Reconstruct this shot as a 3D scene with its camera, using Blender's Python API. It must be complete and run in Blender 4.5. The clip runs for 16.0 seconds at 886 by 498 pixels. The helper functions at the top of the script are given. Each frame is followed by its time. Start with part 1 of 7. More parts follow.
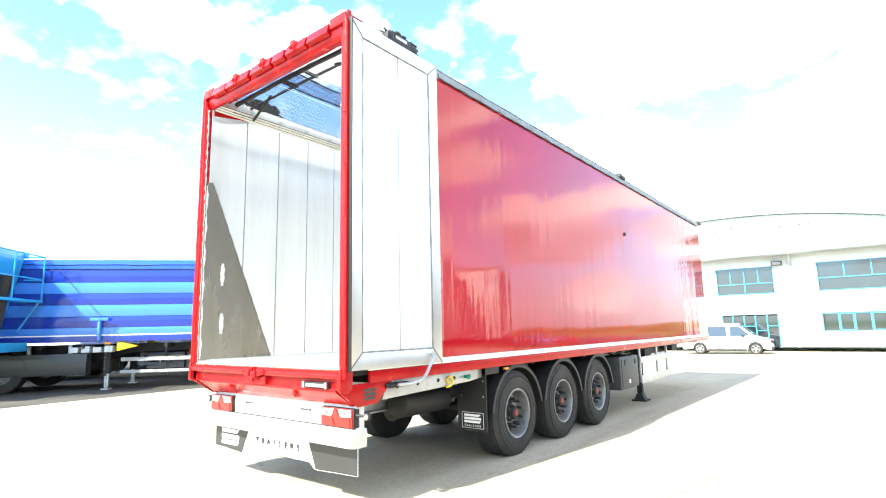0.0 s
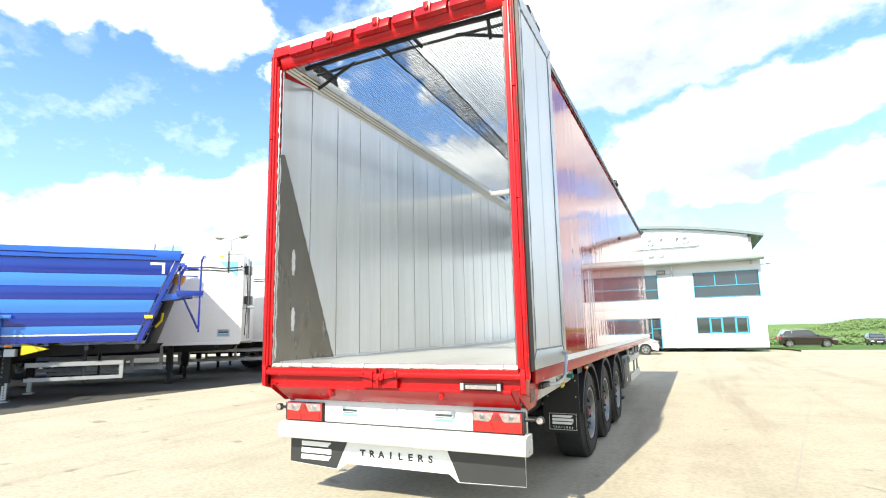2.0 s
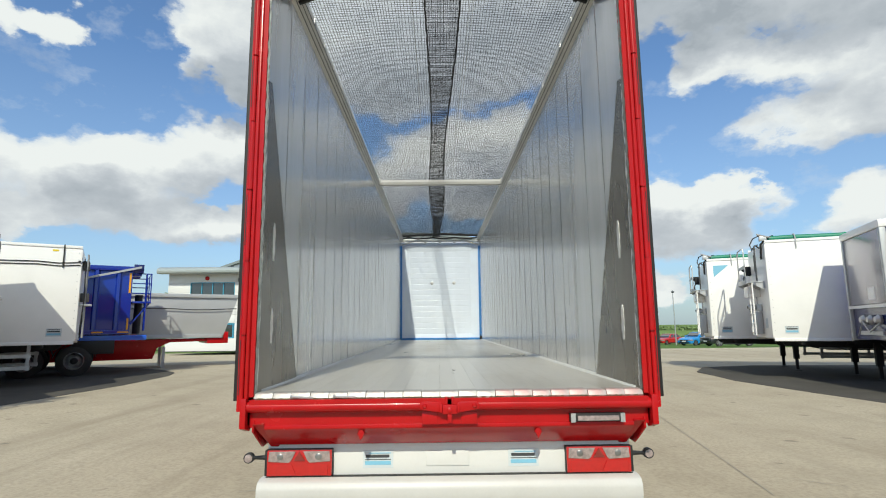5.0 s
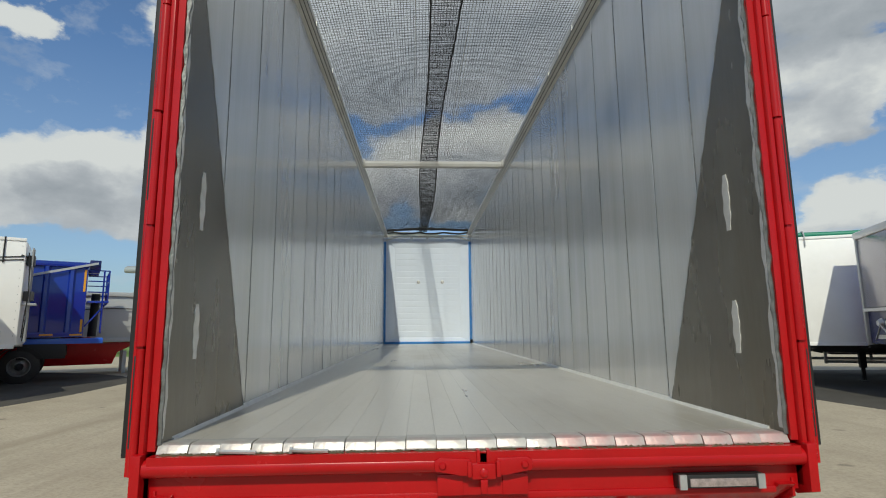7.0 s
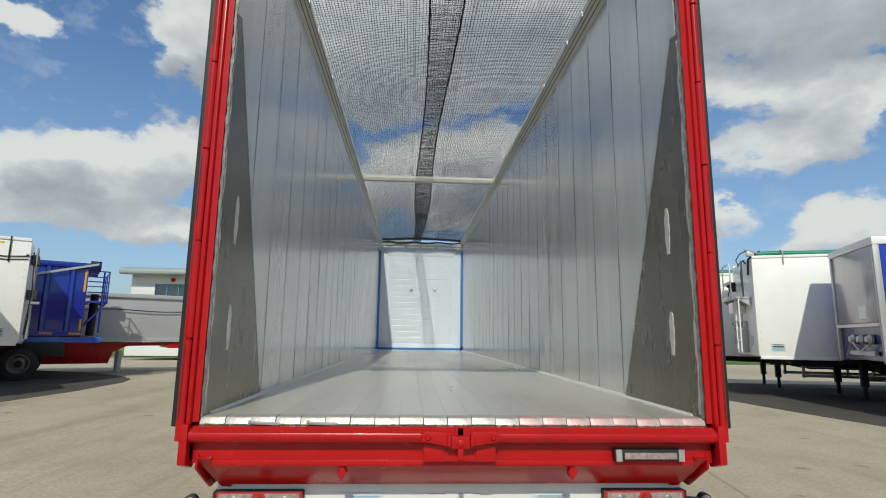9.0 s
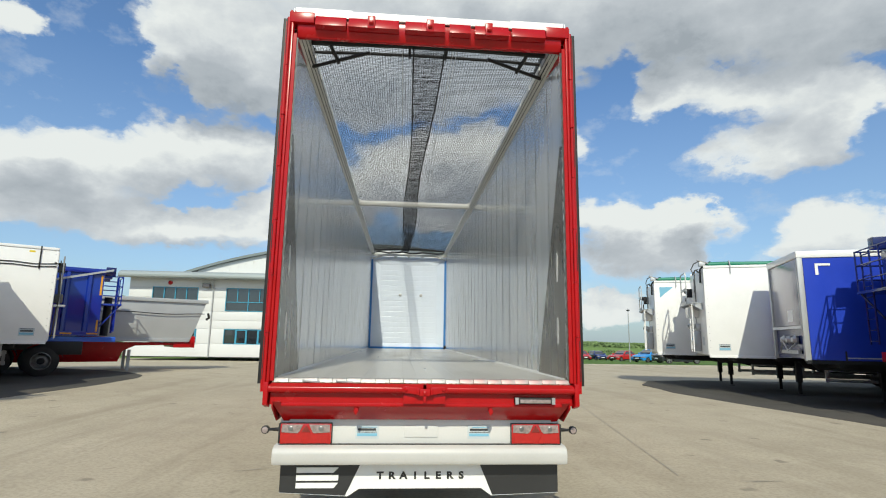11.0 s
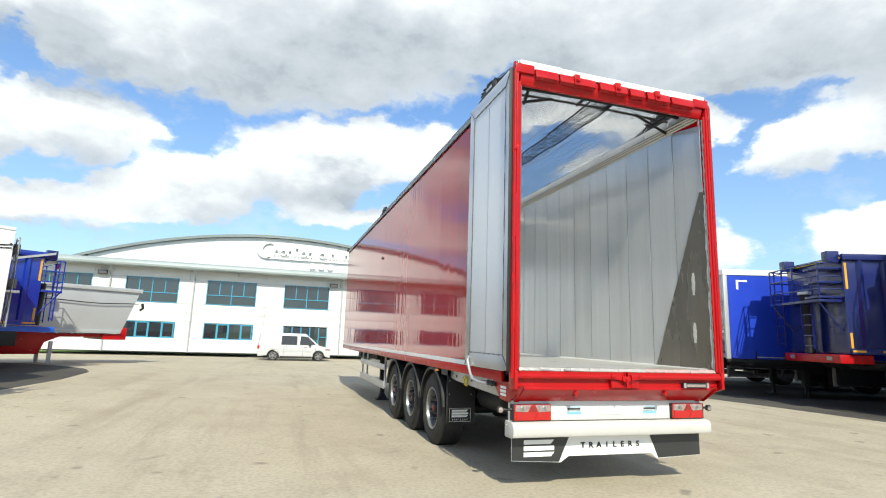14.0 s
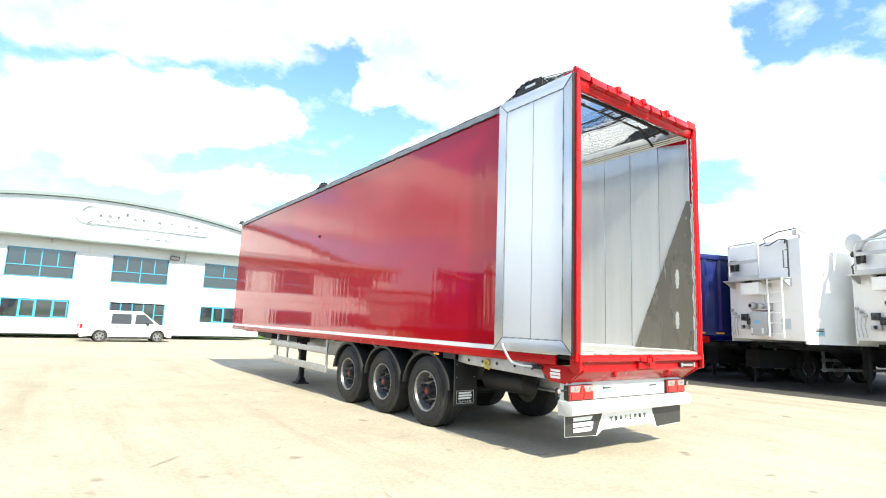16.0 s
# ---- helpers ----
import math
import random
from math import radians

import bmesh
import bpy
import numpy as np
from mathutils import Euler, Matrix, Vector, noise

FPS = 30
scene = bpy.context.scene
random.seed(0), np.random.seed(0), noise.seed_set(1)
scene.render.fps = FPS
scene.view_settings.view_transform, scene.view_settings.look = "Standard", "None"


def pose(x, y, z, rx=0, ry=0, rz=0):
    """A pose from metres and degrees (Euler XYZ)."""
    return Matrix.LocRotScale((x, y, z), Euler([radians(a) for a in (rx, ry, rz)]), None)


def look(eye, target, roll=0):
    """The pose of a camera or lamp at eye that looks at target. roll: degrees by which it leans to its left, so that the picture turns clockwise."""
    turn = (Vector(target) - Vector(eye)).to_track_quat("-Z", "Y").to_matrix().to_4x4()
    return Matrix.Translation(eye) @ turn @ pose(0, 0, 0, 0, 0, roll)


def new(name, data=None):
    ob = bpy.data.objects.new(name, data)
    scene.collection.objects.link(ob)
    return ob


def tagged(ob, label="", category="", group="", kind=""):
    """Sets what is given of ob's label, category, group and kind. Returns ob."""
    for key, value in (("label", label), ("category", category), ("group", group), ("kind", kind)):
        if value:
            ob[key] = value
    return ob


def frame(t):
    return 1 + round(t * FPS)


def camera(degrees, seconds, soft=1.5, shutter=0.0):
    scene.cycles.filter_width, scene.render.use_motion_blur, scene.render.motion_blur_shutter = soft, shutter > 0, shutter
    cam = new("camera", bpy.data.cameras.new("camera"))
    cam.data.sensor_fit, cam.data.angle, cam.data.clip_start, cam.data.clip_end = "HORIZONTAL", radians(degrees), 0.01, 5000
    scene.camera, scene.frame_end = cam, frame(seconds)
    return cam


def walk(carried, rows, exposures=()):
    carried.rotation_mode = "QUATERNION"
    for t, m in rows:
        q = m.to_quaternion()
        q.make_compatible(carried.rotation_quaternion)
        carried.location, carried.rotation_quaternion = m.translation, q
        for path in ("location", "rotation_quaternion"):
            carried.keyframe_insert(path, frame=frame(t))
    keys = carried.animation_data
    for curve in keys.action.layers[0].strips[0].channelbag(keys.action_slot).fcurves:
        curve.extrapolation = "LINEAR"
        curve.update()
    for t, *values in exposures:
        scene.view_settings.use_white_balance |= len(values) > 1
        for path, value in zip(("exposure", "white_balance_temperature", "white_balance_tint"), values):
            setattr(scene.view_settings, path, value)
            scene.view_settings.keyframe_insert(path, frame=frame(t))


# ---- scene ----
cam = camera(80.4, 16.0, soft=1.1)
PATH = [
    (0, (4.776, -3.037, 1.587), (3.556, -1.482, 1.891), -1.3),
    (0.5, (4.235, -3.359, 1.572), (3.113, -1.732, 1.872), -1.4),
    (1, (3.667, -3.611, 1.586), (2.63, -1.928, 1.888), -1.3),
    (1.5, (3.075, -3.808, 1.588), (2.148, -2.062, 1.891), -1.3),
    (2, (2.467, -3.973, 1.577), (1.635, -2.181, 1.883), -1.2),
    (2.5, (1.906, -4.156, 1.57), (1.178, -2.318, 1.878), -1.2),
    (3, (1.365, -4.181, 1.557), (0.742, -2.306, 1.866), -1.3),
    (3.5, (0.844, -4.283, 1.533), (0.415, -2.356, 1.85), -0.9),
    (4, (0.449, -4.165, 1.571), (0.203, -2.204, 1.877), -0.9),
    (4.5, (0.179, -3.933, 1.666), (0.054, -1.958, 1.96), -0.8),
    (5, (-0.063, -3.401, 1.705), (-0.044, -1.422, 1.996), -0.6),
    (7.5, (-0.245, -2.051, 1.725), (-0.149, -0.076, 2.025), -0.4),
    (8, (-0.248, -2.063, 1.716), (-0.144, -0.089, 2.019), -0.2),
    (10.3, (-0.215, -3.923, 1.665), (-0.101, -1.958, 2.022), 1.8),
    (10.5, (-0.151, -4.087, 1.683), (-0.04, -2.118, 2.017), 1.1),
    (11, (-0.212, -4.476, 1.633), (-0.06, -2.511, 1.97), 0.9),
    (11.5, (-0.586, -4.787, 1.566), (-0.373, -2.826, 1.9), 1.3),
    (12, (-1.106, -4.952, 1.567), (-0.851, -2.995, 1.892), 1.4),
    (12.5, (-1.738, -5.012, 1.555), (-1.444, -3.061, 1.884), 1.6),
    (13, (-2.385, -5.054, 1.571), (-2.031, -3.112, 1.895), 1.9),
    (13.5, (-3.015, -4.961, 1.548), (-2.589, -3.035, 1.882), 1.8),
    (14, (-3.596, -4.867, 1.552), (-3.006, -2.985, 1.889), 1.9),
    (14.5, (-4.206, -4.649, 1.565), (-3.424, -2.839, 1.901), 2.0),
    (15, (-4.799, -4.433, 1.536), (-3.867, -2.694, 1.862), 1.9),
    (15.5, (-5.37, -4.099, 1.535), (-4.317, -2.424, 1.831), 1.9),
    (16, (-5.909, -3.778, 1.547), (-4.741, -2.179, 1.828), 2.2),
]
EXPOSURES = [(t, stops, 6950, 0) for t, stops in (
    (0.0, 1.85), (1.0, 1.4), (2.0, 0.9), (3.0, 0.45), (4.0, 0.13), (5.0, -0.24), (7.5, -0.66), (8.2, -0.63),
    (10.5, -0.35), (12.0, -0.28), (13.0, -0.17), (14.5, 0.41), (15.0, 0.56), (16.0, 1.02))]
walk(cam, [(t, look(eye, target, roll)) for t, eye, target, roll in PATH], EXPOSURES)

# ---- light ----
SUN = Vector((-0.123, -1.13, 1.0)).normalized()
sun = new("sun", bpy.data.lights.new("sun", "SUN"))
sun.data.energy, sun.data.angle, sun.data.color = 4.8, radians(0.55), (1.0, 0.955, 0.88)
sun.matrix_world = look(SUN * 100, (0, 0, 0))


class Nodes:
    """A small builder for node trees."""

    def __init__(self, tree):
        self.tree = tree
        tree.nodes.clear()

    def add(self, kind, links=(), operation=None, data_type=None, blend_type=None, use_clamp=False):
        node = self.tree.nodes.new(kind)
        if operation:
            node.operation = operation
        if use_clamp:
            node.use_clamp = True
        if data_type:
            node.data_type, node.blend_type = data_type, blend_type or "MIX"
        for slot, value in (links.items() if isinstance(links, dict) else enumerate(links)):
            if value is None:
                continue
            if isinstance(value, bpy.types.NodeSocket):
                self.tree.links.new(value, node.inputs[slot])
            else:
                node.inputs[slot].default_value = value
        return node

    def math(self, op, a, b=None, c=None, clamp=False):
        return self.add("ShaderNodeMath", [a, b, c], operation=op, use_clamp=clamp).outputs[0]

    def ramp(self, fac, *stops):
        node = self.add("ShaderNodeValToRGB", [fac])
        ramp = node.color_ramp
        while len(ramp.elements) < len(stops):
            ramp.elements.new(0.5)
        for element, (at, value) in zip(ramp.elements, stops):
            element.position = at
            element.color = (value, value, value, 1) if isinstance(value, (int, float)) else (*value, 1)
        return node.outputs[0]

    def mix(self, fac, a, b, mode="MIX"):
        node = self.add("ShaderNodeMix", data_type="RGBA", blend_type=mode)
        for slot, value in ((0, fac), (6, a), (7, b)):
            if isinstance(value, bpy.types.NodeSocket):
                self.tree.links.new(value, node.inputs[slot])
            else:
                node.inputs[slot].default_value = value if slot == 0 else (*value, 1)
        return node.outputs[2]

    def noise(self, vector, scale, detail=4.0, rough=0.55):
        return self.add("ShaderNodeTexNoise", {"Vector": vector, "Scale": scale, "Detail": detail, "Roughness": rough}).outputs[0]


def make_world():
    """Blue sky with heaps of fair-weather cloud, bright on top and grey below."""
    world = bpy.data.worlds.new("sky")
    scene.world = world
    world.use_nodes = True
    n = Nodes(world.node_tree)
    way = n.add("ShaderNodeTexCoord").outputs["Generated"]
    air = n.add("ShaderNodeTexSky")
    air.sky_type, air.sun_disc, air.sun_elevation, air.sun_rotation = "NISHITA", False, radians(41.3), radians(186.2)
    air.altitude, air.air_density, air.dust_density, air.ozone_density = 100.0, 1.0, 0.6, 1.6
    blue = n.add("ShaderNodeMix", {0: 1.0, 6: air.outputs[0], 7: (0.138, 0.174, 0.228, 1)}, data_type="RGBA", blend_type="MULTIPLY").outputs[2]
    split = n.add("ShaderNodeSeparateXYZ", [way])
    up = n.math("MAXIMUM", split.outputs[2], 0.0)
    turn = n.math("MULTIPLY", n.math("ARCTAN2", split.outputs[0], split.outputs[1]), 180 / math.pi)
    rise = n.math("MULTIPLY", n.math("ARCSINE", up), 180 / math.pi)
    flat = n.add("ShaderNodeCombineXYZ", [turn, rise, 0.0]).outputs[0]
    puffs = n.add("ShaderNodeVectorMath", [way, (1, 1, 1.6)], operation="MULTIPLY").outputs[0]
    swirl = n.add("ShaderNodeTexNoise", {"Vector": puffs, "Scale": 7.5, "Detail": 6.0, "Roughness": 0.56}).outputs[1]
    swirl = n.add("ShaderNodeVectorMath", [n.add("ShaderNodeVectorMath", [swirl, (0.5, 0.5, 0.5)], operation="SUBTRACT").outputs[0], (13.0, 8.0, 0.0)], operation="MULTIPLY").outputs[0]
    flat = n.add("ShaderNodeVectorMath", [flat, swirl], operation="ADD").outputs[0]

    def heaps(place):
        total = None
        for a, e, ra, re in WEST_CLOUDS + NORTH_CLOUDS + EAST_CLOUDS + FAR_CLOUDS:
            near = n.add("ShaderNodeVectorMath", [place, (0.8 / ra, 0.8 / re, 0), (-0.8 * a / ra, -0.8 * e / re, 0)], operation="MULTIPLY_ADD").outputs[0]
            away = n.add("ShaderNodeVectorMath", [near], operation="LENGTH").outputs["Value"]
            one = n.math("MULTIPLY_ADD", away, -1.0, 1.0, True)
            total = one if total is None else n.math("ADD", total, one)
        return total
    body, cover = heaps(flat), heaps(n.add("ShaderNodeVectorMath", [flat, (0.0, 3.4, 0.0)], operation="ADD").outputs[0])
    lumps = n.noise(puffs, 13.0, 8.0, 0.6)
    wisps = n.noise(puffs, 4.0, 8.0, 0.62)
    thick = n.math("ADD", n.math("MINIMUM", n.math("MULTIPLY", body, 1.25), 0.85), n.math("ADD", n.math("MULTIPLY_ADD", lumps, 0.9, -0.45), n.math("MULTIPLY_ADD", wisps, 0.7, -0.35)))
    mask = n.ramp(thick, (0.04, 0.0), (0.18, 0.26), (0.31, 0.84), (0.52, 1.0))
    weight = n.math("ADD", n.math("MINIMUM", n.math("MULTIPLY", cover, 0.75), 0.9), n.math("ADD", n.math("MULTIPLY_ADD", lumps, 0.75, -0.375), n.math("MULTIPLY_ADD", wisps, 0.5, -0.25)))
    grey = n.ramp(weight, (0.10, (1.10, 1.13, 1.23)), (0.34, (0.88, 0.92, 1.05)), (0.60, (0.70, 0.745, 0.88)), (0.9, (0.56, 0.61, 0.735)), (1.2, (0.47, 0.52, 0.635)))
    haze = n.ramp(up, (0.0, 0.8), (0.12, 0.42), (0.44, 0.03))
    pale = n.mix(haze, blue, (0.50, 0.61, 0.75))
    colour = n.mix(mask, pale, grey)
    n.add("ShaderNodeOutputWorld", [n.add("ShaderNodeBackground", [colour, 0.92]).outputs[0]])


# heaps of cloud: bearing, elevation and half-sizes in degrees
WEST_CLOUDS = [(-50.2, 29.4, 6.7, 2.9), (-40.5, 25.4, 2.5, 1.5), (-60.2, 11.2, 4.3, 2.7), (-55.3, 12.2, 5.3, 2.6), (-49.7, 13.4, 5.4, 2.7), (-43.5, 14.2, 6.0, 3.1),
               (-51.9, 9.4, 14.1, 1.6), (-77.5, 11.0, 5.7, 2.9), (-70.8, 10.2, 9.0, 2.1), (-65.6, 29.6, 10.6, 2.2), (-37.0, 25.3, 2.1, 1.5), (-23.9, 28.5, 5.2, 3.6),
               (-18.3, 27.6, 5.7, 4.1), (-34.7, 14.3, 4.2, 3.3), (-29.8, 15.3, 5.3, 3.0), (-24.3, 17.7, 4.5, 3.2), (-18.0, 18.1, 5.0, 3.6), (-28.4, 10.6, 13.4, 2.3)]
NORTH_CLOUDS = [(-23.1, 26.3, 5.1, 2.8), (-16.4, 25.6, 7.9, 3.0), (-8.5, 27.1, 8.9, 4.5), (0.8, 28.4, 9.7, 5.2), (10.6, 30.6, 10.0, 5.9), (-0.3, 17.3, 8.0, 3.9),
                (4.6, 19.8, 3.8, 2.7), (-8.5, 14.1, 5.1, 2.9), (-17.9, 11.8, 9.8, 1.6), (8.1, 20.4, 3.5, 2.5), (10.3, 18.3, 5.1, 2.3), (15.5, 20.3, 4.2, 2.6),
                (4.8, 12.8, 4.6, 1.6), (12.9, 9.0, 4.3, 1.8)]
EAST_CLOUDS = [(24.5, 31.7, 9.0, 3.5), (35.0, 29.2, 9.5, 2.9), (44.4, 27.0, 6.8, 3.0), (29.0, 25.0, 3.6, 2.1), (36.9, 23.3, 7.1, 2.5), (42.9, 20.7, 4.0, 2.3),
               (38.8, 18.3, 5.8, 2.5), (26.3, 10.5, 6.5, 4.0), (30.2, 12.8, 2.6, 1.9), (42.3, 10.2, 4.3, 2.7), (22.1, 3.4, 3.9, 1.5), (51.8, 18.0, 4.0, 2.9),
               (61.5, 18.7, 4.5, 1.4), (53.9, 28.2, 10.0, 4.3), (62.1, 25.7, 6.2, 4.1), (59.6, 10.6, 6.2, 2.0), (72.7, 18.3, 8.4, 5.3), (70.2, 11.0, 8.7, 2.6)]
FAR_CLOUDS = [(2, 35, 32, 6), (45, 34, 26, 6), (62, 20, 10, 3), (18, 13, 9, 2), (20, 62, 40, 14), (-60, 55, 25, 10), (110, 20, 20, 10), (150, 35, 25, 14), (-120, 25, 25, 12), (-160, 40, 20, 12), (95, 45, 20, 10), (-95, 14, 14, 8), (178, 14, 20, 8)]
make_world()

# ---- materials ----
def surface(name, colour, rough=0.5, metal=0.0, vary=0.15, size=3.0, grain=0.0, grain_size=60.0, stretch=(1, 1, 1), coat=0.0, alpha=1.0, spread=0.1,
            second=None, stains=(0.55, 0.75), bump=None, per_piece=0.0, space="Object", spec=0.5, brushed=None, ior=1.5):
    """A painted, metal or mineral surface: its colour varied at two scales, its gloss varied, a fine relief."""
    m = bpy.data.materials.new(name)
    m.use_nodes = True
    n = Nodes(m.node_tree)
    where = n.add("ShaderNodeNewGeometry").outputs["Position"] if space == "World" else n.add("ShaderNodeTexCoord").outputs[space]
    where = n.add("ShaderNodeMapping", {"Vector": where, "Scale": stretch}).outputs[0]
    broad, fine = n.noise(where, size, 5.0, 0.6), n.noise(where, grain_size, 3.0, 0.5)
    dark = tuple(c * (1 - vary) for c in colour)
    light = tuple(min(c * (1 + vary * 0.6), 1) for c in colour)
    tint = n.ramp(n.math("ADD", n.math("MULTIPLY", broad, 0.75), n.math("MULTIPLY", fine, 0.25)), (0.3, dark), (0.7, light))
    if second:
        tint = n.mix(n.ramp(n.noise(where, size * 0.37, 6.0, 0.65), (stains[0], 0.0), (stains[1], 1.0)), tint, second)
    if per_piece:
        chance = n.add("ShaderNodeObjectInfo").outputs["Random"]
        tint = n.mix(1.0, tint, n.ramp(chance, (0.0, 1 - per_piece), (1.0, 1.0)), "MULTIPLY")
    gloss = n.math("ADD", rough - spread / 2, n.math("MULTIPLY", broad, spread))
    links = {"Base Color": tint, "Roughness": gloss, "Metallic": metal, "Coat Weight": coat, "Coat Roughness": 0.04, "Alpha": alpha, "Specular IOR Level": spec, "IOR": ior}
    if brushed:
        links["Anisotropic"], links["Tangent"] = brushed[0], n.add("ShaderNodeCombineXYZ", list(brushed[1])).outputs[0]
    if grain or bump:
        height = fine if not bump else n.noise(n.add("ShaderNodeMapping", {"Vector": n.add("ShaderNodeTexCoord").outputs[space], "Scale": bump[1]}).outputs[0], bump[0], 2.0, 0.5)
        links["Normal"] = n.add("ShaderNodeBump", {"Strength": grain if grain else 1.0, "Distance": bump[2] if bump else 0.004, "Height": height}).outputs[0]
    n.add("ShaderNodeOutputMaterial", [n.add("ShaderNodeBsdfPrincipled", links).outputs[0]])
    return m


def concrete_yard():
    """Pale concrete, broom-finished, with tyre marks, stains and cast joints' dust."""
    m = bpy.data.materials.new("yard_concrete")
    m.use_nodes = True
    n = Nodes(m.node_tree)
    where = n.add("ShaderNodeTexCoord").outputs["Object"]
    broad, mid, fine = n.noise(where, 0.12, 5.0, 0.6), n.noise(where, 0.9, 6.0, 0.65), n.noise(where, 22.0, 4.0, 0.6)
    tint = n.ramp(n.math("ADD", n.math("MULTIPLY", broad, 0.5), n.math("MULTIPLY", mid, 0.5)), (0.30, (0.335, 0.286, 0.210)), (0.5, (0.430, 0.374, 0.282)), (0.70, (0.50, 0.440, 0.338)))
    tint = n.mix(n.ramp(fine, (0.35, 0.34), (0.58, 0.0)), tint, (0.2, 0.17, 0.13))
    long = n.add("ShaderNodeMapping", {"Vector": where, "Scale": (1.0, 0.08, 1.0), "Rotation": (0, 0, 0.35)}).outputs[0]
    tint = n.mix(n.ramp(n.noise(long, 0.8, 5.0, 0.7), (0.52, 0.0), (0.72, 0.6)), tint, (0.24, 0.20, 0.14))
    spots = n.ramp(n.noise(where, 2.3, 2.0, 0.4), (0.70, 0.0), (0.75, 0.6))
    tint = n.mix(spots, tint, (0.14, 0.125, 0.10))
    tracks = n.add("ShaderNodeMapping", {"Vector": where, "Scale": (1.4, 0.06, 1.0), "Rotation": (0, 0, -0.25)}).outputs[0]
    tint = n.mix(n.ramp(n.noise(tracks, 0.9, 4.0, 0.6), (0.56, 0.0), (0.74, 0.32)), tint, (0.49, 0.438, 0.35))
    relief = n.add("ShaderNodeBump", {"Strength": 0.25, "Distance": 0.006, "Height": fine}).outputs[0]
    n.add("ShaderNodeOutputMaterial", [n.add("ShaderNodeBsdfPrincipled", {"Base Color": tint, "Roughness": 0.85, "Normal": relief, "Specular IOR Level": 0.3}).outputs[0]])
    return m


def side_paint():
    """Glossy red over upright ribbed sheet, whose slight waviness draws reflections out into upright streaks."""
    m = bpy.data.materials.new("red_side_paint")
    m.use_nodes = True
    n = Nodes(m.node_tree)
    where = n.add("ShaderNodeTexCoord").outputs["Object"]
    streak = n.add("ShaderNodeMapping", {"Vector": where, "Scale": (0.0, 1.0, 0.015)}).outputs[0]
    fine, broad = n.noise(streak, 14.0, 2.0, 0.6), n.noise(streak, 1.6, 2.0, 0.5)
    rise = n.math("ADD", n.math("MULTIPLY_ADD", fine, 0.024, -0.012), n.math("MULTIPLY_ADD", broad, 0.006, -0.003))
    along = n.math("ADD", n.math("MULTIPLY_ADD", fine, 0.085, -0.0425), n.math("MULTIPLY_ADD", broad, 0.012, -0.006))
    lean = n.add("ShaderNodeCombineXYZ", [0.0, along, rise]).outputs[0]
    normal = n.add("ShaderNodeVectorMath", [n.add("ShaderNodeNewGeometry").outputs["Normal"], lean], operation="ADD").outputs[0]
    normal = n.add("ShaderNodeVectorMath", [normal], operation="NORMALIZE").outputs[0]
    tint = n.ramp(n.noise(where, 0.7, 5.0, 0.6), (0.3, (0.37, 0.006, 0.014)), (0.7, (0.43, 0.008, 0.019)))
    dust = n.ramp(n.noise(where, 3.0, 6.0, 0.6), (0.3, 0.03), (0.7, 0.06))
    n.add("ShaderNodeOutputMaterial", [n.add("ShaderNodeBsdfPrincipled", {"Base Color": tint, "Roughness": dust, "Normal": normal, "Specular IOR Level": 0.52}).outputs[0]])
    return m


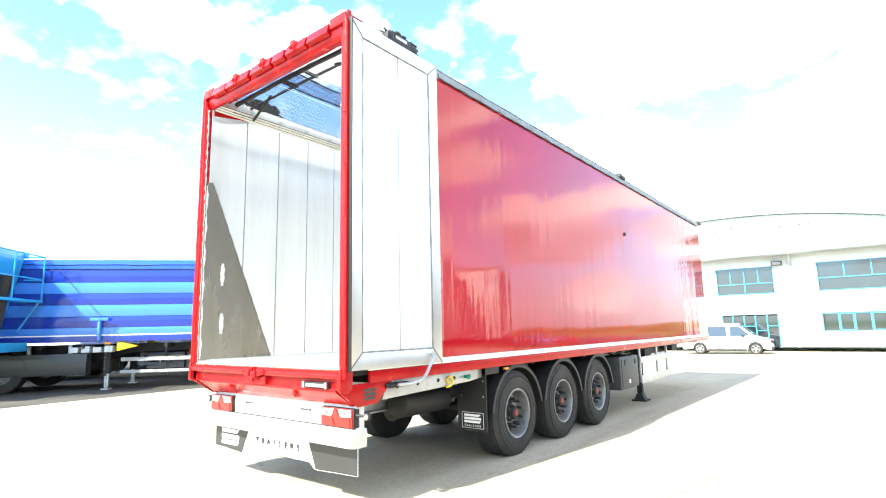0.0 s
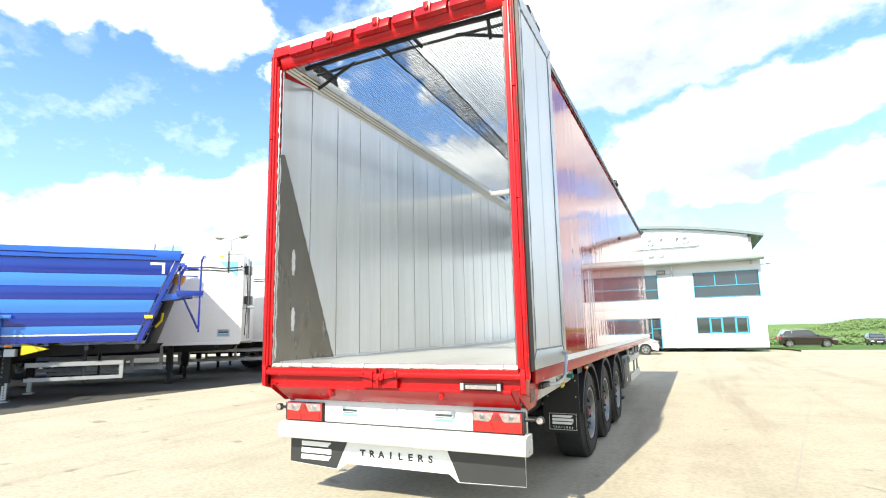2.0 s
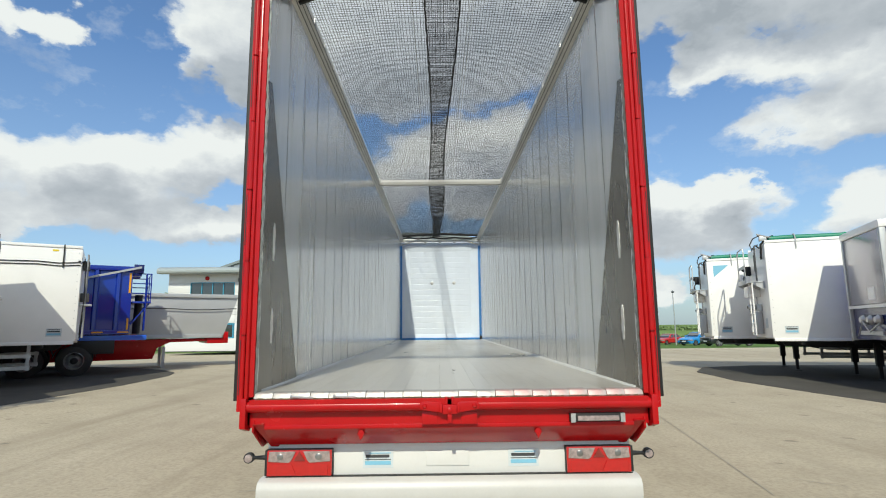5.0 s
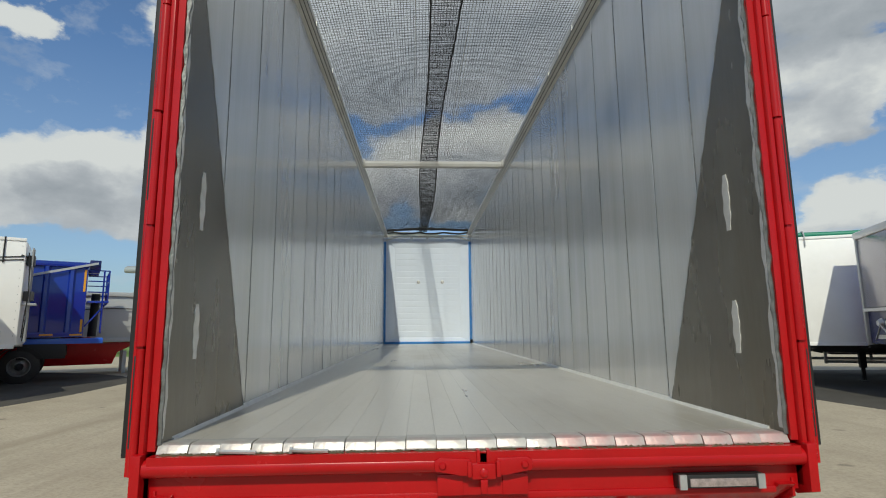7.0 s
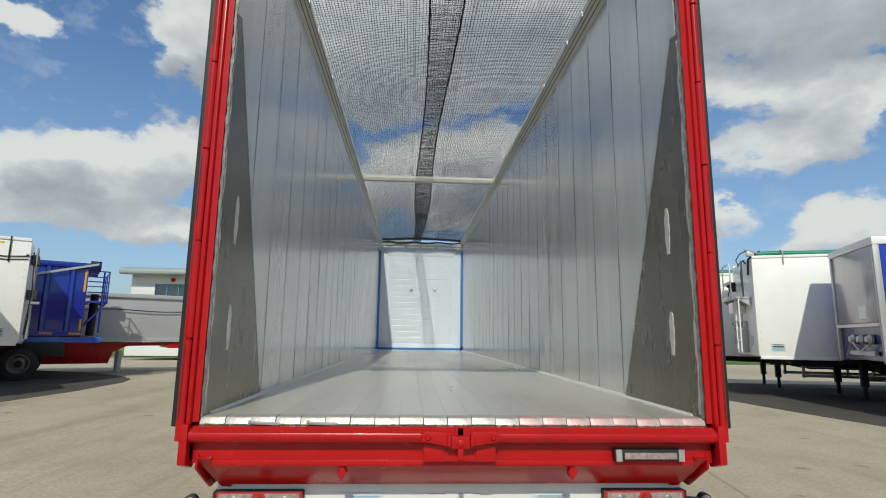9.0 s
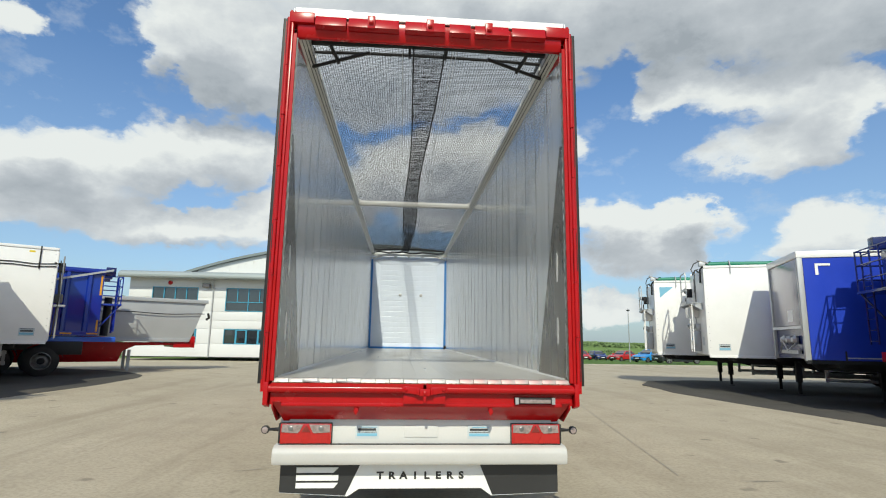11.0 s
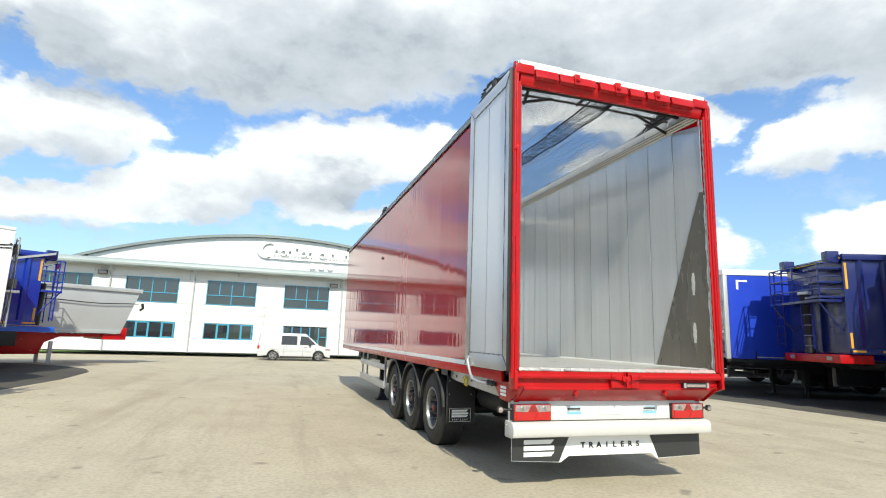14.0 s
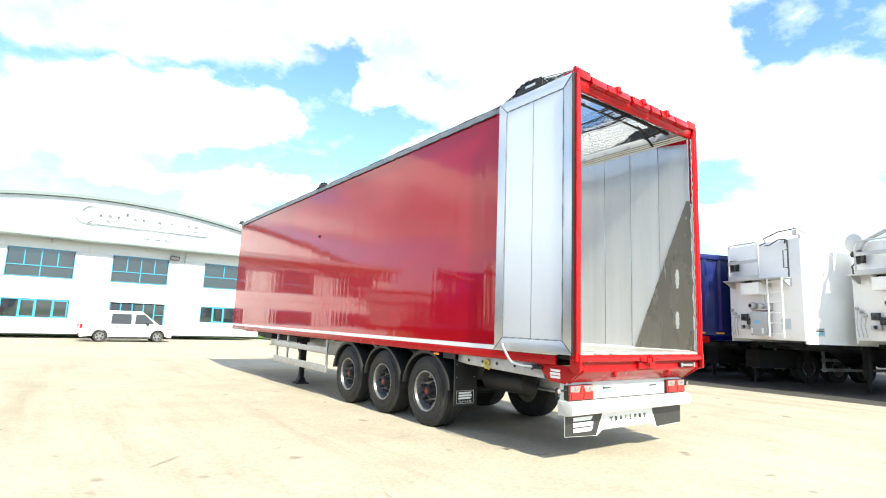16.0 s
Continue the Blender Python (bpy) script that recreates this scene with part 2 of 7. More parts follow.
M = dict(
    red=side_paint(),
    frame=surface("red_frame_paint", (0.40, 0.005, 0.008), 0.26, vary=0.16, size=4, coat=0.08, grain=0.05, grain_size=90, second=(0.33, 0.005, 0.007), spec=0.3),
    alu=surface("mill_aluminium", (0.97, 0.965, 0.95), 0.23, metal=0.66, vary=0.15, size=5.0, stretch=(1, 1, 0.06), spread=0.16, second=(0.82, 0.80, 0.75), per_piece=0.09, brushed=(0.85, (0, 1, 0)), space="World"),
    door=surface("pale_door_aluminium", (0.65, 0.65, 0.65), 0.36, metal=0.8, vary=0.10, size=1.2, stretch=(1, 1, 0.2), spread=0.2, second=(0.46, 0.465, 0.47), brushed=(0.85, (0, 1, 0))),
    door_panel=surface("bright_door_panel", (0.79, 0.785, 0.78), 0.42, metal=0.55, vary=0.06, size=1.2, stretch=(1, 1, 0.2), spread=0.2, second=(0.60, 0.60, 0.60), brushed=(0.8, (0, 1, 0))),
    weld=surface("weld_bead", (0.24, 0.24, 0.23), 0.5, metal=0.8, vary=0.45, size=30, grain=0.7, grain_size=70),
    plate=surface("wear_plate", (0.27, 0.25, 0.215), 0.27, metal=0.65, vary=0.22, size=3.0, stretch=(1, 1, 0.2), spread=0.1, grain=0.02, second=(0.19, 0.15, 0.095), stains=(0.5, 0.85)),
    dirt=surface("dry_dirt", (0.085, 0.062, 0.035), 0.9, vary=0.4, size=40),
    van_white=surface("van_paint", (0.52, 0.52, 0.53), 0.2, vary=0.04, size=1.0, coat=0.6),
    scar=surface("ground_weld", (0.80, 0.79, 0.76), 0.45, metal=0.4, vary=0.15, size=14, grain=0.3),
    floor=surface("floor_slats", (0.72, 0.69, 0.635), 0.30, metal=0.5, vary=0.10, size=1.4, stretch=(1, 0.25, 1), spread=0.16, grain=0.02, grain_size=80, second=(0.47, 0.42, 0.34), stains=(0.5, 0.72), per_piece=0.07, space="World"),
    tip_red=surface("oversprayed_slat_ends", (0.50, 0.44, 0.42), 0.45, metal=0.3, vary=0.25, size=9, grain=0.3, second=(0.52, 0.20, 0.19), stains=(0.45, 0.7)),
    tip=surface("worn_slat_ends", (0.50, 0.485, 0.46), 0.42, metal=0.4, vary=0.25, size=9, grain=0.3, second=(0.42, 0.28, 0.26), stains=(0.5, 0.7)),
    bulkhead=surface("white_bulkhead", (0.72, 0.79, 0.90), 0.3, vary=0.06, size=2, grain=0.05),
    blue_edge=surface("blue_sealing_strip", (0.03, 0.21, 0.58), 0.4, vary=0.2),
    white=surface("white_paint", (0.85, 0.848, 0.83), 0.36, vary=0.05, size=1.5, coat=0.15, second=(0.76, 0.755, 0.73), stains=(0.6, 0.85)),
    top_rail=surface("weathered_rail", (0.26, 0.275, 0.285), 0.5, metal=0.4, vary=0.25, size=5, grain=0.1, second=(0.18, 0.19, 0.195)),
    bumper=surface("dull_white_bumper", (0.53, 0.52, 0.50), 0.45, vary=0.08, size=3, second=(0.44, 0.43, 0.41), stains=(0.55, 0.8), grain=0.1),
    beam=surface("white_lamp_beam", (0.64, 0.64, 0.625), 0.4, vary=0.06, size=2, coat=0.1, second=(0.55, 0.545, 0.53), stains=(0.55, 0.8)),
    rail=surface("pale_rail_aluminium", (0.62, 0.61, 0.575), 0.42, metal=0.35, vary=0.15, size=5, grain=0.05, second=(0.50, 0.48, 0.44)),
    galv=surface("galvanised_steel", (0.52, 0.525, 0.53), 0.42, metal=0.7, vary=0.2, size=9, grain=0.05),
    black=surface("black_plastic", (0.012, 0.012, 0.0125), 0.55, vary=0.3, size=8, grain=0.2),
    dark_grey=surface("dark_grey_plastic", (0.045, 0.047, 0.05), 0.5, vary=0.2, size=8, grain=0.2),
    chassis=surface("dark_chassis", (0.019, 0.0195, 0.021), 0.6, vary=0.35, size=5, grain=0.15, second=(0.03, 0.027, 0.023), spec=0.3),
    rubber=surface("tyre_rubber", (0.032, 0.032, 0.031), 0.68, vary=0.3, size=6, grain=0.25, second=(0.055, 0.051, 0.046), stains=(0.5, 0.8), spec=0.3),
    rim=surface("silver_rim", (0.30, 0.30, 0.30), 0.34, metal=0.6, vary=0.25, size=10, second=(0.17, 0.165, 0.16), stains=(0.45, 0.7)),
    rust=surface("rust_red_cap", (0.22, 0.025, 0.018), 0.5, vary=0.3, size=20),
    grey=surface("graphite_plate", (0.026, 0.0265, 0.028), 0.42, vary=0.15, coat=0.2),
    net=surface("black_net", (0.012, 0.012, 0.013), 0.7),
    lens_red=surface("red_lamp_lens", (0.44, 0.008, 0.008), 0.12, vary=0.15, size=30, coat=0.7, grain=0.4, grain_size=200),
    lens_clear=surface("clear_lamp_lens", (0.31, 0.25, 0.24), 0.12, vary=0.5, size=40, coat=0.7, grain=0.4, grain_size=200),
    lens_amber=surface("amber_lens", (0.75, 0.22, 0.02), 0.2, vary=0.1, coat=0.5),
    yellow=surface("yellow_plastic", (0.75, 0.58, 0.02), 0.45),
    orange=surface("amber_reflective_tape", (0.72, 0.33, 0.02), 0.45),
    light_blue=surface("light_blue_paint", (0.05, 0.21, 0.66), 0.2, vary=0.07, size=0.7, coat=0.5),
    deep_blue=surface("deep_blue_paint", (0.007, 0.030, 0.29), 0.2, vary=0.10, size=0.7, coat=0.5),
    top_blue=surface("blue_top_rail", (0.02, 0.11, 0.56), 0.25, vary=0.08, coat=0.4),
    navy=surface("navy_paint", (0.007, 0.015, 0.11), 0.25, vary=0.15, size=1, coat=0.4),
    cyan=surface("cyan_paint", (0.02, 0.30, 0.62), 0.3, vary=0.1, coat=0.3),
    curtain=surface("blue_curtain", (0.010, 0.045, 0.46), 0.35, vary=0.10, size=1.2, bump=(1.0, (1.5, 1.5, 0.3), 0.03), grain=0.5, coat=0.1),
    green=surface("green_tarpaulin", (0.005, 0.19, 0.115), 0.5, vary=0.15, size=4, grain=0.15),
    sticker=surface("pale_blue_sticker", (0.20, 0.46, 0.62), 0.4, vary=0.05),
    sticker_grey=surface("grey_sticker", (0.55, 0.60, 0.62), 0.4, vary=0.05),
    silver=surface("grey_silver_paint", (0.45, 0.46, 0.47), 0.4, metal=0.3, vary=0.06, size=0.8),
    cladding=surface("white_cladding", (0.65, 0.655, 0.655), 0.5, vary=0.05, size=0.5, second=(0.60, 0.60, 0.595), space="Object"),
    band=surface("grey_cladding", (0.30, 0.31, 0.32), 0.5, vary=0.06, size=0.6),
    roofing=surface("grey_green_roof_sheet", (0.19, 0.22, 0.22), 0.45, vary=0.10, size=0.5, metal=0.2),
    fascia=surface("eaves_fascia", (0.34, 0.38, 0.38), 0.4, vary=0.06, size=0.6, metal=0.2),
    window_frame=surface("light_blue_window_frame", (0.05, 0.28, 0.42), 0.4, vary=0.05),
    glass=surface("dark_window_glass", (0.022, 0.028, 0.034), 0.04, vary=0.4, size=0.6, coat=0.6, spread=0.03, spec=0.6, ior=1.75),
    panel=surface("dull_grey_panel", (0.34, 0.33, 0.37), 0.2, metal=0.75, vary=0.15, size=1.2, second=(0.26, 0.25, 0.29), bump=(1.3, (1, 1, 0.5), 0.03), grain=0.4),
    sign=surface("white_sign_letters", (0.76, 0.76, 0.755), 0.4, vary=0.08),
    asphalt=surface("asphalt", (0.070, 0.065, 0.058), 0.9, vary=0.30, size=0.6, grain=0.5, grain_size=60, second=(0.10, 0.092, 0.08), stains=(0.45, 0.7), spec=0.25),
    kerb=surface("concrete_kerb", (0.36, 0.33, 0.28), 0.85, vary=0.15, size=2, grain=0.3),
    grass=surface("meadow_grass", (0.085, 0.155, 0.032), 0.9, vary=0.35, size=0.09, grain=0.4, grain_size=9, second=(0.14, 0.18, 0.05), spec=0.2),
    field=surface("far_field", (0.15, 0.23, 0.07), 0.95, vary=0.25, size=0.012, second=(0.17, 0.20, 0.08), spec=0.1),
    leaf=surface("hedge_leaves", (0.15, 0.22, 0.085), 0.7, vary=0.5, size=0.6, grain=0.3, spec=0.2),
    yard=concrete_yard(),
)


# ---- mesh helpers ----
def box(bm, a, b, turn=None):
    lo, hi = [min(p, q) for p, q in zip(a, b)], [max(p, q) for p, q in zip(a, b)]
    v = [bm.verts.new((x, y, z)) for x in (lo[0], hi[0]) for y in (lo[1], hi[1]) for z in (lo[2], hi[2])]
    for f in ((0, 1, 3, 2), (4, 6, 7, 5), (0, 4, 5, 1), (2, 3, 7, 6), (0, 2, 6, 4), (1, 5, 7, 3)):
        bm.faces.new([v[i] for i in f])
    if turn:
        bmesh.ops.transform(bm, matrix=turn, verts=v)
    return bm


def prism(bm, points, axis, lo, hi):
    """A flat outline (in the other two axes, in their order) drawn out along an axis."""
    def at(p, d):
        return {"x": (d, p[0], p[1]), "y": (p[0], d, p[1]), "z": (p[0], p[1], d)}[axis]
    a, b = [bm.verts.new(at(p, lo)) for p in points], [bm.verts.new(at(p, hi)) for p in points]
    bm.faces.new(a), bm.faces.new(b[::-1])
    for i in range(len(a)):
        j = (i + 1) % len(a)
        bm.faces.new((a[i], b[i], b[j], a[j]))
    return bm


def sweep(bm, points, radius, sides=8, closed=False):
    """A round bar along a line of points."""
    points = [Vector(p) for p in points]
    rings, side = [], None
    for i, p in enumerate(points):
        ahead = (points[min(i + 1, len(points) - 1)] - points[max(i - 1, 0)]).normalized()
        if side is None or abs(side.dot(ahead)) > 0.95:
            side = ahead.orthogonal()
        side = (side - ahead * side.dot(ahead)).normalized()
        up = ahead.cross(side)
        r = radius[i] if isinstance(radius, (list, tuple)) else radius
        rings.append([bm.verts.new(p + (side * math.cos(2 * math.pi * k / sides) + up * math.sin(2 * math.pi * k / sides)) * r) for k in range(sides)])
    for a, b in zip(rings, rings[1:]):
        for k in range(sides):
            bm.faces.new((a[k], a[(k + 1) % sides], b[(k + 1) % sides], b[k]))
    bm.faces.new(rings[0][::-1]), bm.faces.new(rings[-1])
    return bm


def lathe(bm, profile, centre, axis="x", sides=32, closed=False):
    """A profile of (distance along the axis, radius) turned round the axis."""
    c = Vector(centre)
    rings = []
    for d, r in profile:
        ring = []
        for k in range(sides):
            u, v = r * math.cos(2 * math.pi * k / sides), r * math.sin(2 * math.pi * k / sides)
            ring.append(bm.verts.new(c + Vector({"x": (d, u, v), "y": (u, d, v), "z": (u, v, d)}[axis])))
        rings.append(ring)
    for a, b in zip(rings, rings[1:]):
        for k in range(sides):
            bm.faces.new((a[k], a[(k + 1) % sides], b[(k + 1) % sides], b[k]))
    if closed:
        for k in range(sides):
            bm.faces.new((rings[-1][k], rings[-1][(k + 1) % sides], rings[0][(k + 1) % sides], rings[0][k]))
    else:
        bm.faces.new(rings[0][::-1]), bm.faces.new(rings[-1])
    return bm


def part(name, bm, material, parent=None, label="", bevel=0.0, smooth=0.7):
    """Links a bmesh as one mesh object under a thing or a part."""
    bmesh.ops.recalc_face_normals(bm, faces=bm.faces[:])
    if bevel:
        edges = [e for e in bm.edges if len(e.link_faces) == 2 and e.calc_face_angle(0) > 0.5]
        bmesh.ops.bevel(bm, geom=edges, offset=bevel, segments=2, affect="EDGES", clamp_overlap=True, profile=0.6)
    for f in bm.faces:
        f.smooth = True
    for e in bm.edges:
        e.smooth = len(e.link_faces) == 2 and e.calc_face_angle(0) < smooth
    mesh = bpy.data.meshes.new(name)
    bm.to_mesh(mesh)
    bm.free()
    mesh.materials.append(M[material] if isinstance(material, str) else material)
    ob = new(name, mesh)
    ob.parent = parent
    if label:
        tagged(ob, label)
    return ob


def again(ob, m=None, parent=None):
    """The same mesh once more as an object of its own."""
    o = new(ob.name.split(".")[0], ob.data)
    o.parent = parent or ob.parent
    o.matrix_basis = m or ob.matrix_basis
    return o


def B():
    return bmesh.new()


def thing(name, m, label, category, group="", kind=""):
    root = new(name)
    root.matrix_world = m
    root.empty_display_size = 0.3
    return tagged(root, label, category, group, kind)


def lettering(words, height, m, material, parent, step):
    """Spaced capital letters in the built-in font, each a thin mesh of its own."""
    for k, letter in enumerate(words):
        curve = bpy.data.curves.new("letter", "FONT")
        curve.body, curve.size, curve.extrude, curve.align_x, curve.align_y, curve.resolution_u = letter, height * 1.38, 0.001, "CENTER", "CENTER", 3
        curve.offset = 0.0034 if height > 0.04 else 0.0005
        made = bpy.data.objects.new("letter", curve)
        scene.collection.objects.link(made)
        bpy.context.view_layer.update()
        mesh = bpy.data.meshes.new_from_object(made.evaluated_get(bpy.context.evaluated_depsgraph_get()))
        bpy.data.objects.remove(made)
        bpy.data.curves.remove(curve)
        mesh.materials.clear()
        mesh.materials.append(M[material])
        ob = new("letter", mesh)
        ob.parent, ob.matrix_basis = parent, m @ pose((k - (len(words) - 1) / 2) * step, 0, 0)


def brand_mark(parent, m, w, h, material, name="emblem", label="plain emblem bars"):
    """An emblem reduced to plain bars: two swept bars and a solid block between them."""
    bm = B()
    for pts in (((-w / 2, h * 0.5), (-w / 2, h * 0.24), (w * 0.38, h * 0.24), (w / 2, h * 0.5)),
                ((-w / 2, -h * 0.5), (-w / 2, -h * 0.24), (w / 2, -h * 0.24), (w * 0.40, -h * 0.5)),
                ((-w / 2, h * 0.14), (-w / 2, -h * 0.14), (w / 2, -h * 0.14), (w / 2, h * 0.14))):
        prism(bm, pts, "y", -0.0015, 0.0015)
    ob = part(name, bm, material, parent, label)
    ob.matrix_basis = m
    return ob

# ---- the ground ----
def ground_height(x, y):
    """The yard dips gently to the north along its middle and rises a little to the west; beyond it the land falls away, and far off it rises to a low wooded hill."""
    def ramp(a, b, v=y):
        return min(max((v - a) / (b - a), 0.0), 1.0)
    fall = -0.34 * ramp(14, 34) - 0.42 * ramp(40, 54) - 3.6 * ramp(54, 180)
    hill = 3.0 * math.exp(-((x - 85) / 38) ** 2 - ((y - 330) / 60) ** 2) + 2.0 * math.exp(-((x - 170) / 80) ** 2 - ((y - 340) / 60) ** 2)
    west, east = ramp(-3.0, -8.6, x), ramp(4.0, 9.0, x)
    dip = 0.15 - 0.15 * ramp(-10, 4) - 0.14 * ramp(4, 14) + 0.14 * ramp(20, 34)
    return fall + hill + 0.17 * west * (1 - ramp(24, 34)) + dip * (1 - west) * (1 - east)


YARD_X = (-70, -40, -20, -8.6, -7, -5, -3, 0, 4, 6.5, 9, 20, 40, 70)
YARD_Y = (-60, -30, -10, -3, 4, 9, 14, 20, 24, 29, 34, 38, 44)


def make_ground():
    xs = [-3000, -1200, -500, -250, -140, -80, -50, -30, -15, -8.6, -7, -5, -3, 0, 4, 6.5, 9, 15, 30, 45, 60, 75, 90, 110, 130, 150, 180, 220, 280, 400, 700, 1400, 3000]
    ys = [-3000, -900, -300, -120, -60, -30, -10, -3, 4, 9, 14, 20, 24, 29, 34, 38, 44, 50, 54, 62, 75, 95, 120, 150, 185, 220, 260, 300, 330, 360, 400, 480, 700, 1400, 3000]
    bm = B()
    grid = [[bm.verts.new((x, y, ground_height(x, y) - (0.0 if y < 35 else 0.02))) for x in xs] for y in ys]
    for a, b in zip(grid, grid[1:]):
        for i in range(len(xs) - 1):
            bm.faces.new((a[i], a[i + 1], b[i + 1], b[i]))
    tagged(part("ground", bm, "field", None, smooth=3), "green fields falling away behind a trailer yard", "ground", kind="structure")
    bm = B()
    rows = [[bm.verts.new((x, y, ground_height(x, y) + 0.012)) for x in YARD_X] for y in YARD_Y]
    for a, b in zip(rows, rows[1:]):
        for i in range(len(YARD_X) - 1):
            bm.faces.new((a[i], a[i + 1], b[i + 1], b[i]))
    tagged(part("yard", bm, "yard", None, smooth=3), "pale sunlit concrete yard with stains and tyre marks", "yard", kind="structure")


make_ground()


def yard_edges():
    """Tarmac strips under the parked rows, with rounded ends, their dark colour taking in the rows' shade; a kerb and a
    grass verge behind.
    """
    # outline and darkness follow both the tarmac and the shadow of the rows
    for name, pts in (("pavement", [(-60, -40), (-9.4, -40), (-9.3, -4), (-9.35, 4), (-9.0, 8.4), (-8.75, 11.5), (-8.9, 14.2), (-9.4, 15.6), (-10.4, 16.8), (-12, 18), (-16, 19.5), (-60, 24)]),
                      ("pavement", [(60, -40), (60, 14), (18, 17.5), (12.5, 18.0), (10.2, 17.4), (9.1, 15.6), (8.7, 12.5), (9.0, 9.5), (9.5, 6.5), (9.9, 3), (10.1, -4), (10.2, -40)])):
        bm = B()
        bm.faces.new([bm.verts.new((x, y, 0.017 + (0.17 if x < 0 else 0.0))) for x, y in pts])
        out = bmesh.ops.extrude_face_region(bm, geom=bm.faces[:])
        bmesh.ops.translate(bm, verts=[g for g in out["geom"] if isinstance(g, bmesh.types.BMVert)], vec=(0, 0, -0.03))
        tagged(part(name, bm, "asphalt"), "dark worn tarmac strip, coloured to take in the shade under a row of parked trailers", "tarmac", kind="structure")
    bm = B()
    for i in range(46):
        x = 9.0 + i * 0.92
        z = ground_height(x, 38.5)
        box(bm, (x, 38.4, z - 0.1), (x + 0.905, 38.55, z + 0.11))
    tagged(part("kerb", bm, "kerb", None, bevel=0.015), "row of pale concrete kerb stones along the yard", "kerb", kind="structure")
    bm = B()
    rows = [[bm.verts.new((x, y, ground_height(x, y) + 0.09)) for x in (9, 20, 40, 70, 100)] for y in (38.55, 44, 50, 54, 70, 85, 90)]
    for a, b in zip(rows, rows[1:]):
        for i in range(4):
            bm.faces.new((a[i], a[i + 1], b[i + 1], b[i]))
    tagged(part("grass_verge", bm, "grass", None, smooth=3), "mown grass verge behind the kerb", "grass", kind="structure")


def yard_joints():
    """Saw-cut joints and a few short cracks, as shallow dark strips on the concrete."""
    rnd = random.Random(12)
    bm = B()
    for x0, y0, x1, y1, w in ((3.2, 2.0, 8.4, 30.0, 0.007), (-8.6, 13.0, 8.4, 16.4, 0.008), (-8.0, 23.5, 14.0, 27.0, 0.010)):
        a, b = Vector((x0, y0, 0)), Vector((x1, y1, 0))
        side = (b - a).cross(Vector((0, 0, 1))).normalized() * w
        n = 40
        rows = []
        for k in range(n + 1):
            p = a.lerp(b, k / n) + side * rnd.uniform(-0.5, 0.5)
            z = ground_height(p.x, p.y) + 0.018
            rows.append([bm.verts.new((q.x, q.y, z)) for q in (p - side, p + side)])
        for p, q in zip(rows, rows[1:]):
            bm.faces.new((p[0], p[1], q[1], q[0]))
    for _ in range(26):
        p = Vector((rnd.uniform(-8, 8.5), rnd.uniform(-3, 14), 0))
        d = Vector((rnd.uniform(-1, 1), rnd.uniform(-1, 1), 0)).normalized() * rnd.uniform(0.06, 0.16)
        w = d.cross(Vector((0, 0, 1))).normalized() * rnd.uniform(0.006, 0.014)
        rows = []
        for k in range(5):
            q = p + d * k + w * rnd.uniform(-2, 2)
            z = ground_height(q.x, q.y) + 0.019
            f = 1 - abs(k - 2) / 2.4
            rows.append([bm.verts.new((r.x, r.y, z)) for r in (q - w * f, q + w * f)])
        for r, s in zip(rows, rows[1:]):
            bm.faces.new((r[0], r[1], s[1], s[0]))
    tagged(part("yard_joint", bm, "kerb", None), "fine joints and cracks in the concrete", "joint", kind="structure")


yard_edges()
yard_joints()

# ---- the red trailer in the middle of the yard ----
LONG, WIDE, TOP = 13.75, 1.268, 4.55
FLOOR = 1.295
trailer = thing("walking_floor_trailer", pose(0, 0, 0), "glossy red moving-floor bulk trailer with open rear doors and netted roof", "trailer")


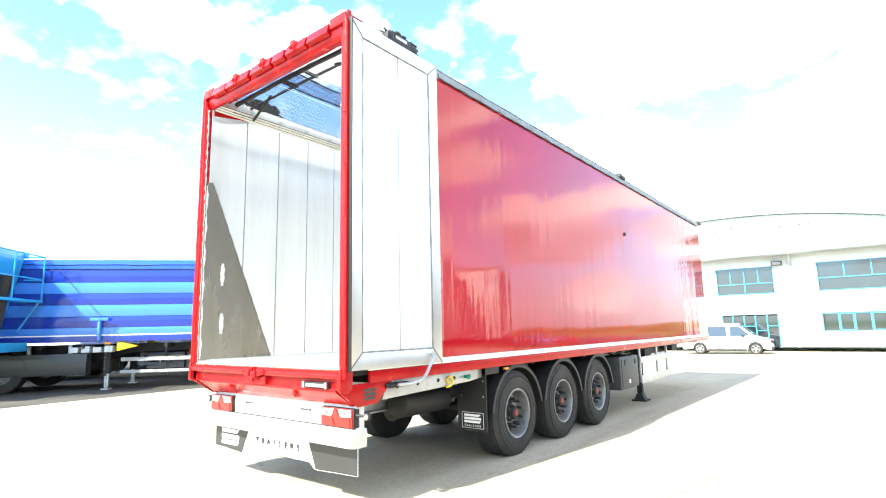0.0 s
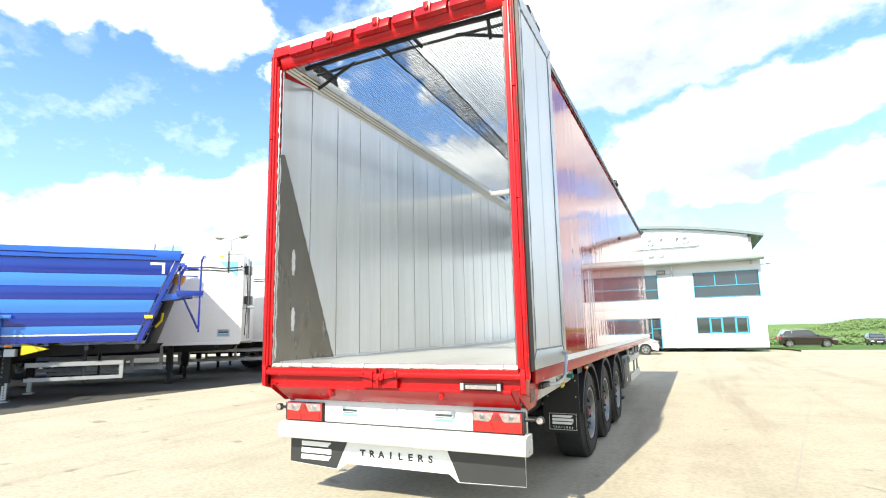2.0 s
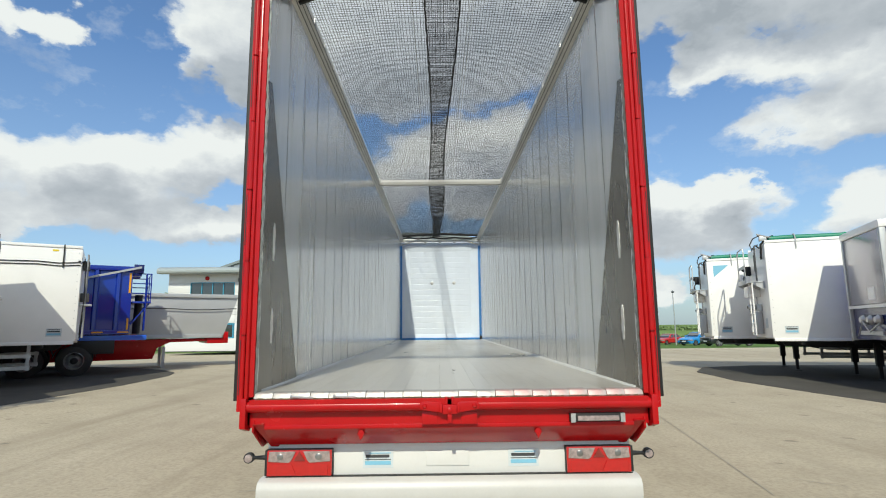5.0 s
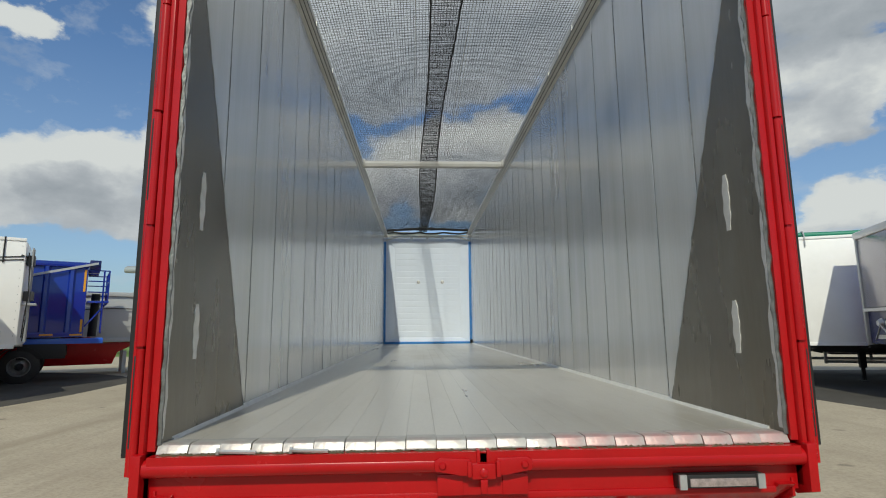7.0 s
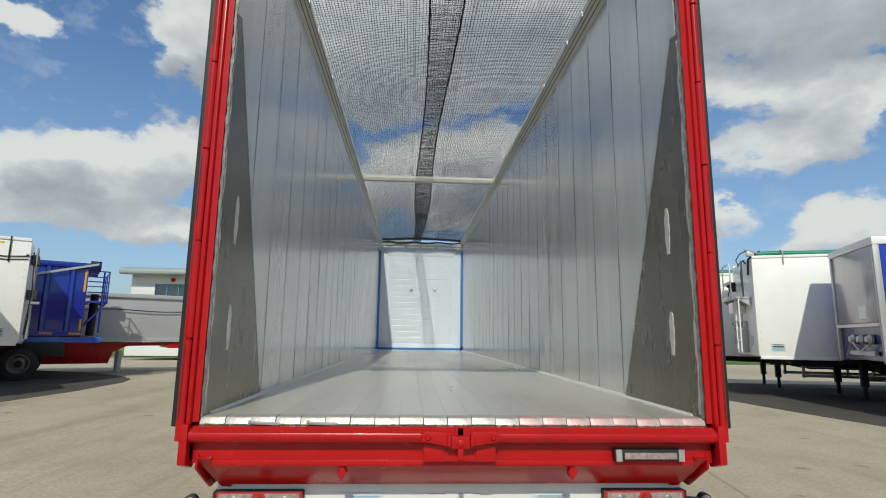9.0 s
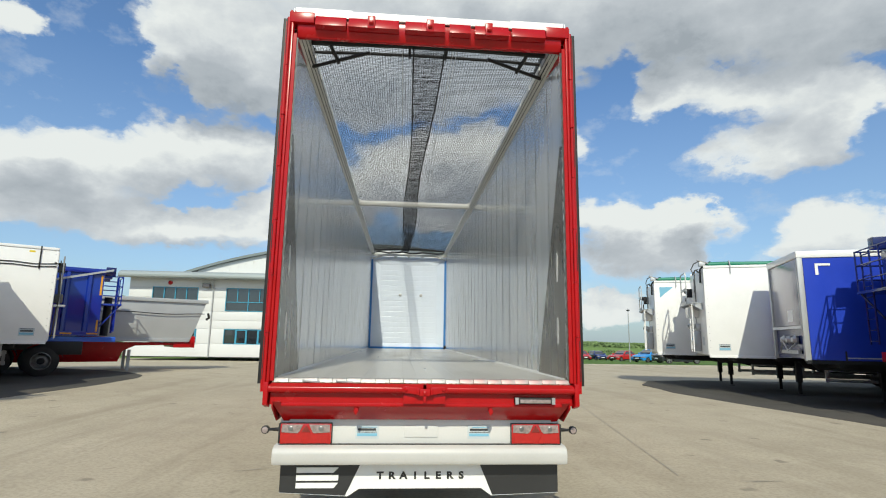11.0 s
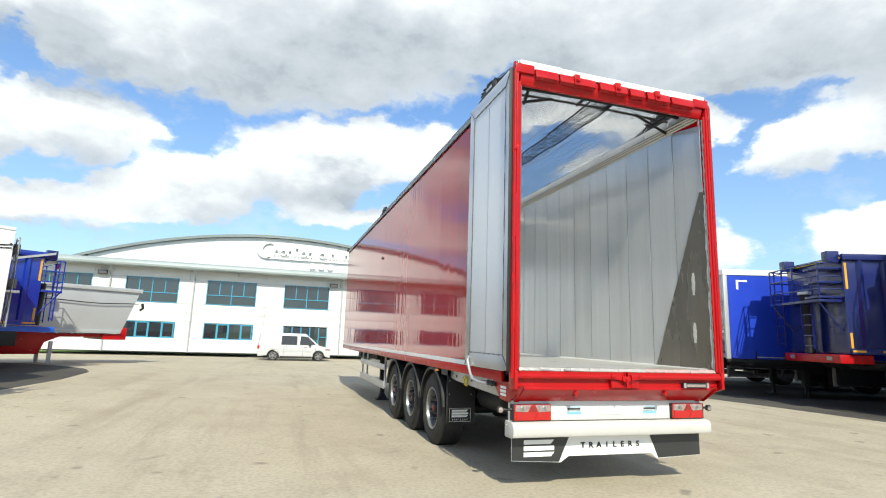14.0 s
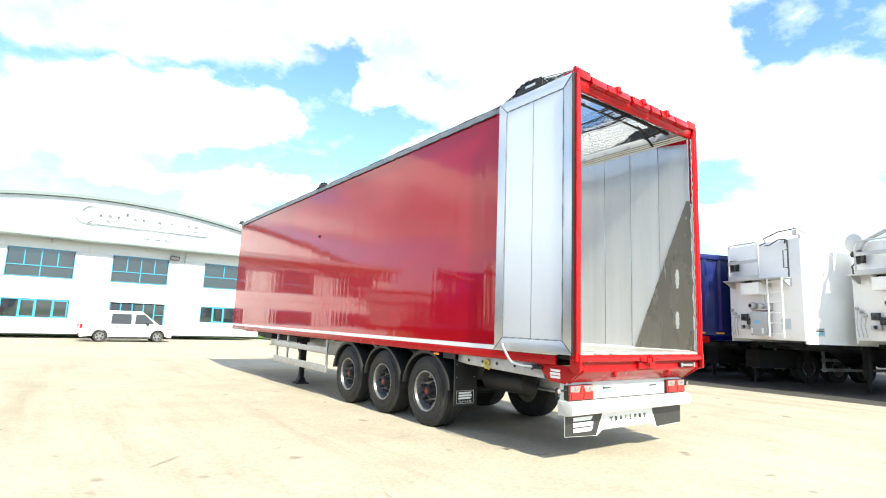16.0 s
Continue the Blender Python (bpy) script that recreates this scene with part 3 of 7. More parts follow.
def trailer_walls():
    for s in (-1, 1):
        bm = B()
        box(bm, (s * 1.250, 0.10, 1.30), (s * WIDE, LONG, 4.44))
        wall = part("side_wall", bm, "red", trailer, "glossy red side wall" )
        bm = B()
        prism(bm, [(s * 1.252, 1.13), (s * 1.282, 1.13), (s * 1.285, 1.235), (s * 1.252, 1.235)], "y", 0.32, LONG)
        part("lower_rail", bm, "frame", trailer, "red lower side rail", bevel=0.006)
        bm = B()
        box(bm, (s * 1.252, 0.32, 1.239), (s * 1.279, LONG, 1.297))
        part("trim_strip", bm, "white", trailer, "white strip along the lower side")
        bm = B()
        prism(bm, [(s * 1.16, 4.39), (s * 1.236, 4.33), (s * 1.236, 4.443), (s * 1.276, 4.443), (s * 1.276, 4.53), (s * 1.19, 4.53), (s * 1.16, 4.47)], "y", 0.092, LONG)
        rail = part("top_rail", bm, "rail", trailer, "grey aluminium top rail", bevel=0.004)
        for x, z, r in ((1.205, 4.353, 0.0035), (1.178, 4.374, 0.003), (1.160, 4.40, 0.004)):
            part("rail_groove", sweep(B(), [(s * x, 0.10, z), (s * x, LONG - 0.4, z)], r, 4), "chassis", rail, "dark groove line along the rail")
        part("rail_face", box(B(), (s * 1.2765, 1.37, 4.447), (s * 1.2805, LONG, 4.534)), "top_rail", rail, "weathered outer face of the rail")
        part("rail_cap", box(B(), (s * 1.20, 1.0, 4.531), (s * 1.276, LONG, 4.536)), "top_rail", rail)
        bm = B()
        sweep(bm, [(s * 1.262, 0.9 + 0.31 * i, 4.536 + 0.006 * math.sin(i * 2.1)) for i in range(41)], 0.020, 6)
        sweep(bm, [(s * 1.284, 1.42 + 0.10 * i, 4.443 - 0.008 * abs(math.sin(i * 0.72)) - 0.004 * math.sin(i * 2.3)) for i in range(122)], 0.009, 5)
        part("net_cord", bm, "net", rail, "black net gathered along the rail")
        hook = None
        for i in range(30):
            y = 0.55 + i * 0.437
            if hook is None:
                bm = B()
                hook = part("net_hook", box(bm, (s * 1.272, -0.02, 4.45), (s * 1.288, 0.02, 4.50)), "top_rail", rail)
                clip = part("net_clip", box(B(), (s * 1.15, -0.025, 4.40), (s * 1.163, 0.025, 4.45)), "galv", rail)
                hook.location.y = clip.location.y = y
            else:
                again(hook, pose(0, y, 0)), again(clip, pose(0, y, 0))
        # vertical planks of the inner lining
        bm = B()
        prism(bm, [(0.004, s * 1.2495), (0.004, s * 1.238), (0.010, s * 1.232), (0.476, s * 1.232), (0.482, s * 1.238), (0.482, s * 1.2495)], "z", FLOOR - 0.02, 4.36)
        for v in bm.verts:
            v.co = Vector((v.co.y, v.co.x, v.co.z))
        first = part("lining_plank", bm, "alu", wall)
        first.location.y = 0.06
        for i in range(1, 27):
            again(first, pose(0, 0.06 + i * 0.4825, 0))
        bm = B()
        for i in range(1, 26):
            y = 0.062 + i * 0.4825
            sweep(bm, [(s * 1.2335, y + 0.0015 * math.sin(k * 9.1 + i), FLOOR + k * 0.24 + 0.02) for k in range(13)], [0.0035 + 0.0018 * math.sin(k * 5.3 + i * 2) for k in range(13)], 5)
        part("weld_seam", bm, "weld", wall, "dark upright weld lines between the planks")
        part("edge_strip", box(B(), (s * 1.2325, 0.004, FLOOR - 0.02), (s * 1.2615, 0.0615, 4.36)), "frame", wall, "red edge strip beside the post")
        # a tapering wear plate by the door, welded round, with two ground-off scars
        bm = B()
        prism(bm, [(0.022, FLOOR - 0.015), (0.98, FLOOR - 0.015), (0.11, 3.42), (0.022, 3.40)], "x", s * 1.2315, s * 1.2245)
        wear = part("wear_plate", bm, "plate", wall, "dull dark triangular wear plate beside the door")
        bm = B()
        edge = [Vector((s * 1.2275, 0.98, FLOOR)).lerp(Vector((s * 1.2275, 0.11, 3.42)), k / 40) for k in range(41)]
        sweep(bm, [p + Vector((0, 0.004 * math.sin(k * 1.9), 0)) for k, p in enumerate(edge)], [0.005 + 0.0025 * math.sin(k * 2.7) for k in range(41)], 5)
        sweep(bm, [(s * 1.2275, 0.022 + 0.005 * math.sin(k * 2.3), FLOOR + k * 0.055) for k in range(56)], [0.010 + 0.005 * math.sin(k * 3.1) for k in range(56)], 5)
        part("weld_bead", bm, "weld", wear)
        bm = B()
        ragged = [(0.050 + 0.007 * math.sin(k * 0.9 + s) + 0.004 * math.sin(k * 2.3), FLOOR + 0.02 + k * 0.05) for k in range(42)]
        prism(bm, [(0.030, FLOOR + 0.02), *ragged, (0.030, ragged[-1][1])], "x", s * 1.2246, s * 1.2232)
        part("ground_edge", bm, "scar", wear, "brightly ground ragged edge of the wear plate")
        for y, z0, z1 in ((0.275, 2.17, 2.44), (0.285, 1.60, 1.84)):
            bm = B()
            n = 20
            swell = [0.006 + 0.020 * math.sin(0.25 + 2.6 * k / n) ** 0.7 for k in range(n + 1)]
            left = [(y - swell[k] - 0.003 * math.sin(k * 1.1 + z0), z0 + (z1 - z0) * k / n) for k in range(n + 1)]
            right = [(y + swell[k] + 0.004 * math.sin(k * 0.8 + z1), z0 + (z1 - z0) * k / n) for k in range(n + 1)]
            prism(bm, left + right[::-1], "x", s * 1.2244, s * 1.2220)
            part("scar", bm, "scar", wear, "bright ground-off weld scar")
        bm = B()
        prism(bm, [(0.0, 0.0), (0.022, 0.0), (0.0, 0.020)], "y", 0.12, 12.7)
        # the pale ground-weld colour puts the strip's sunlit line into the material
        fillet = part("floor_fillet", bm, "scar", wall, "sloping filler strip between wall and floor, coloured bright for its sunlit line")
        fillet.matrix_basis = pose(-1.2325, 0, FLOOR) if s < 0 else pose(1.2325, 12.82, FLOOR, 0, 0, 180)
    # a small bolt head on each side's outside, half way along
    for s in (-1, 1):
        bm = B()
        lathe(bm, [(0, 0.035), (0.018, 0.035), (0.03, 0.02)] if s > 0 else [(0, 0.035), (-0.018, 0.035), (-0.03, 0.02)], (s * WIDE, 7.30, 3.385), sides=10)
        part("side_plug", bm, "black", trailer, "small black plug in the side wall")


def trailer_floor():
    bed = part("floor_bed", box(B(), (-1.23, 0.03, 1.20), (1.23, 12.815, 1.262)), "chassis", trailer, "dark under-floor")
    wide = 2.46 / 21
    bm = B()
    prism(bm, [(0.0004, 1.262), (wide - 0.0004, 1.262), (wide - 0.0004, FLOOR - 0.0004), (wide - 0.0009, FLOOR), (0.0009, FLOOR), (0.0004, FLOOR - 0.0004)], "y", 0.075, 12.80)
    slat = part("floor_slat", bm, "floor", bed, smooth=0.2)
    slat.location.x = -1.23
    bm = B()
    prism(bm, [(0.032, FLOOR + 0.004), (0.117, FLOOR + 0.002), (0.117, FLOOR - 0.02), (0.004, 1.262), (0.004, 1.268), (0.020, FLOOR)], "x", 0.0015, wide - 0.0015)
    tip = part("slat_end", bm, "tip", bed, bevel=0.002)
    tip.location.x = -1.23
    dusted = again(tip, pose(-1.23 + 13 * wide, 0.002, 0.0))
    dusted.data = tip.data.copy()
    dusted.data.materials[0] = M["tip_red"]
    for i in range(1, 21):
        again(slat, pose(-1.23 + i * wide, 0, 0))
        if i != 13:
            again(dusted if i > 13 else tip, pose(-1.23 + i * wide, 0.004 * math.sin(i * 2.3), 0.002 * math.sin(i * 4.1)))
    for x in (-0.93, -0.66):
        bm = B()
        sweep(bm, [(x - 0.06, -0.012, 1.2745), (x + 0.075, -0.008, 1.269)], 0.008, 6)
        sweep(bm, [(x - 0.068, -0.012, 1.2745), (x - 0.058, -0.012, 1.2745)], 0.014, 6)
        part("loose_bolt", bm, "galv", trailer, "loose steel bolt lying on the sill")
    # crumbs of dirt swept against the slat ends
    bm = B()
    rnd = random.Random(8)
    for k in range(700):
        x, y, r = -1.2 + 2.4 * rnd.random() ** 1.4, 0.003 - abs(rnd.gauss(0, 0.007)), 0.0016 + 0.0055 * rnd.random() ** 2
        a = [bm.verts.new((x + r * rnd.uniform(1, 3) * math.cos(t), y + r * math.sin(t), 1.2607)) for t in (0.3, 1.9, 3.4, 5.0)]
        top = bm.verts.new((x, y, 1.2607 + r * 1.3))
        for i in range(4):
            bm.faces.new((a[i], a[(i + 1) % 4], top))
    crumbs = part("dirt", bm, "dirt", trailer, "brown crumbs of dirt along the slat ends")
    tagged(crumbs, "brown crumbs of dirt along the slat ends", kind="stuff")


def trailer_bulkhead():
    bm = B()
    box(bm, (-1.25, 12.82, 1.14), (1.25, LONG, 4.30))
    front = part("bulkhead", bm, "bulkhead", trailer, "white front bulkhead")
    plank = None
    for i in range(15):
        z = 1.48 + i * 0.168
        if plank is None:
            bm = B()
            prism(bm, [(12.822, 0.0005), (12.798, 0.0005), (12.795, 0.008), (12.795, 0.160), (12.798, 0.1675), (12.822, 0.1675)], "x", -0.93, 0.93)
            plank = part("bulkhead_plank", bm, "bulkhead", front, smooth=0.05)
            plank.location.z = z
        else:
            again(plank, pose(0, 0, z))
    for pts in (((-1.22, 1.31), (1.22, 1.31), (0.93, 1.48), (-0.93, 1.48)), ((-0.93, 4.0), (0.93, 4.0), (1.10, 4.19), (-1.10, 4.19)),
                ((-1.22, 1.31), (-0.93, 1.48), (-0.93, 4.0), (-1.22, 4.19)), ((1.22, 1.31), (1.22, 4.19), (0.93, 4.0), (0.93, 1.48))):
        bm = B()
        inner = [12.795 if abs(x) < 0.95 else 12.755 for x, z in pts]
        a = [bm.verts.new((x, y, z)) for (x, z), y in zip(pts, inner)]
        b = [bm.verts.new((x, 12.821, z)) for x, z in pts]
        bm.faces.new(a), bm.faces.new(b[::-1])
        for i in range(4):
            bm.faces.new((a[i], b[i], b[(i + 1) % 4], a[(i + 1) % 4]))
        part("bulkhead_chamfer", bm, "bulkhead", front)
    for a, b in (((-1.2315, 12.68, 1.296), (-1.175, 12.752, 4.17)), ((1.175, 12.68, 1.296), (1.2315, 12.752, 4.17)), ((-1.175, 12.68, 1.297), (1.175, 12.752, 1.355))):
        part("sealing_strip", box(B(), a, b), "blue_edge", front, "blue rubber sealing strip", bevel=0.008)
    for x in (-0.26, 0.42):
        bm = B()
        lathe(bm, [(12.795, 0.05), (12.78, 0.05), (12.77, 0.03)], (x, 0, 3.02), "y", 10)
        part("fixing_disc", bm, "galv", front, "round metal fixing")
    bm = B()
    box(bm, (-1.235, 12.64, 4.30), (1.235, 12.74, 4.36))
    for x in (-0.45, 0.0, 0.45):
        lathe(bm, [(12.62, 0.05), (12.76, 0.05)], (x, 0, 4.30), "y", 10)
    sweep(bm, [(-1.2, 12.69, 4.2), (-0.75, 12.69, 4.33)], 0.02)
    sweep(bm, [(1.2, 12.69, 4.2), (0.75, 12.69, 4.33)], 0.02)
    part("front_top_beam", bm, "galv", trailer, "metal beam over the bulkhead")
    bm = B()
    sweep(bm, [(1.2, 12.66, 1.30), (1.205, 12.6, 1.33), (1.2, 12.56, 1.40)], 0.03, 6)
    part("torn_seal", bm, "black", front, "curled end of the rubber seal")


def trailer_frame():
    frame = part("rear_frame", prism(B(), [(0.012, 4.52), (0.012, 4.42), (0.045, 4.345), (0.085, 4.345), (0.09, 4.45), (0.25, 4.46), (0.25, 4.52)], "x", -1.235, 1.235), "frame", trailer, "red steel rear frame", bevel=0.008)
    for s in (-1, 1):
        bm = B()
        prism(bm, [(s * 1.262, 0.0), (s * 1.262, 0.05), (s * 1.270, 0.025), (s * 1.290, 0.025), (s * 1.296, 0.02), (s * 1.286, -0.012), (s * 1.268, -0.012)], "z", 1.10, 4.50)
        part("post", bm, "frame", frame, "red door post", bevel=0.005)
        bm = B()
        prism(bm, [(0.088, 4.36), (0.60, 4.345), (0.40, 4.315), (0.088, 4.265)], "x", s * 1.2318, s * 1.2285)
        part("corner_plate", bm, "frame", frame, "red corner plate on the wall")
        # long knuckle hinge: barrels along the post with open slots between
        for i in range(7):
            z = 1.19 + i * 0.475
            part("hinge", sweep(B(), [(s * 1.306, -0.006, z), (s * 1.306, -0.006, z + 0.465)], 0.020 if i % 2 else 0.016, 10), "frame", frame, "red hinge knuckle on the post")
            part("hinge_slot", box(B(), (s * 1.315, -0.0140, z + 0.10), (s * 1.325, -0.0085, z + 0.44)), "chassis", frame, "dark slot in the hinge")
        part("hinge_leaf", box(B(), (s * 1.297, -0.012, 1.19), (s * 1.330, 0.014, 4.47)), "frame", frame, "red hinge leaf")
        # corner cap
        bm = B()
        box(bm, (s * 1.08, -0.02, 4.46), (s * 1.305, 0.21, 4.565))
        part("corner_cap", bm, "frame", frame, bevel=0.01)
        bm = B()
        box(bm, (s * 1.285, 0.02, 4.56), (s * 1.305, 0.06, 4.60))
        part("lug", bm, "frame", frame)
    # header with its row of door keepers
    for i, (a, b) in enumerate(((-1.07, -0.79), (-0.77, -0.31), (-0.25, 0.12), (0.16, 0.36), (0.40, 0.72), (0.75, 1.07))):
        bm = B()
        prism(bm, [(-0.045, 4.43), (0.004, 4.41), (0.004, 4.53), (-0.02, 4.53)], "x", a, b)
        part("keeper_plate", bm, "frame", frame, bevel=0.004)
    for x in (-0.56, -0.02, 0.53):
        bm = B()
        box(bm, (x - 0.035, -0.055, 4.42), (x + 0.035, 0.003, 4.545))
        sweep(bm, [(x - 0.02, -0.06, 4.47), (x + 0.02, -0.06, 4.47)], 0.02, 8)
        part("keeper", bm, "frame", frame, bevel=0.006)
    bm = B()
    prism(bm, [(-0.004, 4.533), (-0.004, 4.605), (0.30, 4.62), (0.30, 4.59), (0.02, 4.575), (0.02, 4.533)], "x", -1.25, 1.25)
    strip = part("roof_flashing", bm, "white", trailer, "white metal flashing over the rear header", bevel=0.003)
    for s in (-1, 1):
        part("flashing_plate", box(B(), (s * 0.74, -0.010, 4.528), (s * 1.25, -0.0045, 4.61)), "white", strip)
    bm = B()
    rnd = random.Random(4)
    for k in range(26):
        x = -1.2 + 2.4 * rnd.random()
        if -0.75 < x < -0.2 or x > 0.8:
            continue
        p = Vector((x, 0.18 + 0.1 * rnd.random(), 4.61))
        sweep(bm, [p, p + Vector((0.03, 0.02, 0.018)), p + Vector((0.06, -0.01, 0.004))], 0.006, 4)
    part("net_tuft", bm, "net", strip, "tufts of black net over the flashing")
    # sill: round top edge, channel, hanging skirt
    bm = B()
    sweep(bm, [(-1.27, 0.0, 1.215), (-0.175, 0.0, 1.215)], 0.034, 14)
    sweep(bm, [(0.175, 0.0, 1.215), (1.27, 0.0, 1.215)], 0.034, 14)
    box(bm, (-0.174, -0.006, 1.10), (0.174, 0.03, 1.25))
    box(bm, (-1.245, -0.03, 1.215), (1.245, 0.075, 1.2605))
    box(bm, (-1.26, 0.03, 1.085), (1.26, 0.075, 1.235))
    sill = part("sill", bm, "frame", frame, "red rear sill with a rounded lip")
    for s in (-1, 1):
        bm = B()
        prism(bm, [(-0.04, 1.09), (-0.04, 1.27), (0.10, 1.27), (0.10, 1.10), (0.05, 1.06)], "x", s * 1.262, s * 1.30)
        part("sill_end", bm, "frame", sill, bevel=0.006)
    bm = B()
    prism(bm, [(0.02, 1.10), (0.085, 1.10), (0.26, 0.945), (0.20, 0.945), (0.02, 1.075)], "x", -1.165, 1.165)
    skirt = part("skirt", bm, "frame", frame, "red sloping skirt under the sill", bevel=0.006)
    for s in (-1, 1):
        bm = B()
        for x0, x1 in ((0.0, 1.0),):
            a = [(s * 1.165, 0.0, 1.11), (s * 1.235, 0.0, 1.11), (s * 1.175, 0.22, 0.93), (s * 1.125, 0.22, 0.93)]
            b = [(x, y + 0.07, z + 0.01) for x, y, z in a]
            va, vb = [bm.verts.new(p) for p in a], [bm.verts.new(p) for p in b]
            bm.faces.new(va), bm.faces.new(vb[::-1])
            for i in range(4):
                bm.faces.new((va[i], vb[i], vb[(i + 1) % 4], va[(i + 1) % 4]))
        part("skirt_rib", bm, "frame", skirt, bevel=0.006)
        bm = B()
        prism(bm, [(0.02, 1.13), (0.66, 1.13), (0.45, 0.94), (0.22, 0.93), (0.02, 1.06)], "x", s * 1.228, s * 1.240)
        cheek = part("cheek_plate", bm, "frame", skirt, "red side cheek with an emblem", bevel=0.003)
        brand_mark(cheek, pose(s * 1.2425, 0.36, 1.03, 0, 0, 90), 0.15, 0.10, "grey" if s > 0 else "white")
        part("skirt_clip", prism(B(), [(s * 0.56 - 0.022, 1.04), (s * 0.56, 0.998), (s * 0.56 + 0.022, 1.04), (s * 0.56, 1.082)], "y", 0.035, 0.16), "frame", skirt, "diamond-shaped drain spout", bevel=0.003)
    # centre latch: two hinged straps, a slotted keeper between them and its hanging tongue
    latch = part("latch", box(B(), (-0.045, -0.052, 1.165), (0.045, 0.0, 1.222)), "frame", sill, "red door latch block", bevel=0.006)
    for k in (-1, 1):
        part("latch_strap", prism(B(), [(k * 0.05, 1.178), (k * 0.085, 1.178), (k * 0.185, 1.196), (k * 0.185, 1.232), (k * 0.165, 1.244), (k * 0.05, 1.238)], "y", -0.048, -0.0065), "frame", latch, bevel=0.006)
        part("strap_bolt", lathe(B(), [(-0.058, 0.009), (-0.053, 0.014), (-0.047, 0.015)], (k * 0.155, 0, 1.216), "y", 10), "frame", latch)
        part("latch_plate", box(B(), (k * 0.075, -0.014, 1.10), (k * 0.172, -0.0065, 1.175)), "frame", latch, bevel=0.003)
        part("latch_ear", box(B(), (k * 0.046, -0.062, 1.175), (k * 0.062, -0.03, 1.232)), "frame", latch, bevel=0.005)
        part("latch_cheek", box(B(), (k * 0.012, -0.045, 1.222), (k * 0.026, 0.01, 1.268)), "frame", latch, bevel=0.003)
    part("latch_slot", box(B(), (-0.0118, -0.03, 1.223), (0.0118, -0.005, 1.255)), "chassis", latch, "dark slot in the keeper")
    part("latch_tongue", prism(B(), [(-0.012, 1.115), (0.012, 1.115), (0.014, 1.165), (-0.014, 1.165)], "y", -0.056, -0.034), "frame", latch, bevel=0.004)
    part("latch_pin", lathe(B(), [(-0.062, 0.008), (-0.058, 0.016), (-0.052, 0.017)], (0, 0, 1.19), "y", 10), "frame", latch)
    # strip lamp on the sill
    lamp = part("strip_lamp", box(B(), (0.755, -0.012, 1.105), (1.10, 0.03, 1.155)), "black", sill, "black strip lamp housing", bevel=0.004)
    part("lamp_lens", box(B(), (0.80, -0.02, 1.112), (1.06, -0.012, 1.142)), "lens_clear", lamp, "clear lens", bevel=0.002)
    for x in (0.758, 1.068):
        part("lamp_bracket", box(B(), (x, -0.022, 1.103), (x + 0.028, -0.0125, 1.157)), "galv", lamp)


def trailer_doors():
    for s in (-1, 1):
        inner, outer = s * 1.286, s * 1.330
        bm = B()
        box(bm, (inner, 0.03, 1.255), (outer - s * 0.006, 1.30, 4.52))
        leaf = part("rear_door", bm, "door", trailer, "pale aluminium rear door folded back along the side")
        mid = outer - s * 0.006
        # mitred frame, each piece slightly proud, and a dished panel
        y0, y1, z0, z1, w = 0.03, 1.30, 1.255, 4.52, 0.15
        for pts in (((y0, z0), (y1, z0), (y1 - w, z0 + w), (y0 + w, z0 + w)), ((y0, z1), (y1, z1), (y1 - w, z1 - w), (y0 + w, z1 - w)),
                    ((y0, z0), (y0 + w, z0 + w), (y0 + w, z1 - w), (y0, z1)), ((y1, z0), (y1, z1), (y1 - w, z1 - w), (y1 - w, z0 + w))):
            bm = B()
            prism(bm, pts, "x", mid + s * 0.0005, outer + s * 0.006)
            part("frame_member", bm, "door", leaf, bevel=0.003)
        for k, (a, b) in enumerate(((y0 + w, 0.664), (0.665, y1 - w - 0.006))):
            bm = B()
            box(bm, (mid + s * 0.0005, a + 0.006, z0 + w + 0.006), (outer, b, z1 - w - 0.006))
            part("panel", bm, "door_panel", leaf)
        bm = B()
        loop = [(y0 + w, z0 + w), (y1 - w, z0 + w), (y1 - w, z1 - w), (y0 + w, z1 - w)]
        for a, b in zip(loop, loop[1:] + loop[:1]):
            n = 24
            pts = [(outer + s * 0.003, a[0] + (b[0] - a[0]) * k / n, a[1] + (b[1] - a[1]) * k / n) for k in range(n + 1)]
            sweep(bm, pts, [0.008 + 0.003 * math.sin(k * 4.4) for k in range(n + 1)], 5)
        for (a, b) in (((y0, z0), loop[0]), ((y1, z0), loop[1]), ((y1, z1), loop[2]), ((y0, z1), loop[3])):
            sweep(bm, [(outer + s * 0.006, a[0], a[1]), (outer + s * 0.006, b[0], b[1])], 0.007, 5)
        part("weld_bead", bm, "weld", leaf, "grey weld beads round the panel")
        part("door_seal", box(B(), (inner + s * 0.02, 0.016, 1.25), (outer + s * 0.034, 0.029, 4.51)), "black", leaf, "black rubber door seal", bevel=0.006)
        # bent hold-back handle under the door
        bm = B()
        sweep(bm, [(s * 1.36, 1.12, 1.34), (s * 1.375, 1.10, 1.30), (s * 1.38, 0.98, 1.16), (s * 1.37, 0.93, 1.11), (s * 1.35, 0.80, 1.085), (s * 1.30, 0.66, 1.085)], 0.016, 8)
        sweep(bm, [(s * 1.335, 1.135, 1.345), (s * 1.385, 1.105, 1.345)], 0.020, 8)
        part("holdback_handle", bm, "galv", leaf, "bent steel hold-back handle")


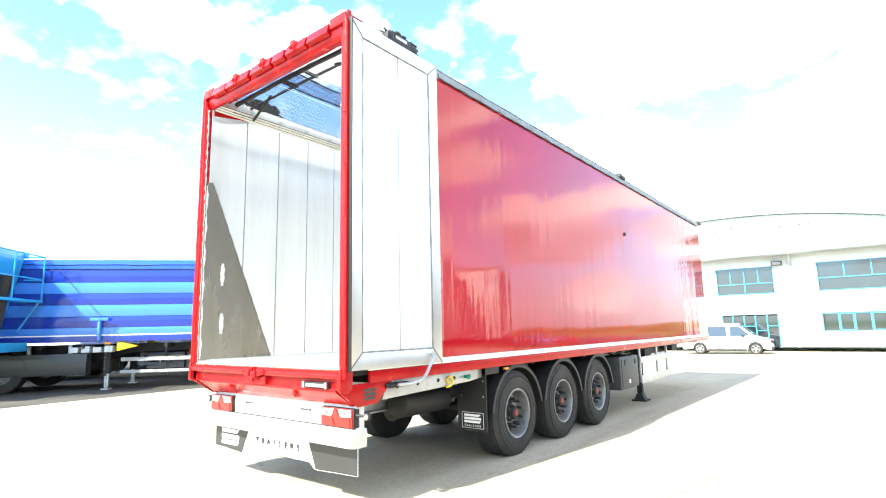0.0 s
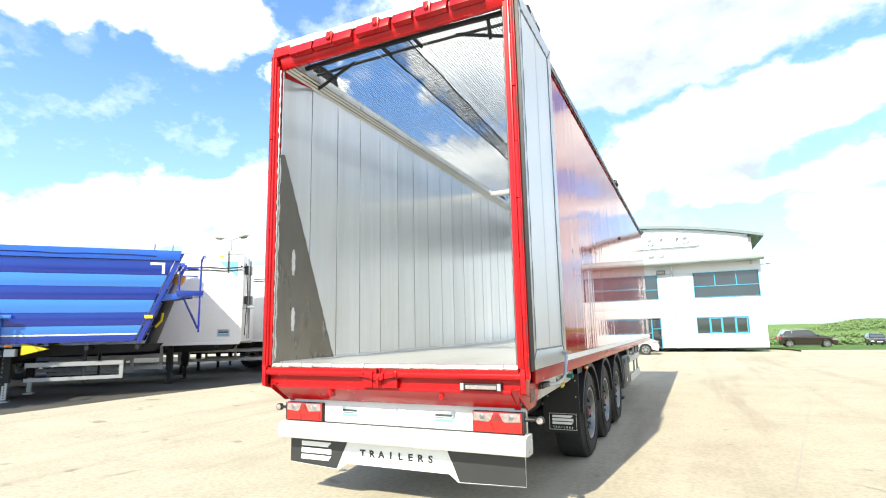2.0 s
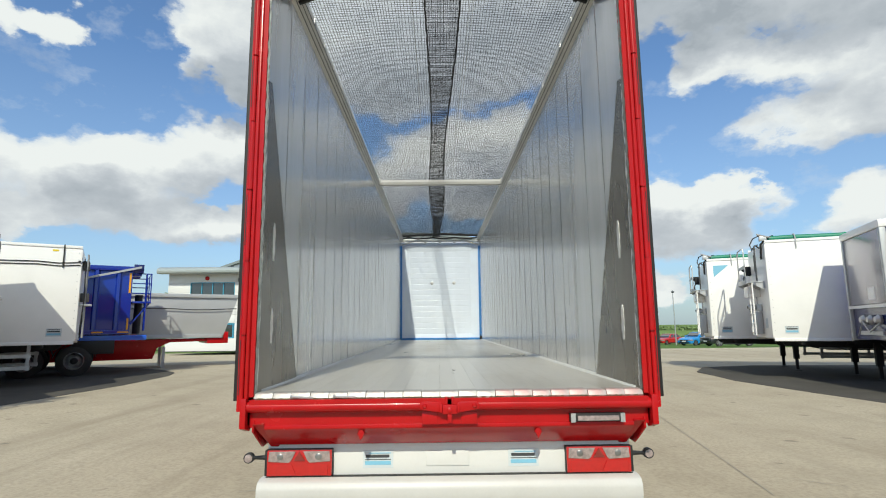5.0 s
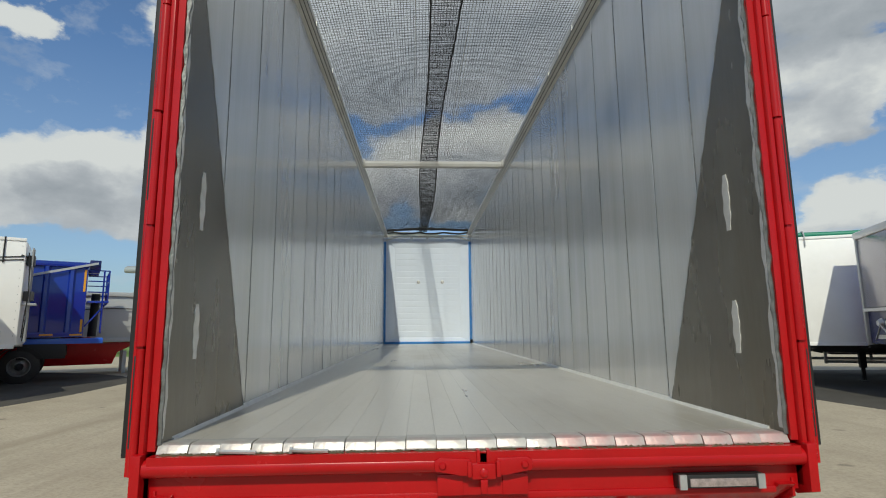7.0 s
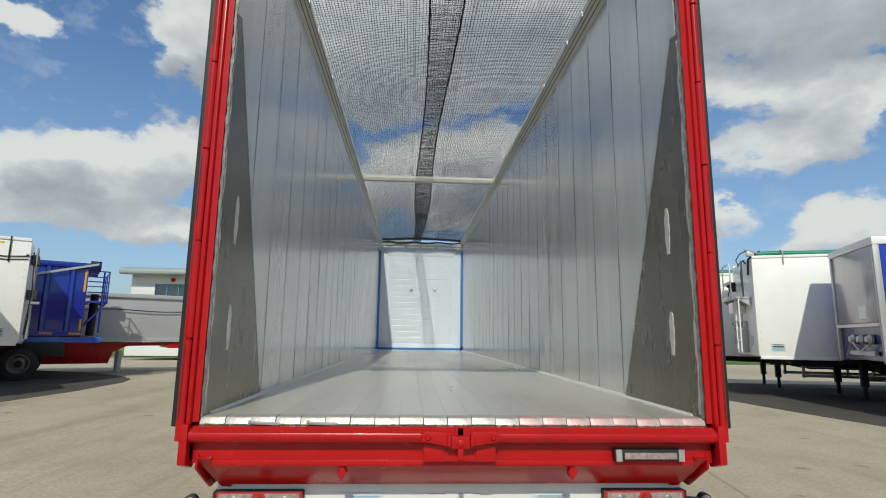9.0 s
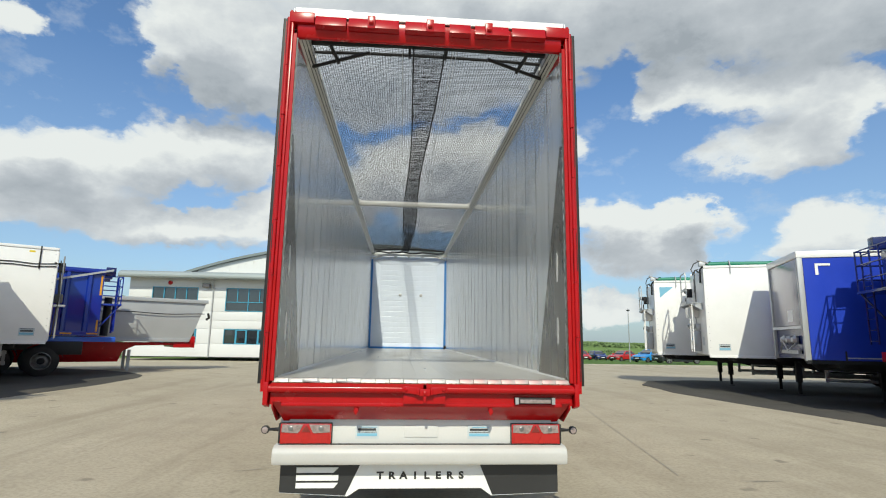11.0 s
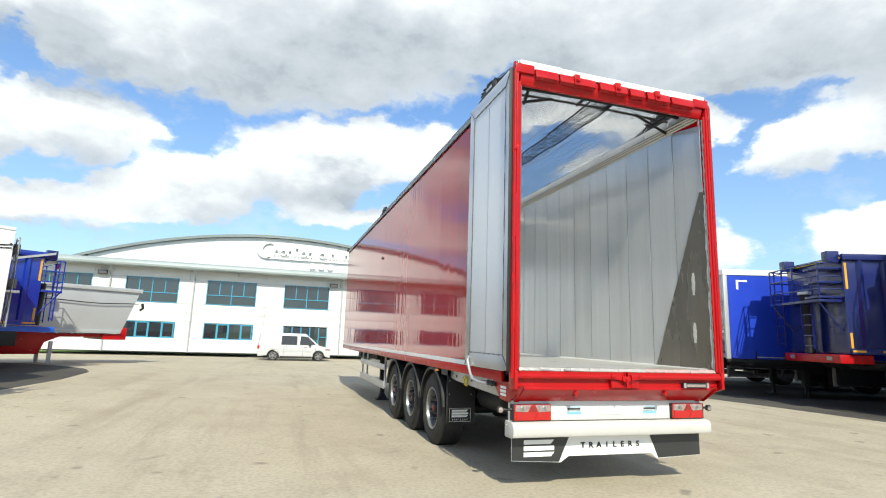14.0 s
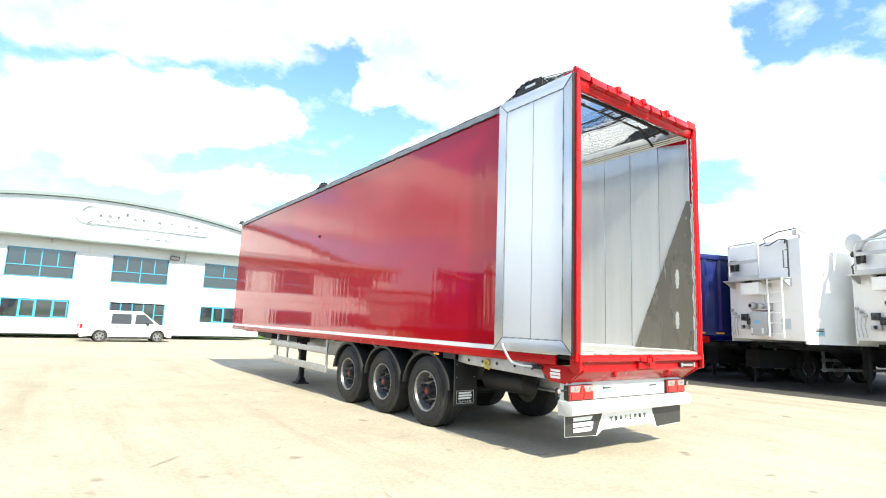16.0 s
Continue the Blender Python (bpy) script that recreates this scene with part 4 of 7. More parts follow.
def trailer_roof():
    """Net over the open roof, with a doubled strip down the middle, a folding gantry behind the header and one cross bar."""
    def sag(x, y):
        return 4.515 - 0.055 * math.cos(x * 1.28) * (0.6 + 0.4 * math.sin(y * 0.9)) + 0.002 * math.sin(x * 9 + y * 2.2)
    verts, faces = [], []

    def strand(points, r):
        base = len(verts)
        for i, p in enumerate(points):
            d = points[min(i + 1, len(points) - 1)] - points[max(i - 1, 0)]
            side = Vector((d.y, -d.x, 0)).normalized() * r
            verts.extend((p + side, p - side * 0.5 + Vector((0, 0, r)), p - side * 0.5 - Vector((0, 0, r))))
            if i:
                k = base + 3 * i
                for a, b in ((0, 1), (1, 2), (2, 0)):
                    faces.append((k + a, k + b, k - 3 + b, k - 3 + a))
    step = 0.027
    for i in range(int(2.36 / step) + 1):
        x = -1.18 + (i + 0.12 * math.sin(i * 7.7)) * step
        strand([Vector((x + 0.001 * math.sin(y * 5 + i), y, sag(x, y))) for y in np.linspace(0.25, 12.75, 34)], 0.0024)
    chance = random.Random(12)
    for j in range(int(12.45 / step) + 1):
        y = 0.28 + (j + chance.uniform(-0.14, 0.14)) * step
        strand([Vector((x, y + 0.003 * math.sin(x * 2.4 + j * 0.13), sag(x, y))) for x in np.linspace(-1.2, 1.2, 13)], 0.0018)
    mesh = bpy.data.meshes.new("roof_net")
    mesh.from_pydata([tuple(v) for v in verts], [], faces)
    mesh.materials.append(M["net"])
    net = new("roof_net", mesh)
    net.parent = trailer
    tagged(net, "fine black net stretched over the open roof", kind="stuff")
    verts.clear(), faces.clear()

    def edge(y, k):
        return (-0.14 if k < 0 else 0.12) + 0.03 * math.sin(y * 0.8 + k) - 0.008 * y
    for i in range(18):
        f = i / 17
        strand([Vector((edge(y, -1) * (1 - f) + edge(y, 1) * f, y, sag(0, y) - 0.03 + 0.012 * math.sin(y * 4 + i))) for y in np.linspace(0.30, 12.7, 48)], 0.0015)
    for j in range(740):
        y = 0.30 + j * 0.0169 + chance.uniform(-0.006, 0.006)
        strand([Vector((x, y + chance.uniform(-0.006, 0.006), sag(0, y) - 0.03)) for x in (edge(y, -1), edge(y, 1))], 0.0015)
    mesh = bpy.data.meshes.new("net_strip")
    mesh.from_pydata([tuple(v) for v in verts], [], faces)
    mesh.materials.append(M["net"])
    strip = new("net_strip", mesh)
    strip.parent = net
    tagged(strip, "doubled dark net strip down the middle", kind="stuff")
    for k in (-1, 1):
        bm = B()
        sweep(bm, [(edge(y, k) + 0.0025 * math.sin(y * 23 + k), y, sag(0, y) - 0.035 + 0.008 * math.sin(y * 7)) for y in np.linspace(0.3, 12.7, 150)], [0.009 + 0.002 * math.sin(i * 2.7) for i in range(150)], 5)
        part("net_hem", bm, "net", net, "black corded hem")
    for k, x in enumerate((-0.28, 0.22, 0.26)):
        bm = B()
        sweep(bm, [(x + 0.012 * math.sin(y + k), y, sag(x, y) - 0.012) for y in np.linspace(0.35, 12.6, 40)], 0.003, 4)
        part("guide_rope", bm, "galv", net, "thin grey guide rope")
    bm = B()
    for a, b in (((-0.45, 11.0), (-1.05, 12.6)), ((-0.30, 11.2), (-0.6, 12.65)), ((-0.2, 11.6), (-0.35, 12.65))):
        sweep(bm, [(a[0] + (b[0] - a[0]) * k / 8, a[1] + (b[1] - a[1]) * k / 8, 4.43 - 0.06 * math.sin(k / 8 * 3.1)) for k in range(9)], 0.006, 5)
    sweep(bm, [(-1.15 + 0.23 * k, 12.42 + 0.03 * math.sin(k), 4.44 + 0.05 * math.sin(k / 10 * 3.1)) for k in range(11)], 0.035, 6)
    sweep(bm, [(-1.15 + 0.23 * k, 12.62, 4.40 + 0.02 * math.sin(k * 2)) for k in range(11)], 0.025, 6)
    part("bunched_net", bm, "net", net, "black net bunched at the front")
    # gantry
    def arch(x):
        return 4.470 + 0.025 * math.cos(x * 1.2)
    gantry = part("roof_gantry", sweep(B(), [(x, 0.34, arch(x)) for x in np.linspace(-1.19, 1.19, 13)], 0.027, 8), "black", trailer, "black folding roof gantry behind the header")
    part("gantry_bar", sweep(B(), [(x, 0.54, arch(x) + 0.015) for x in np.linspace(-1.19, 1.19, 13)], 0.016, 8), "black", gantry)
    for s in (-1, 1):
        part("gantry_brace", sweep(B(), [(s * 1.19, 0.60, 4.36), (s * 0.60, 0.46, 4.47)], 0.018, 8), "black", gantry)
        part("gantry_strut", sweep(B(), [(s * 0.98, 0.34, 4.46), (s * 0.92, 0.57, 4.40)], 0.020, 6), "black", gantry)
        part("gantry_foot", box(B(), (s * 1.175, 0.30, 4.37), (s * 1.205, 0.64, 4.44)), "black", gantry)
    for x in (-0.2, 0.17):
        part("gantry_clamp", box(B(), (x - 0.014, 0.32, 4.485), (x + 0.014, 0.56, 4.515)), "black", gantry)
    bm = B()
    prism(bm, [(6.28, 4.37), (6.38, 4.37), (6.39, 4.42), (6.36, 4.47), (6.30, 4.47), (6.27, 4.42)], "x", -1.18, 1.18)
    for s in (-1, 1):
        box(bm, (s * 1.13, 6.25, 4.38), (s * 1.19, 6.41, 4.48))
    part("cross_bar", bm, "bumper", trailer, "pale cross bar under the net", bevel=0.004)
    for s in (-1, 1):
        side = part("flashing_side", prism(B(), [(0.0, 4.535), (0.0, 4.605), (0.50, 4.60), (0.56, 4.535)], "x", s * 1.262, s * 1.272), "galv", trailer, "pale grey side plate of the flashing", bevel=0.002)
        for y, z in ((0.08, 4.575), (0.22, 4.555), (0.36, 4.575), (0.47, 4.555)):
            part("side_rivet", lathe(B(), [(s * 0.0, 0.010), (s * 0.006, 0.008)], (s * 1.272, y, z), sides=6), "white", side)
    # roller carriers on the top rail
    for s in (-1, 1):
        for y, size in ((0.78, 1.0), (7.35, 0.62), (13.86, 0.55)):
            bm = B()
            m = pose(s * 1.262, y, 4.53, -3)
            box(bm, (-0.05, -0.24 * size, 0.005), (0.05, 0.22 * size, 0.055 * size + 0.005), m)
            box(bm, (-0.045, -0.17 * size, 0.05 * size), (0.045, 0.13 * size, 0.125 * size), m)
            for k in (-0.19, 0.17):
                w = m @ Vector((0.0, k * size, 0.065 * size))
                lathe(bm, [(-0.045, 0.048 * size), (0.045, 0.048 * size), (0.058, 0.025 * size)], w, sides=12)
            carrier = part("net_carrier", bm, "black", trailer, "black net carrier on the top rail", bevel=0.006)
            bm = B()
            rnd = random.Random(int(y * 10) + s)
            for k in range(int(26 * size)):
                f = k / (26 * size)
                p = m @ Vector((-0.03 + 0.05 * rnd.random(), (-0.20 + 0.46 * f) * size, (0.115 + 0.03 * math.sin(f * 3.1)) * size))
                d = Vector((rnd.uniform(-0.04, 0.02), rnd.uniform(-0.06, 0.06), rnd.uniform(-0.015, 0.03))) * size
                sweep(bm, [p - d, p + Vector((0, 0, 0.02 * size)), p + d], 0.013 * size, 5)
            for k in range(int(34 * size)):
                a, d = -0.16 + 0.3 * rnd.random(), rnd.choice((-1, 1)) * rnd.uniform(0.22, 0.62)
                sweep(bm, [m @ Vector((-0.02, a * size, 0.13 * size)), m @ Vector((-0.03, (a + 0.5 * d) * size, rnd.uniform(0.05, 0.08) * size)), m @ Vector((-0.03, (a + d) * size, 0.012))], 0.0035, 4)
            part("net_bundle", bm, "net", carrier, "bunched black net")
            if size > 0.9:
                part("carrier_label", box(B(), (s * 1.262 + s * 0.0455, y - 0.11, 4.598), (s * 1.262 + s * 0.048, y + 0.06, 4.63)), "sticker_grey", carrier, "pale label bar")


def wheel_bits(root):
    """One wheel with its tyre, rim, studs and hub, standing at x 0 with its outer face towards +x."""
    bm = B()
    lathe(bm, [(-0.19, 0.29), (-0.19, 0.36), (-0.185, 0.43), (-0.165, 0.495), (-0.14, 0.522), (0.14, 0.522), (0.165, 0.495), (0.188, 0.43), (0.19, 0.36), (0.178, 0.295), (0.15, 0.285), (-0.15, 0.285)], (0, 0, 0), sides=48, closed=True)
    tyre = part("tyre", bm, "rubber", root, "black tyre with road dust")
    bm = B()
    for x in (-0.10, -0.052, 0.0, 0.052, 0.10):
        lathe(bm, [(x - 0.018, 0.527), (x + 0.018, 0.527), (x + 0.0185, 0.515), (x - 0.0185, 0.515)], (0, 0, 0), sides=48, closed=True)
    for r in (0.335, 0.40, 0.455):
        lathe(bm, [(0.180, r - 0.006), (0.1925, r - 0.004), (0.1925, r + 0.004), (0.180, r + 0.006)], (0, 0, 0), sides=40, closed=True)
    part("tread_rib", bm, "rubber", tyre)
    bm = B()
    lathe(bm, [(-0.15, 0.284), (0.165, 0.292), (0.182, 0.302), (0.186, 0.296), (0.182, 0.282), (0.13, 0.268), (0.06, 0.262), (0.02, 0.250), (0.005, 0.215), (0.05, 0.175), (0.055, 0.13), (0.05, 0.10), (-0.02, 0.09), (-0.15, 0.2)], (0, 0, 0), sides=40, closed=True)
    rim = part("rim", bm, "rim", root, "silver steel rim")
    nut = part("wheel_nut", lathe(B(), [(0.04, 0.021), (0.150, 0.021), (0.158, 0.014)], (0, 0.168, 0), sides=8), "black", rim)
    vent = part("vent_hole", lathe(B(), [(0.0, 0.030), (0.026, 0.030)], (0, 0.226, 0), sides=10), "chassis", rim)
    vent.matrix_basis = pose(0, 0, 0, 18)
    for k in range(1, 10):
        again(nut, pose(0, 0, 0, 36 * k)), again(vent, pose(0, 0, 0, 36 * k + 18))
    bm = B()
    lathe(bm, [(0.0, 0.118), (0.07, 0.112), (0.08, 0.100), (0.09, 0.088), (0.135, 0.082), (0.152, 0.07), (0.156, 0.02)], (0, 0, 0), sides=20)
    hub = part("hub", bm, "chassis", root, "black hub")
    part("hub_cap", lathe(B(), [(0.15, 0.045), (0.163, 0.042), (0.166, 0.02)], (0, 0, 0), sides=16), "rust", hub, "rust red hub cap")
    return tyre


def running_gear(root, axles, top, outer=1.25, mud=True):
    for i, y in enumerate(axles):
        sweep_axle = B()
        sweep(sweep_axle, [(-outer + 0.3, y, 0.52), (outer - 0.3, y, 0.52)], 0.075, 10)
        for s in (-1, 1):
            box(sweep_axle, (s * 0.42, y - 0.05, 0.5), (s * 0.52, y + 0.42, 0.62))
            lathe(sweep_axle, [(0.0, 0.13), (0.24, 0.15), (0.30, 0.13)], (s * 0.47, y + 0.36, 0.62), "z", 12)
        part("axle", sweep_axle, "chassis", root, "dark axle with air springs")


def trailer_running():
    axles = (2.92, 4.23, 5.54)
    running_gear(trailer, axles, 1.1)
    for y in axles:
        for s in (-1, 1):
            w = new("wheel")
            w.parent = trailer
            w.matrix_basis = pose(s * 1.065, y, 0.527, 0, 0, 0 if s > 0 else 180) @ pose(0, 0, 0, 17 * y, 0, 0)
            wheel_bits(w)
            bm = B()
            arc = [(y + 0.615 * math.cos(a), 0.527 + 0.60 * math.sin(a)) for a in np.linspace(radians(8), radians(172), 20)]
            inn = [(y + 0.592 * math.cos(a), 0.527 + 0.577 * math.sin(a)) for a in np.linspace(radians(172), radians(8), 20)]
            prism(bm, arc + inn, "x", s * 0.86, s * 1.262)
            guard = part("mudguard", bm, "black", trailer, "black plastic mudguard")
            bm = B()
            lip = [(y + 0.625 * math.cos(a), 0.527 + 0.61 * math.sin(a)) for a in np.linspace(radians(8), radians(172), 20)]
            inl = [(y + 0.580 * math.cos(a), 0.527 + 0.565 * math.sin(a)) for a in np.linspace(radians(172), radians(8), 20)]
            prism(bm, lip + inl, "x", s * 1.262, s * 1.275)
            part("guard_lip", bm, "black", guard)
    for s in (-1, 1):
        bm = B()
        box(bm, (s * 0.84, 2.20, 0.40), (s * 1.255, 2.215, 1.13))
        box(bm, (s * 0.86, 2.20, 1.05), (s * 1.25, 2.50, 1.13))
        flap = part("mud_flap", bm, "black", trailer, "black rubber mud flap with an emblem panel")
        part("flap_badge", box(B(), (s * 0.90, 2.193, 0.43), (s * 1.22, 2.199, 0.62)), "black", flap, "dark badge with a white border")
        bm = B()
        c = s * 1.06
        for a, b in (((c - 0.155, 0.435), (c + 0.155, 0.439)), ((c - 0.155, 0.611), (c + 0.155, 0.615)), ((c - 0.155, 0.435), (c - 0.151, 0.615)), ((c + 0.151, 0.435), (c + 0.155, 0.615))):
            box(bm, (a[0], 2.1905, a[1]), (b[0], 2.1925, b[1]))
        part("badge_border", bm, "white", flap)
        brand_mark(flap, pose(c, 2.190, 0.545), 0.24, 0.10, "white")
        lettering("TRAILERS", 0.022, pose(c, 2.190, 0.462, 90), "white", flap, 0.030)
        bm = B()
        for x in (0.90, 1.22):
            for z in (0.80, 0.98):
                lathe(bm, [(2.19, 0.008), (2.20, 0.008)], (s * x, 0, z), "y", 6)
        part("flap_rivet", bm, "galv", flap)
    # long chassis beams and cross members
    for s in (-1, 1):
        bm = B()
        prism(bm, [(s * 0.44, 0.72), (s * 0.58, 0.72), (s * 0.58, 0.735), (s * 0.52, 0.74), (s * 0.52, 1.10), (s * 0.58, 1.105), (s * 0.58, 1.12), (s * 0.44, 1.12)], "y", 0.28, 12.2)
        part("chassis_beam", bm, "galv", trailer, "grey chassis beam")
        bm = B()
        prism(bm, [(0.55, 0.955), (1.95, 1.0), (2.25, 1.03), (2.25, 1.13), (0.62, 1.13)], "x", s * 1.185, s * 1.205)
        side = part("side_bracket", bm, "galv", trailer, "pale perforated side bracket", bevel=0.003)
        for y in (0.75, 1.05, 1.38, 1.66, 1.95):
            part("bracket_hole", lathe(B(), [(0.0, 0.022), (s * 0.0035, 0.022)], (s * 1.206, y, 1.06), sides=10), "chassis", side)
        bm = B()
        sweep(bm, [(s * 1.215, 1.55, 1.02), (s * 1.225, 1.50, 1.06), (s * 1.225, 1.56, 1.09), (s * 1.225, 1.62, 1.05), (s * 1.225, 1.58, 0.99), (s * 1.225, 1.50, 0.98)], 0.012, 6)
        part("tie_hook", bm, "yellow", side, "yellow tie-down hook")
        bm = B()
        box(bm, (s * 1.21, 0.60, 1.06), (s * 1.27, 0.85, 1.10))
        sweep(bm, [(s * 1.24, 0.55, 1.082), (s * 1.24, 0.72, 1.082)], 0.025, 8)
        part("handle_block", bm, "black", side)
        if s > 0:
            part("air_coupling", lathe(B(), [(1.20, 0.02), (1.245, 0.02), (1.25, 0.028), (1.27, 0.028)], (0, 1.86, 1.06), sides=10), "green", side, "green air coupling")
        sm = B()
        box(sm, (s * 1.262, 2.58, 1.085), (s * 1.29, 2.68, 1.115))
        part("marker_lamp", sm, "lens_amber", trailer, "amber side marker lamp", bevel=0.004)
        again(bpy.data.objects[trailer.children[-1].name], pose(0, 2.45, 0))
    member = part("cross_member", box(B(), (-1.2, -0.03, 1.10), (1.2, 0.03, 1.19)), "chassis", trailer, "dark floor cross member")
    member.location.y = 0.6
    for i in range(1, 22):
        again(member, pose(0, 0.6 + i * 0.57, 0))
    for x in (-0.71, 0.71):
        part("air_tank", lathe(B(), [(1.25, 0.13), (1.27, 0.16), (2.05, 0.16), (2.07, 0.13)], (x, 0, 0.80), "y", 16), "black", trailer, "black air tank")
    part("air_tank", lathe(B(), [(-0.35, 0.12), (-0.33, 0.15), (0.33, 0.15), (0.35, 0.12)], (0, 2.35, 0.78), "x", 16), "black", trailer, "black air tank")
    # side guards, tool box, landing legs
    for s in (-1, 1):
        y0 = 6.55 if s < 0 else 7.72
        bm = B()
        box(bm, (s * 1.235, y0, 0.84), (s * 1.262, 9.75, 0.96))
        box(bm, (s * 1.235, y0, 0.45), (s * 1.262, 9.75, 0.60))
        guard = part("side_guard", bm, "galv", trailer, "aluminium side guard rails", bevel=0.006)
        for y in (y0 + 0.06, 8.9, 9.62):
            part("guard_post", box(B(), (s * 1.20, y - 0.03, 0.47), (s * 1.234, y + 0.03, 1.13)), "galv", guard)
        bm = B()
        box(bm, (s * 0.70, 8.95, 0.42), (s * 0.85, 9.10, 1.12))
        sole = ground_height(0, 9.0) + 0.012
        box(bm, (s * 0.72, 8.97, sole + 0.10), (s * 0.83, 9.08, 0.45))
        box(bm, (s * 0.62, 8.86, sole), (s * 0.93, 9.19, sole + 0.035))
        prism(bm, [(s * 0.66, sole + 0.035), (s * 0.89, sole + 0.035), (s * 0.83, sole + 0.16), (s * 0.72, sole + 0.16)], "y", 8.93, 9.12)
        sweep(bm, [(s * 0.78, 9.05, 0.5), (s * 0.78, 9.55, 1.08)], 0.025, 6)
        part("landing_leg", bm, "chassis", trailer, "dark landing leg with a square foot", bevel=0.006)
        bm = B()
        box(bm, (s * 0.62, 9.0, 0.95), (s * 0.95, 11.6, 1.10))
        box(bm, (s * 1.0, 10.2, 0.98), (s * 1.2, 10.6, 1.12))
        part("front_bracket", bm, "chassis", trailer)
    bm = B()
    box(bm, (0.80, 6.62, 0.42), (1.24, 7.62, 1.02))
    tool = part("tool_box", bm, "dark_grey", trailer, "dark grey plastic tool box", bevel=0.03)
    part("tool_box_lid", box(B(), (1.24, 6.68, 0.48), (1.252, 7.56, 0.97)), "dark_grey", tool, bevel=0.005)
    part("box_sticker", box(B(), (1.2525, 7.02, 0.52), (1.254, 7.10, 0.59)), "white", tool)
    for y in (6.85, 7.40):
        part("box_latch", box(B(), (1.252, y - 0.03, 0.86), (1.262, y + 0.03, 0.95)), "black", tool)
    bm = B()
    for k in range(3):
        sweep(bm, [(0.95 - 0.2 * k, 7.8, 1.05), (1.0 - 0.2 * k, 8.2, 0.92), (0.9 - 0.2 * k, 8.8, 1.0), (0.95 - 0.2 * k, 9.3, 0.95)], 0.02, 5)
    box(bm, (0.9, 8.35, 0.9), (1.15, 8.75, 1.1))
    part("hose", bm, "black", trailer, "black air hoses under the floor")


def trailer_rear():
    bm = B()
    box(bm, (-1.2, 0.235, 0.735), (1.2, 0.33, 0.945))
    beam = part("lamp_beam", bm, "beam", trailer, "white rear lamp beam", bevel=0.008)
    part("plate_holder", box(B(), (-0.155, 0.228, 0.795), (0.13, 0.2345, 0.89)), "beam", beam, "blank number plate panel", bevel=0.003)
    part("beam_lip", box(B(), (-1.2, 0.20, 0.735), (1.2, 0.234, 0.745)), "black", beam)
    for x in (-0.472, 0.49):
        st = part("sticker", box(B(), (x - 0.10, 0.2315, 0.785), (x + 0.10, 0.2345, 0.895)), "sticker_grey", beam, "small grey and blue sticker")
        part("sticker_band", box(B(), (x - 0.085, 0.2285, 0.805), (x + 0.085, 0.231, 0.828)), "sticker", st)
        part("sticker_bar", box(B(), (x - 0.085, 0.2285, 0.836), (x + 0.085, 0.231, 0.840)), "dark_grey", st)
        part("sticker_bar", box(B(), (x - 0.08, 0.2285, 0.850), (x + 0.075, 0.231, 0.868)), "dark_grey", st)
        part("sticker_bar", box(B(), (x - 0.06, 0.2285, 0.876), (x + 0.085, 0.231, 0.881)), "sticker", st)
    for s in (-1, 1):
        a, b = s * 0.765, s * 1.195
        lamp = part("tail_lamp", box(B(), (a, 0.205, 0.745), (b, 0.26, 0.915)), "black", trailer, "rear lamp cluster", bevel=0.008)
        part("red_lens", box(B(), (a + s * 0.004, 0.190, 0.750), (b - s * 0.004, 0.2045, 0.911)), "lens_red", lamp, "red lens", bevel=0.006)
        m = s * 0.98
        for k in (-1, 1):
            bm = B()
            prism(bm, [(m + k * 0.024, 0.905), (m + k * 0.196, 0.905), (m + k * 0.202, 0.842), (m + k * 0.068, 0.834), (m + k * 0.052, 0.848)], "y", 0.184, 0.1895)
            clear = part("clear_lens", bm, "lens_clear", lamp, "clear lens with a round lamp behind", bevel=0.002)
            part("round_lamp", lathe(B(), [(0.180, 0.008), (0.182, 0.020), (0.1838, 0.022)], (m + k * 0.125, 0, 0.872), "y", 14), "rim", clear)
        part("triangle_reflector", prism(B(), [(m - 0.036, 0.848), (m + 0.036, 0.848), (m, 0.902)], "y", 0.181, 0.1895), "rust", lamp, "red triangle reflector")
        part("lens_facet", prism(B(), [(m - 0.185, 0.757), (m - 0.02, 0.757), (m - 0.05, 0.826), (m - 0.185, 0.826)], "y", 0.184, 0.1895), "lens_red", lamp)
        part("lens_facet", prism(B(), [(m + 0.02, 0.757), (m + 0.185, 0.757), (m + 0.185, 0.826), (m + 0.05, 0.826)], "y", 0.184, 0.1895), "lens_red", lamp)
        part("lamp_edge", box(B(), (b - s * 0.003, 0.196, 0.750), (b + s * 0.012, 0.262, 0.911)), "black", lamp, bevel=0.003)
        bm = B()
        sweep(bm, [(s * 1.19, 0.23, 0.86), (s * 1.27, 0.235, 0.858), (s * 1.315, 0.25, 0.855)], [0.018, 0.012, 0.012], 8)
        lathe(bm, [(0.225, 0.012), (0.23, 0.034), (0.26, 0.034), (0.265, 0.012)], (s * 1.325, 0, 0.855), "y", 14)
        arm = part("marker_arm", bm, "black", lamp, "rubber arm with a round marker lamp")
        part("marker_lens", lathe(B(), [(0.221, 0.01), (0.2245, 0.026), (0.2255, 0.026)], (s * 1.325, 0, 0.855), "y", 14), "lens_clear", arm, "clear round lens")
    bm = B()
    prism(bm, [(0.125, 0.595), (0.115, 0.625), (0.115, 0.69), (0.135, 0.725), (0.18, 0.74), (0.33, 0.74), (0.33, 0.58), (0.20, 0.58)], "x", -1.235, 1.235)
    bumper = part("bumper", bm, "bumper", trailer, "white rounded rear bumper bar", bevel=0.012)
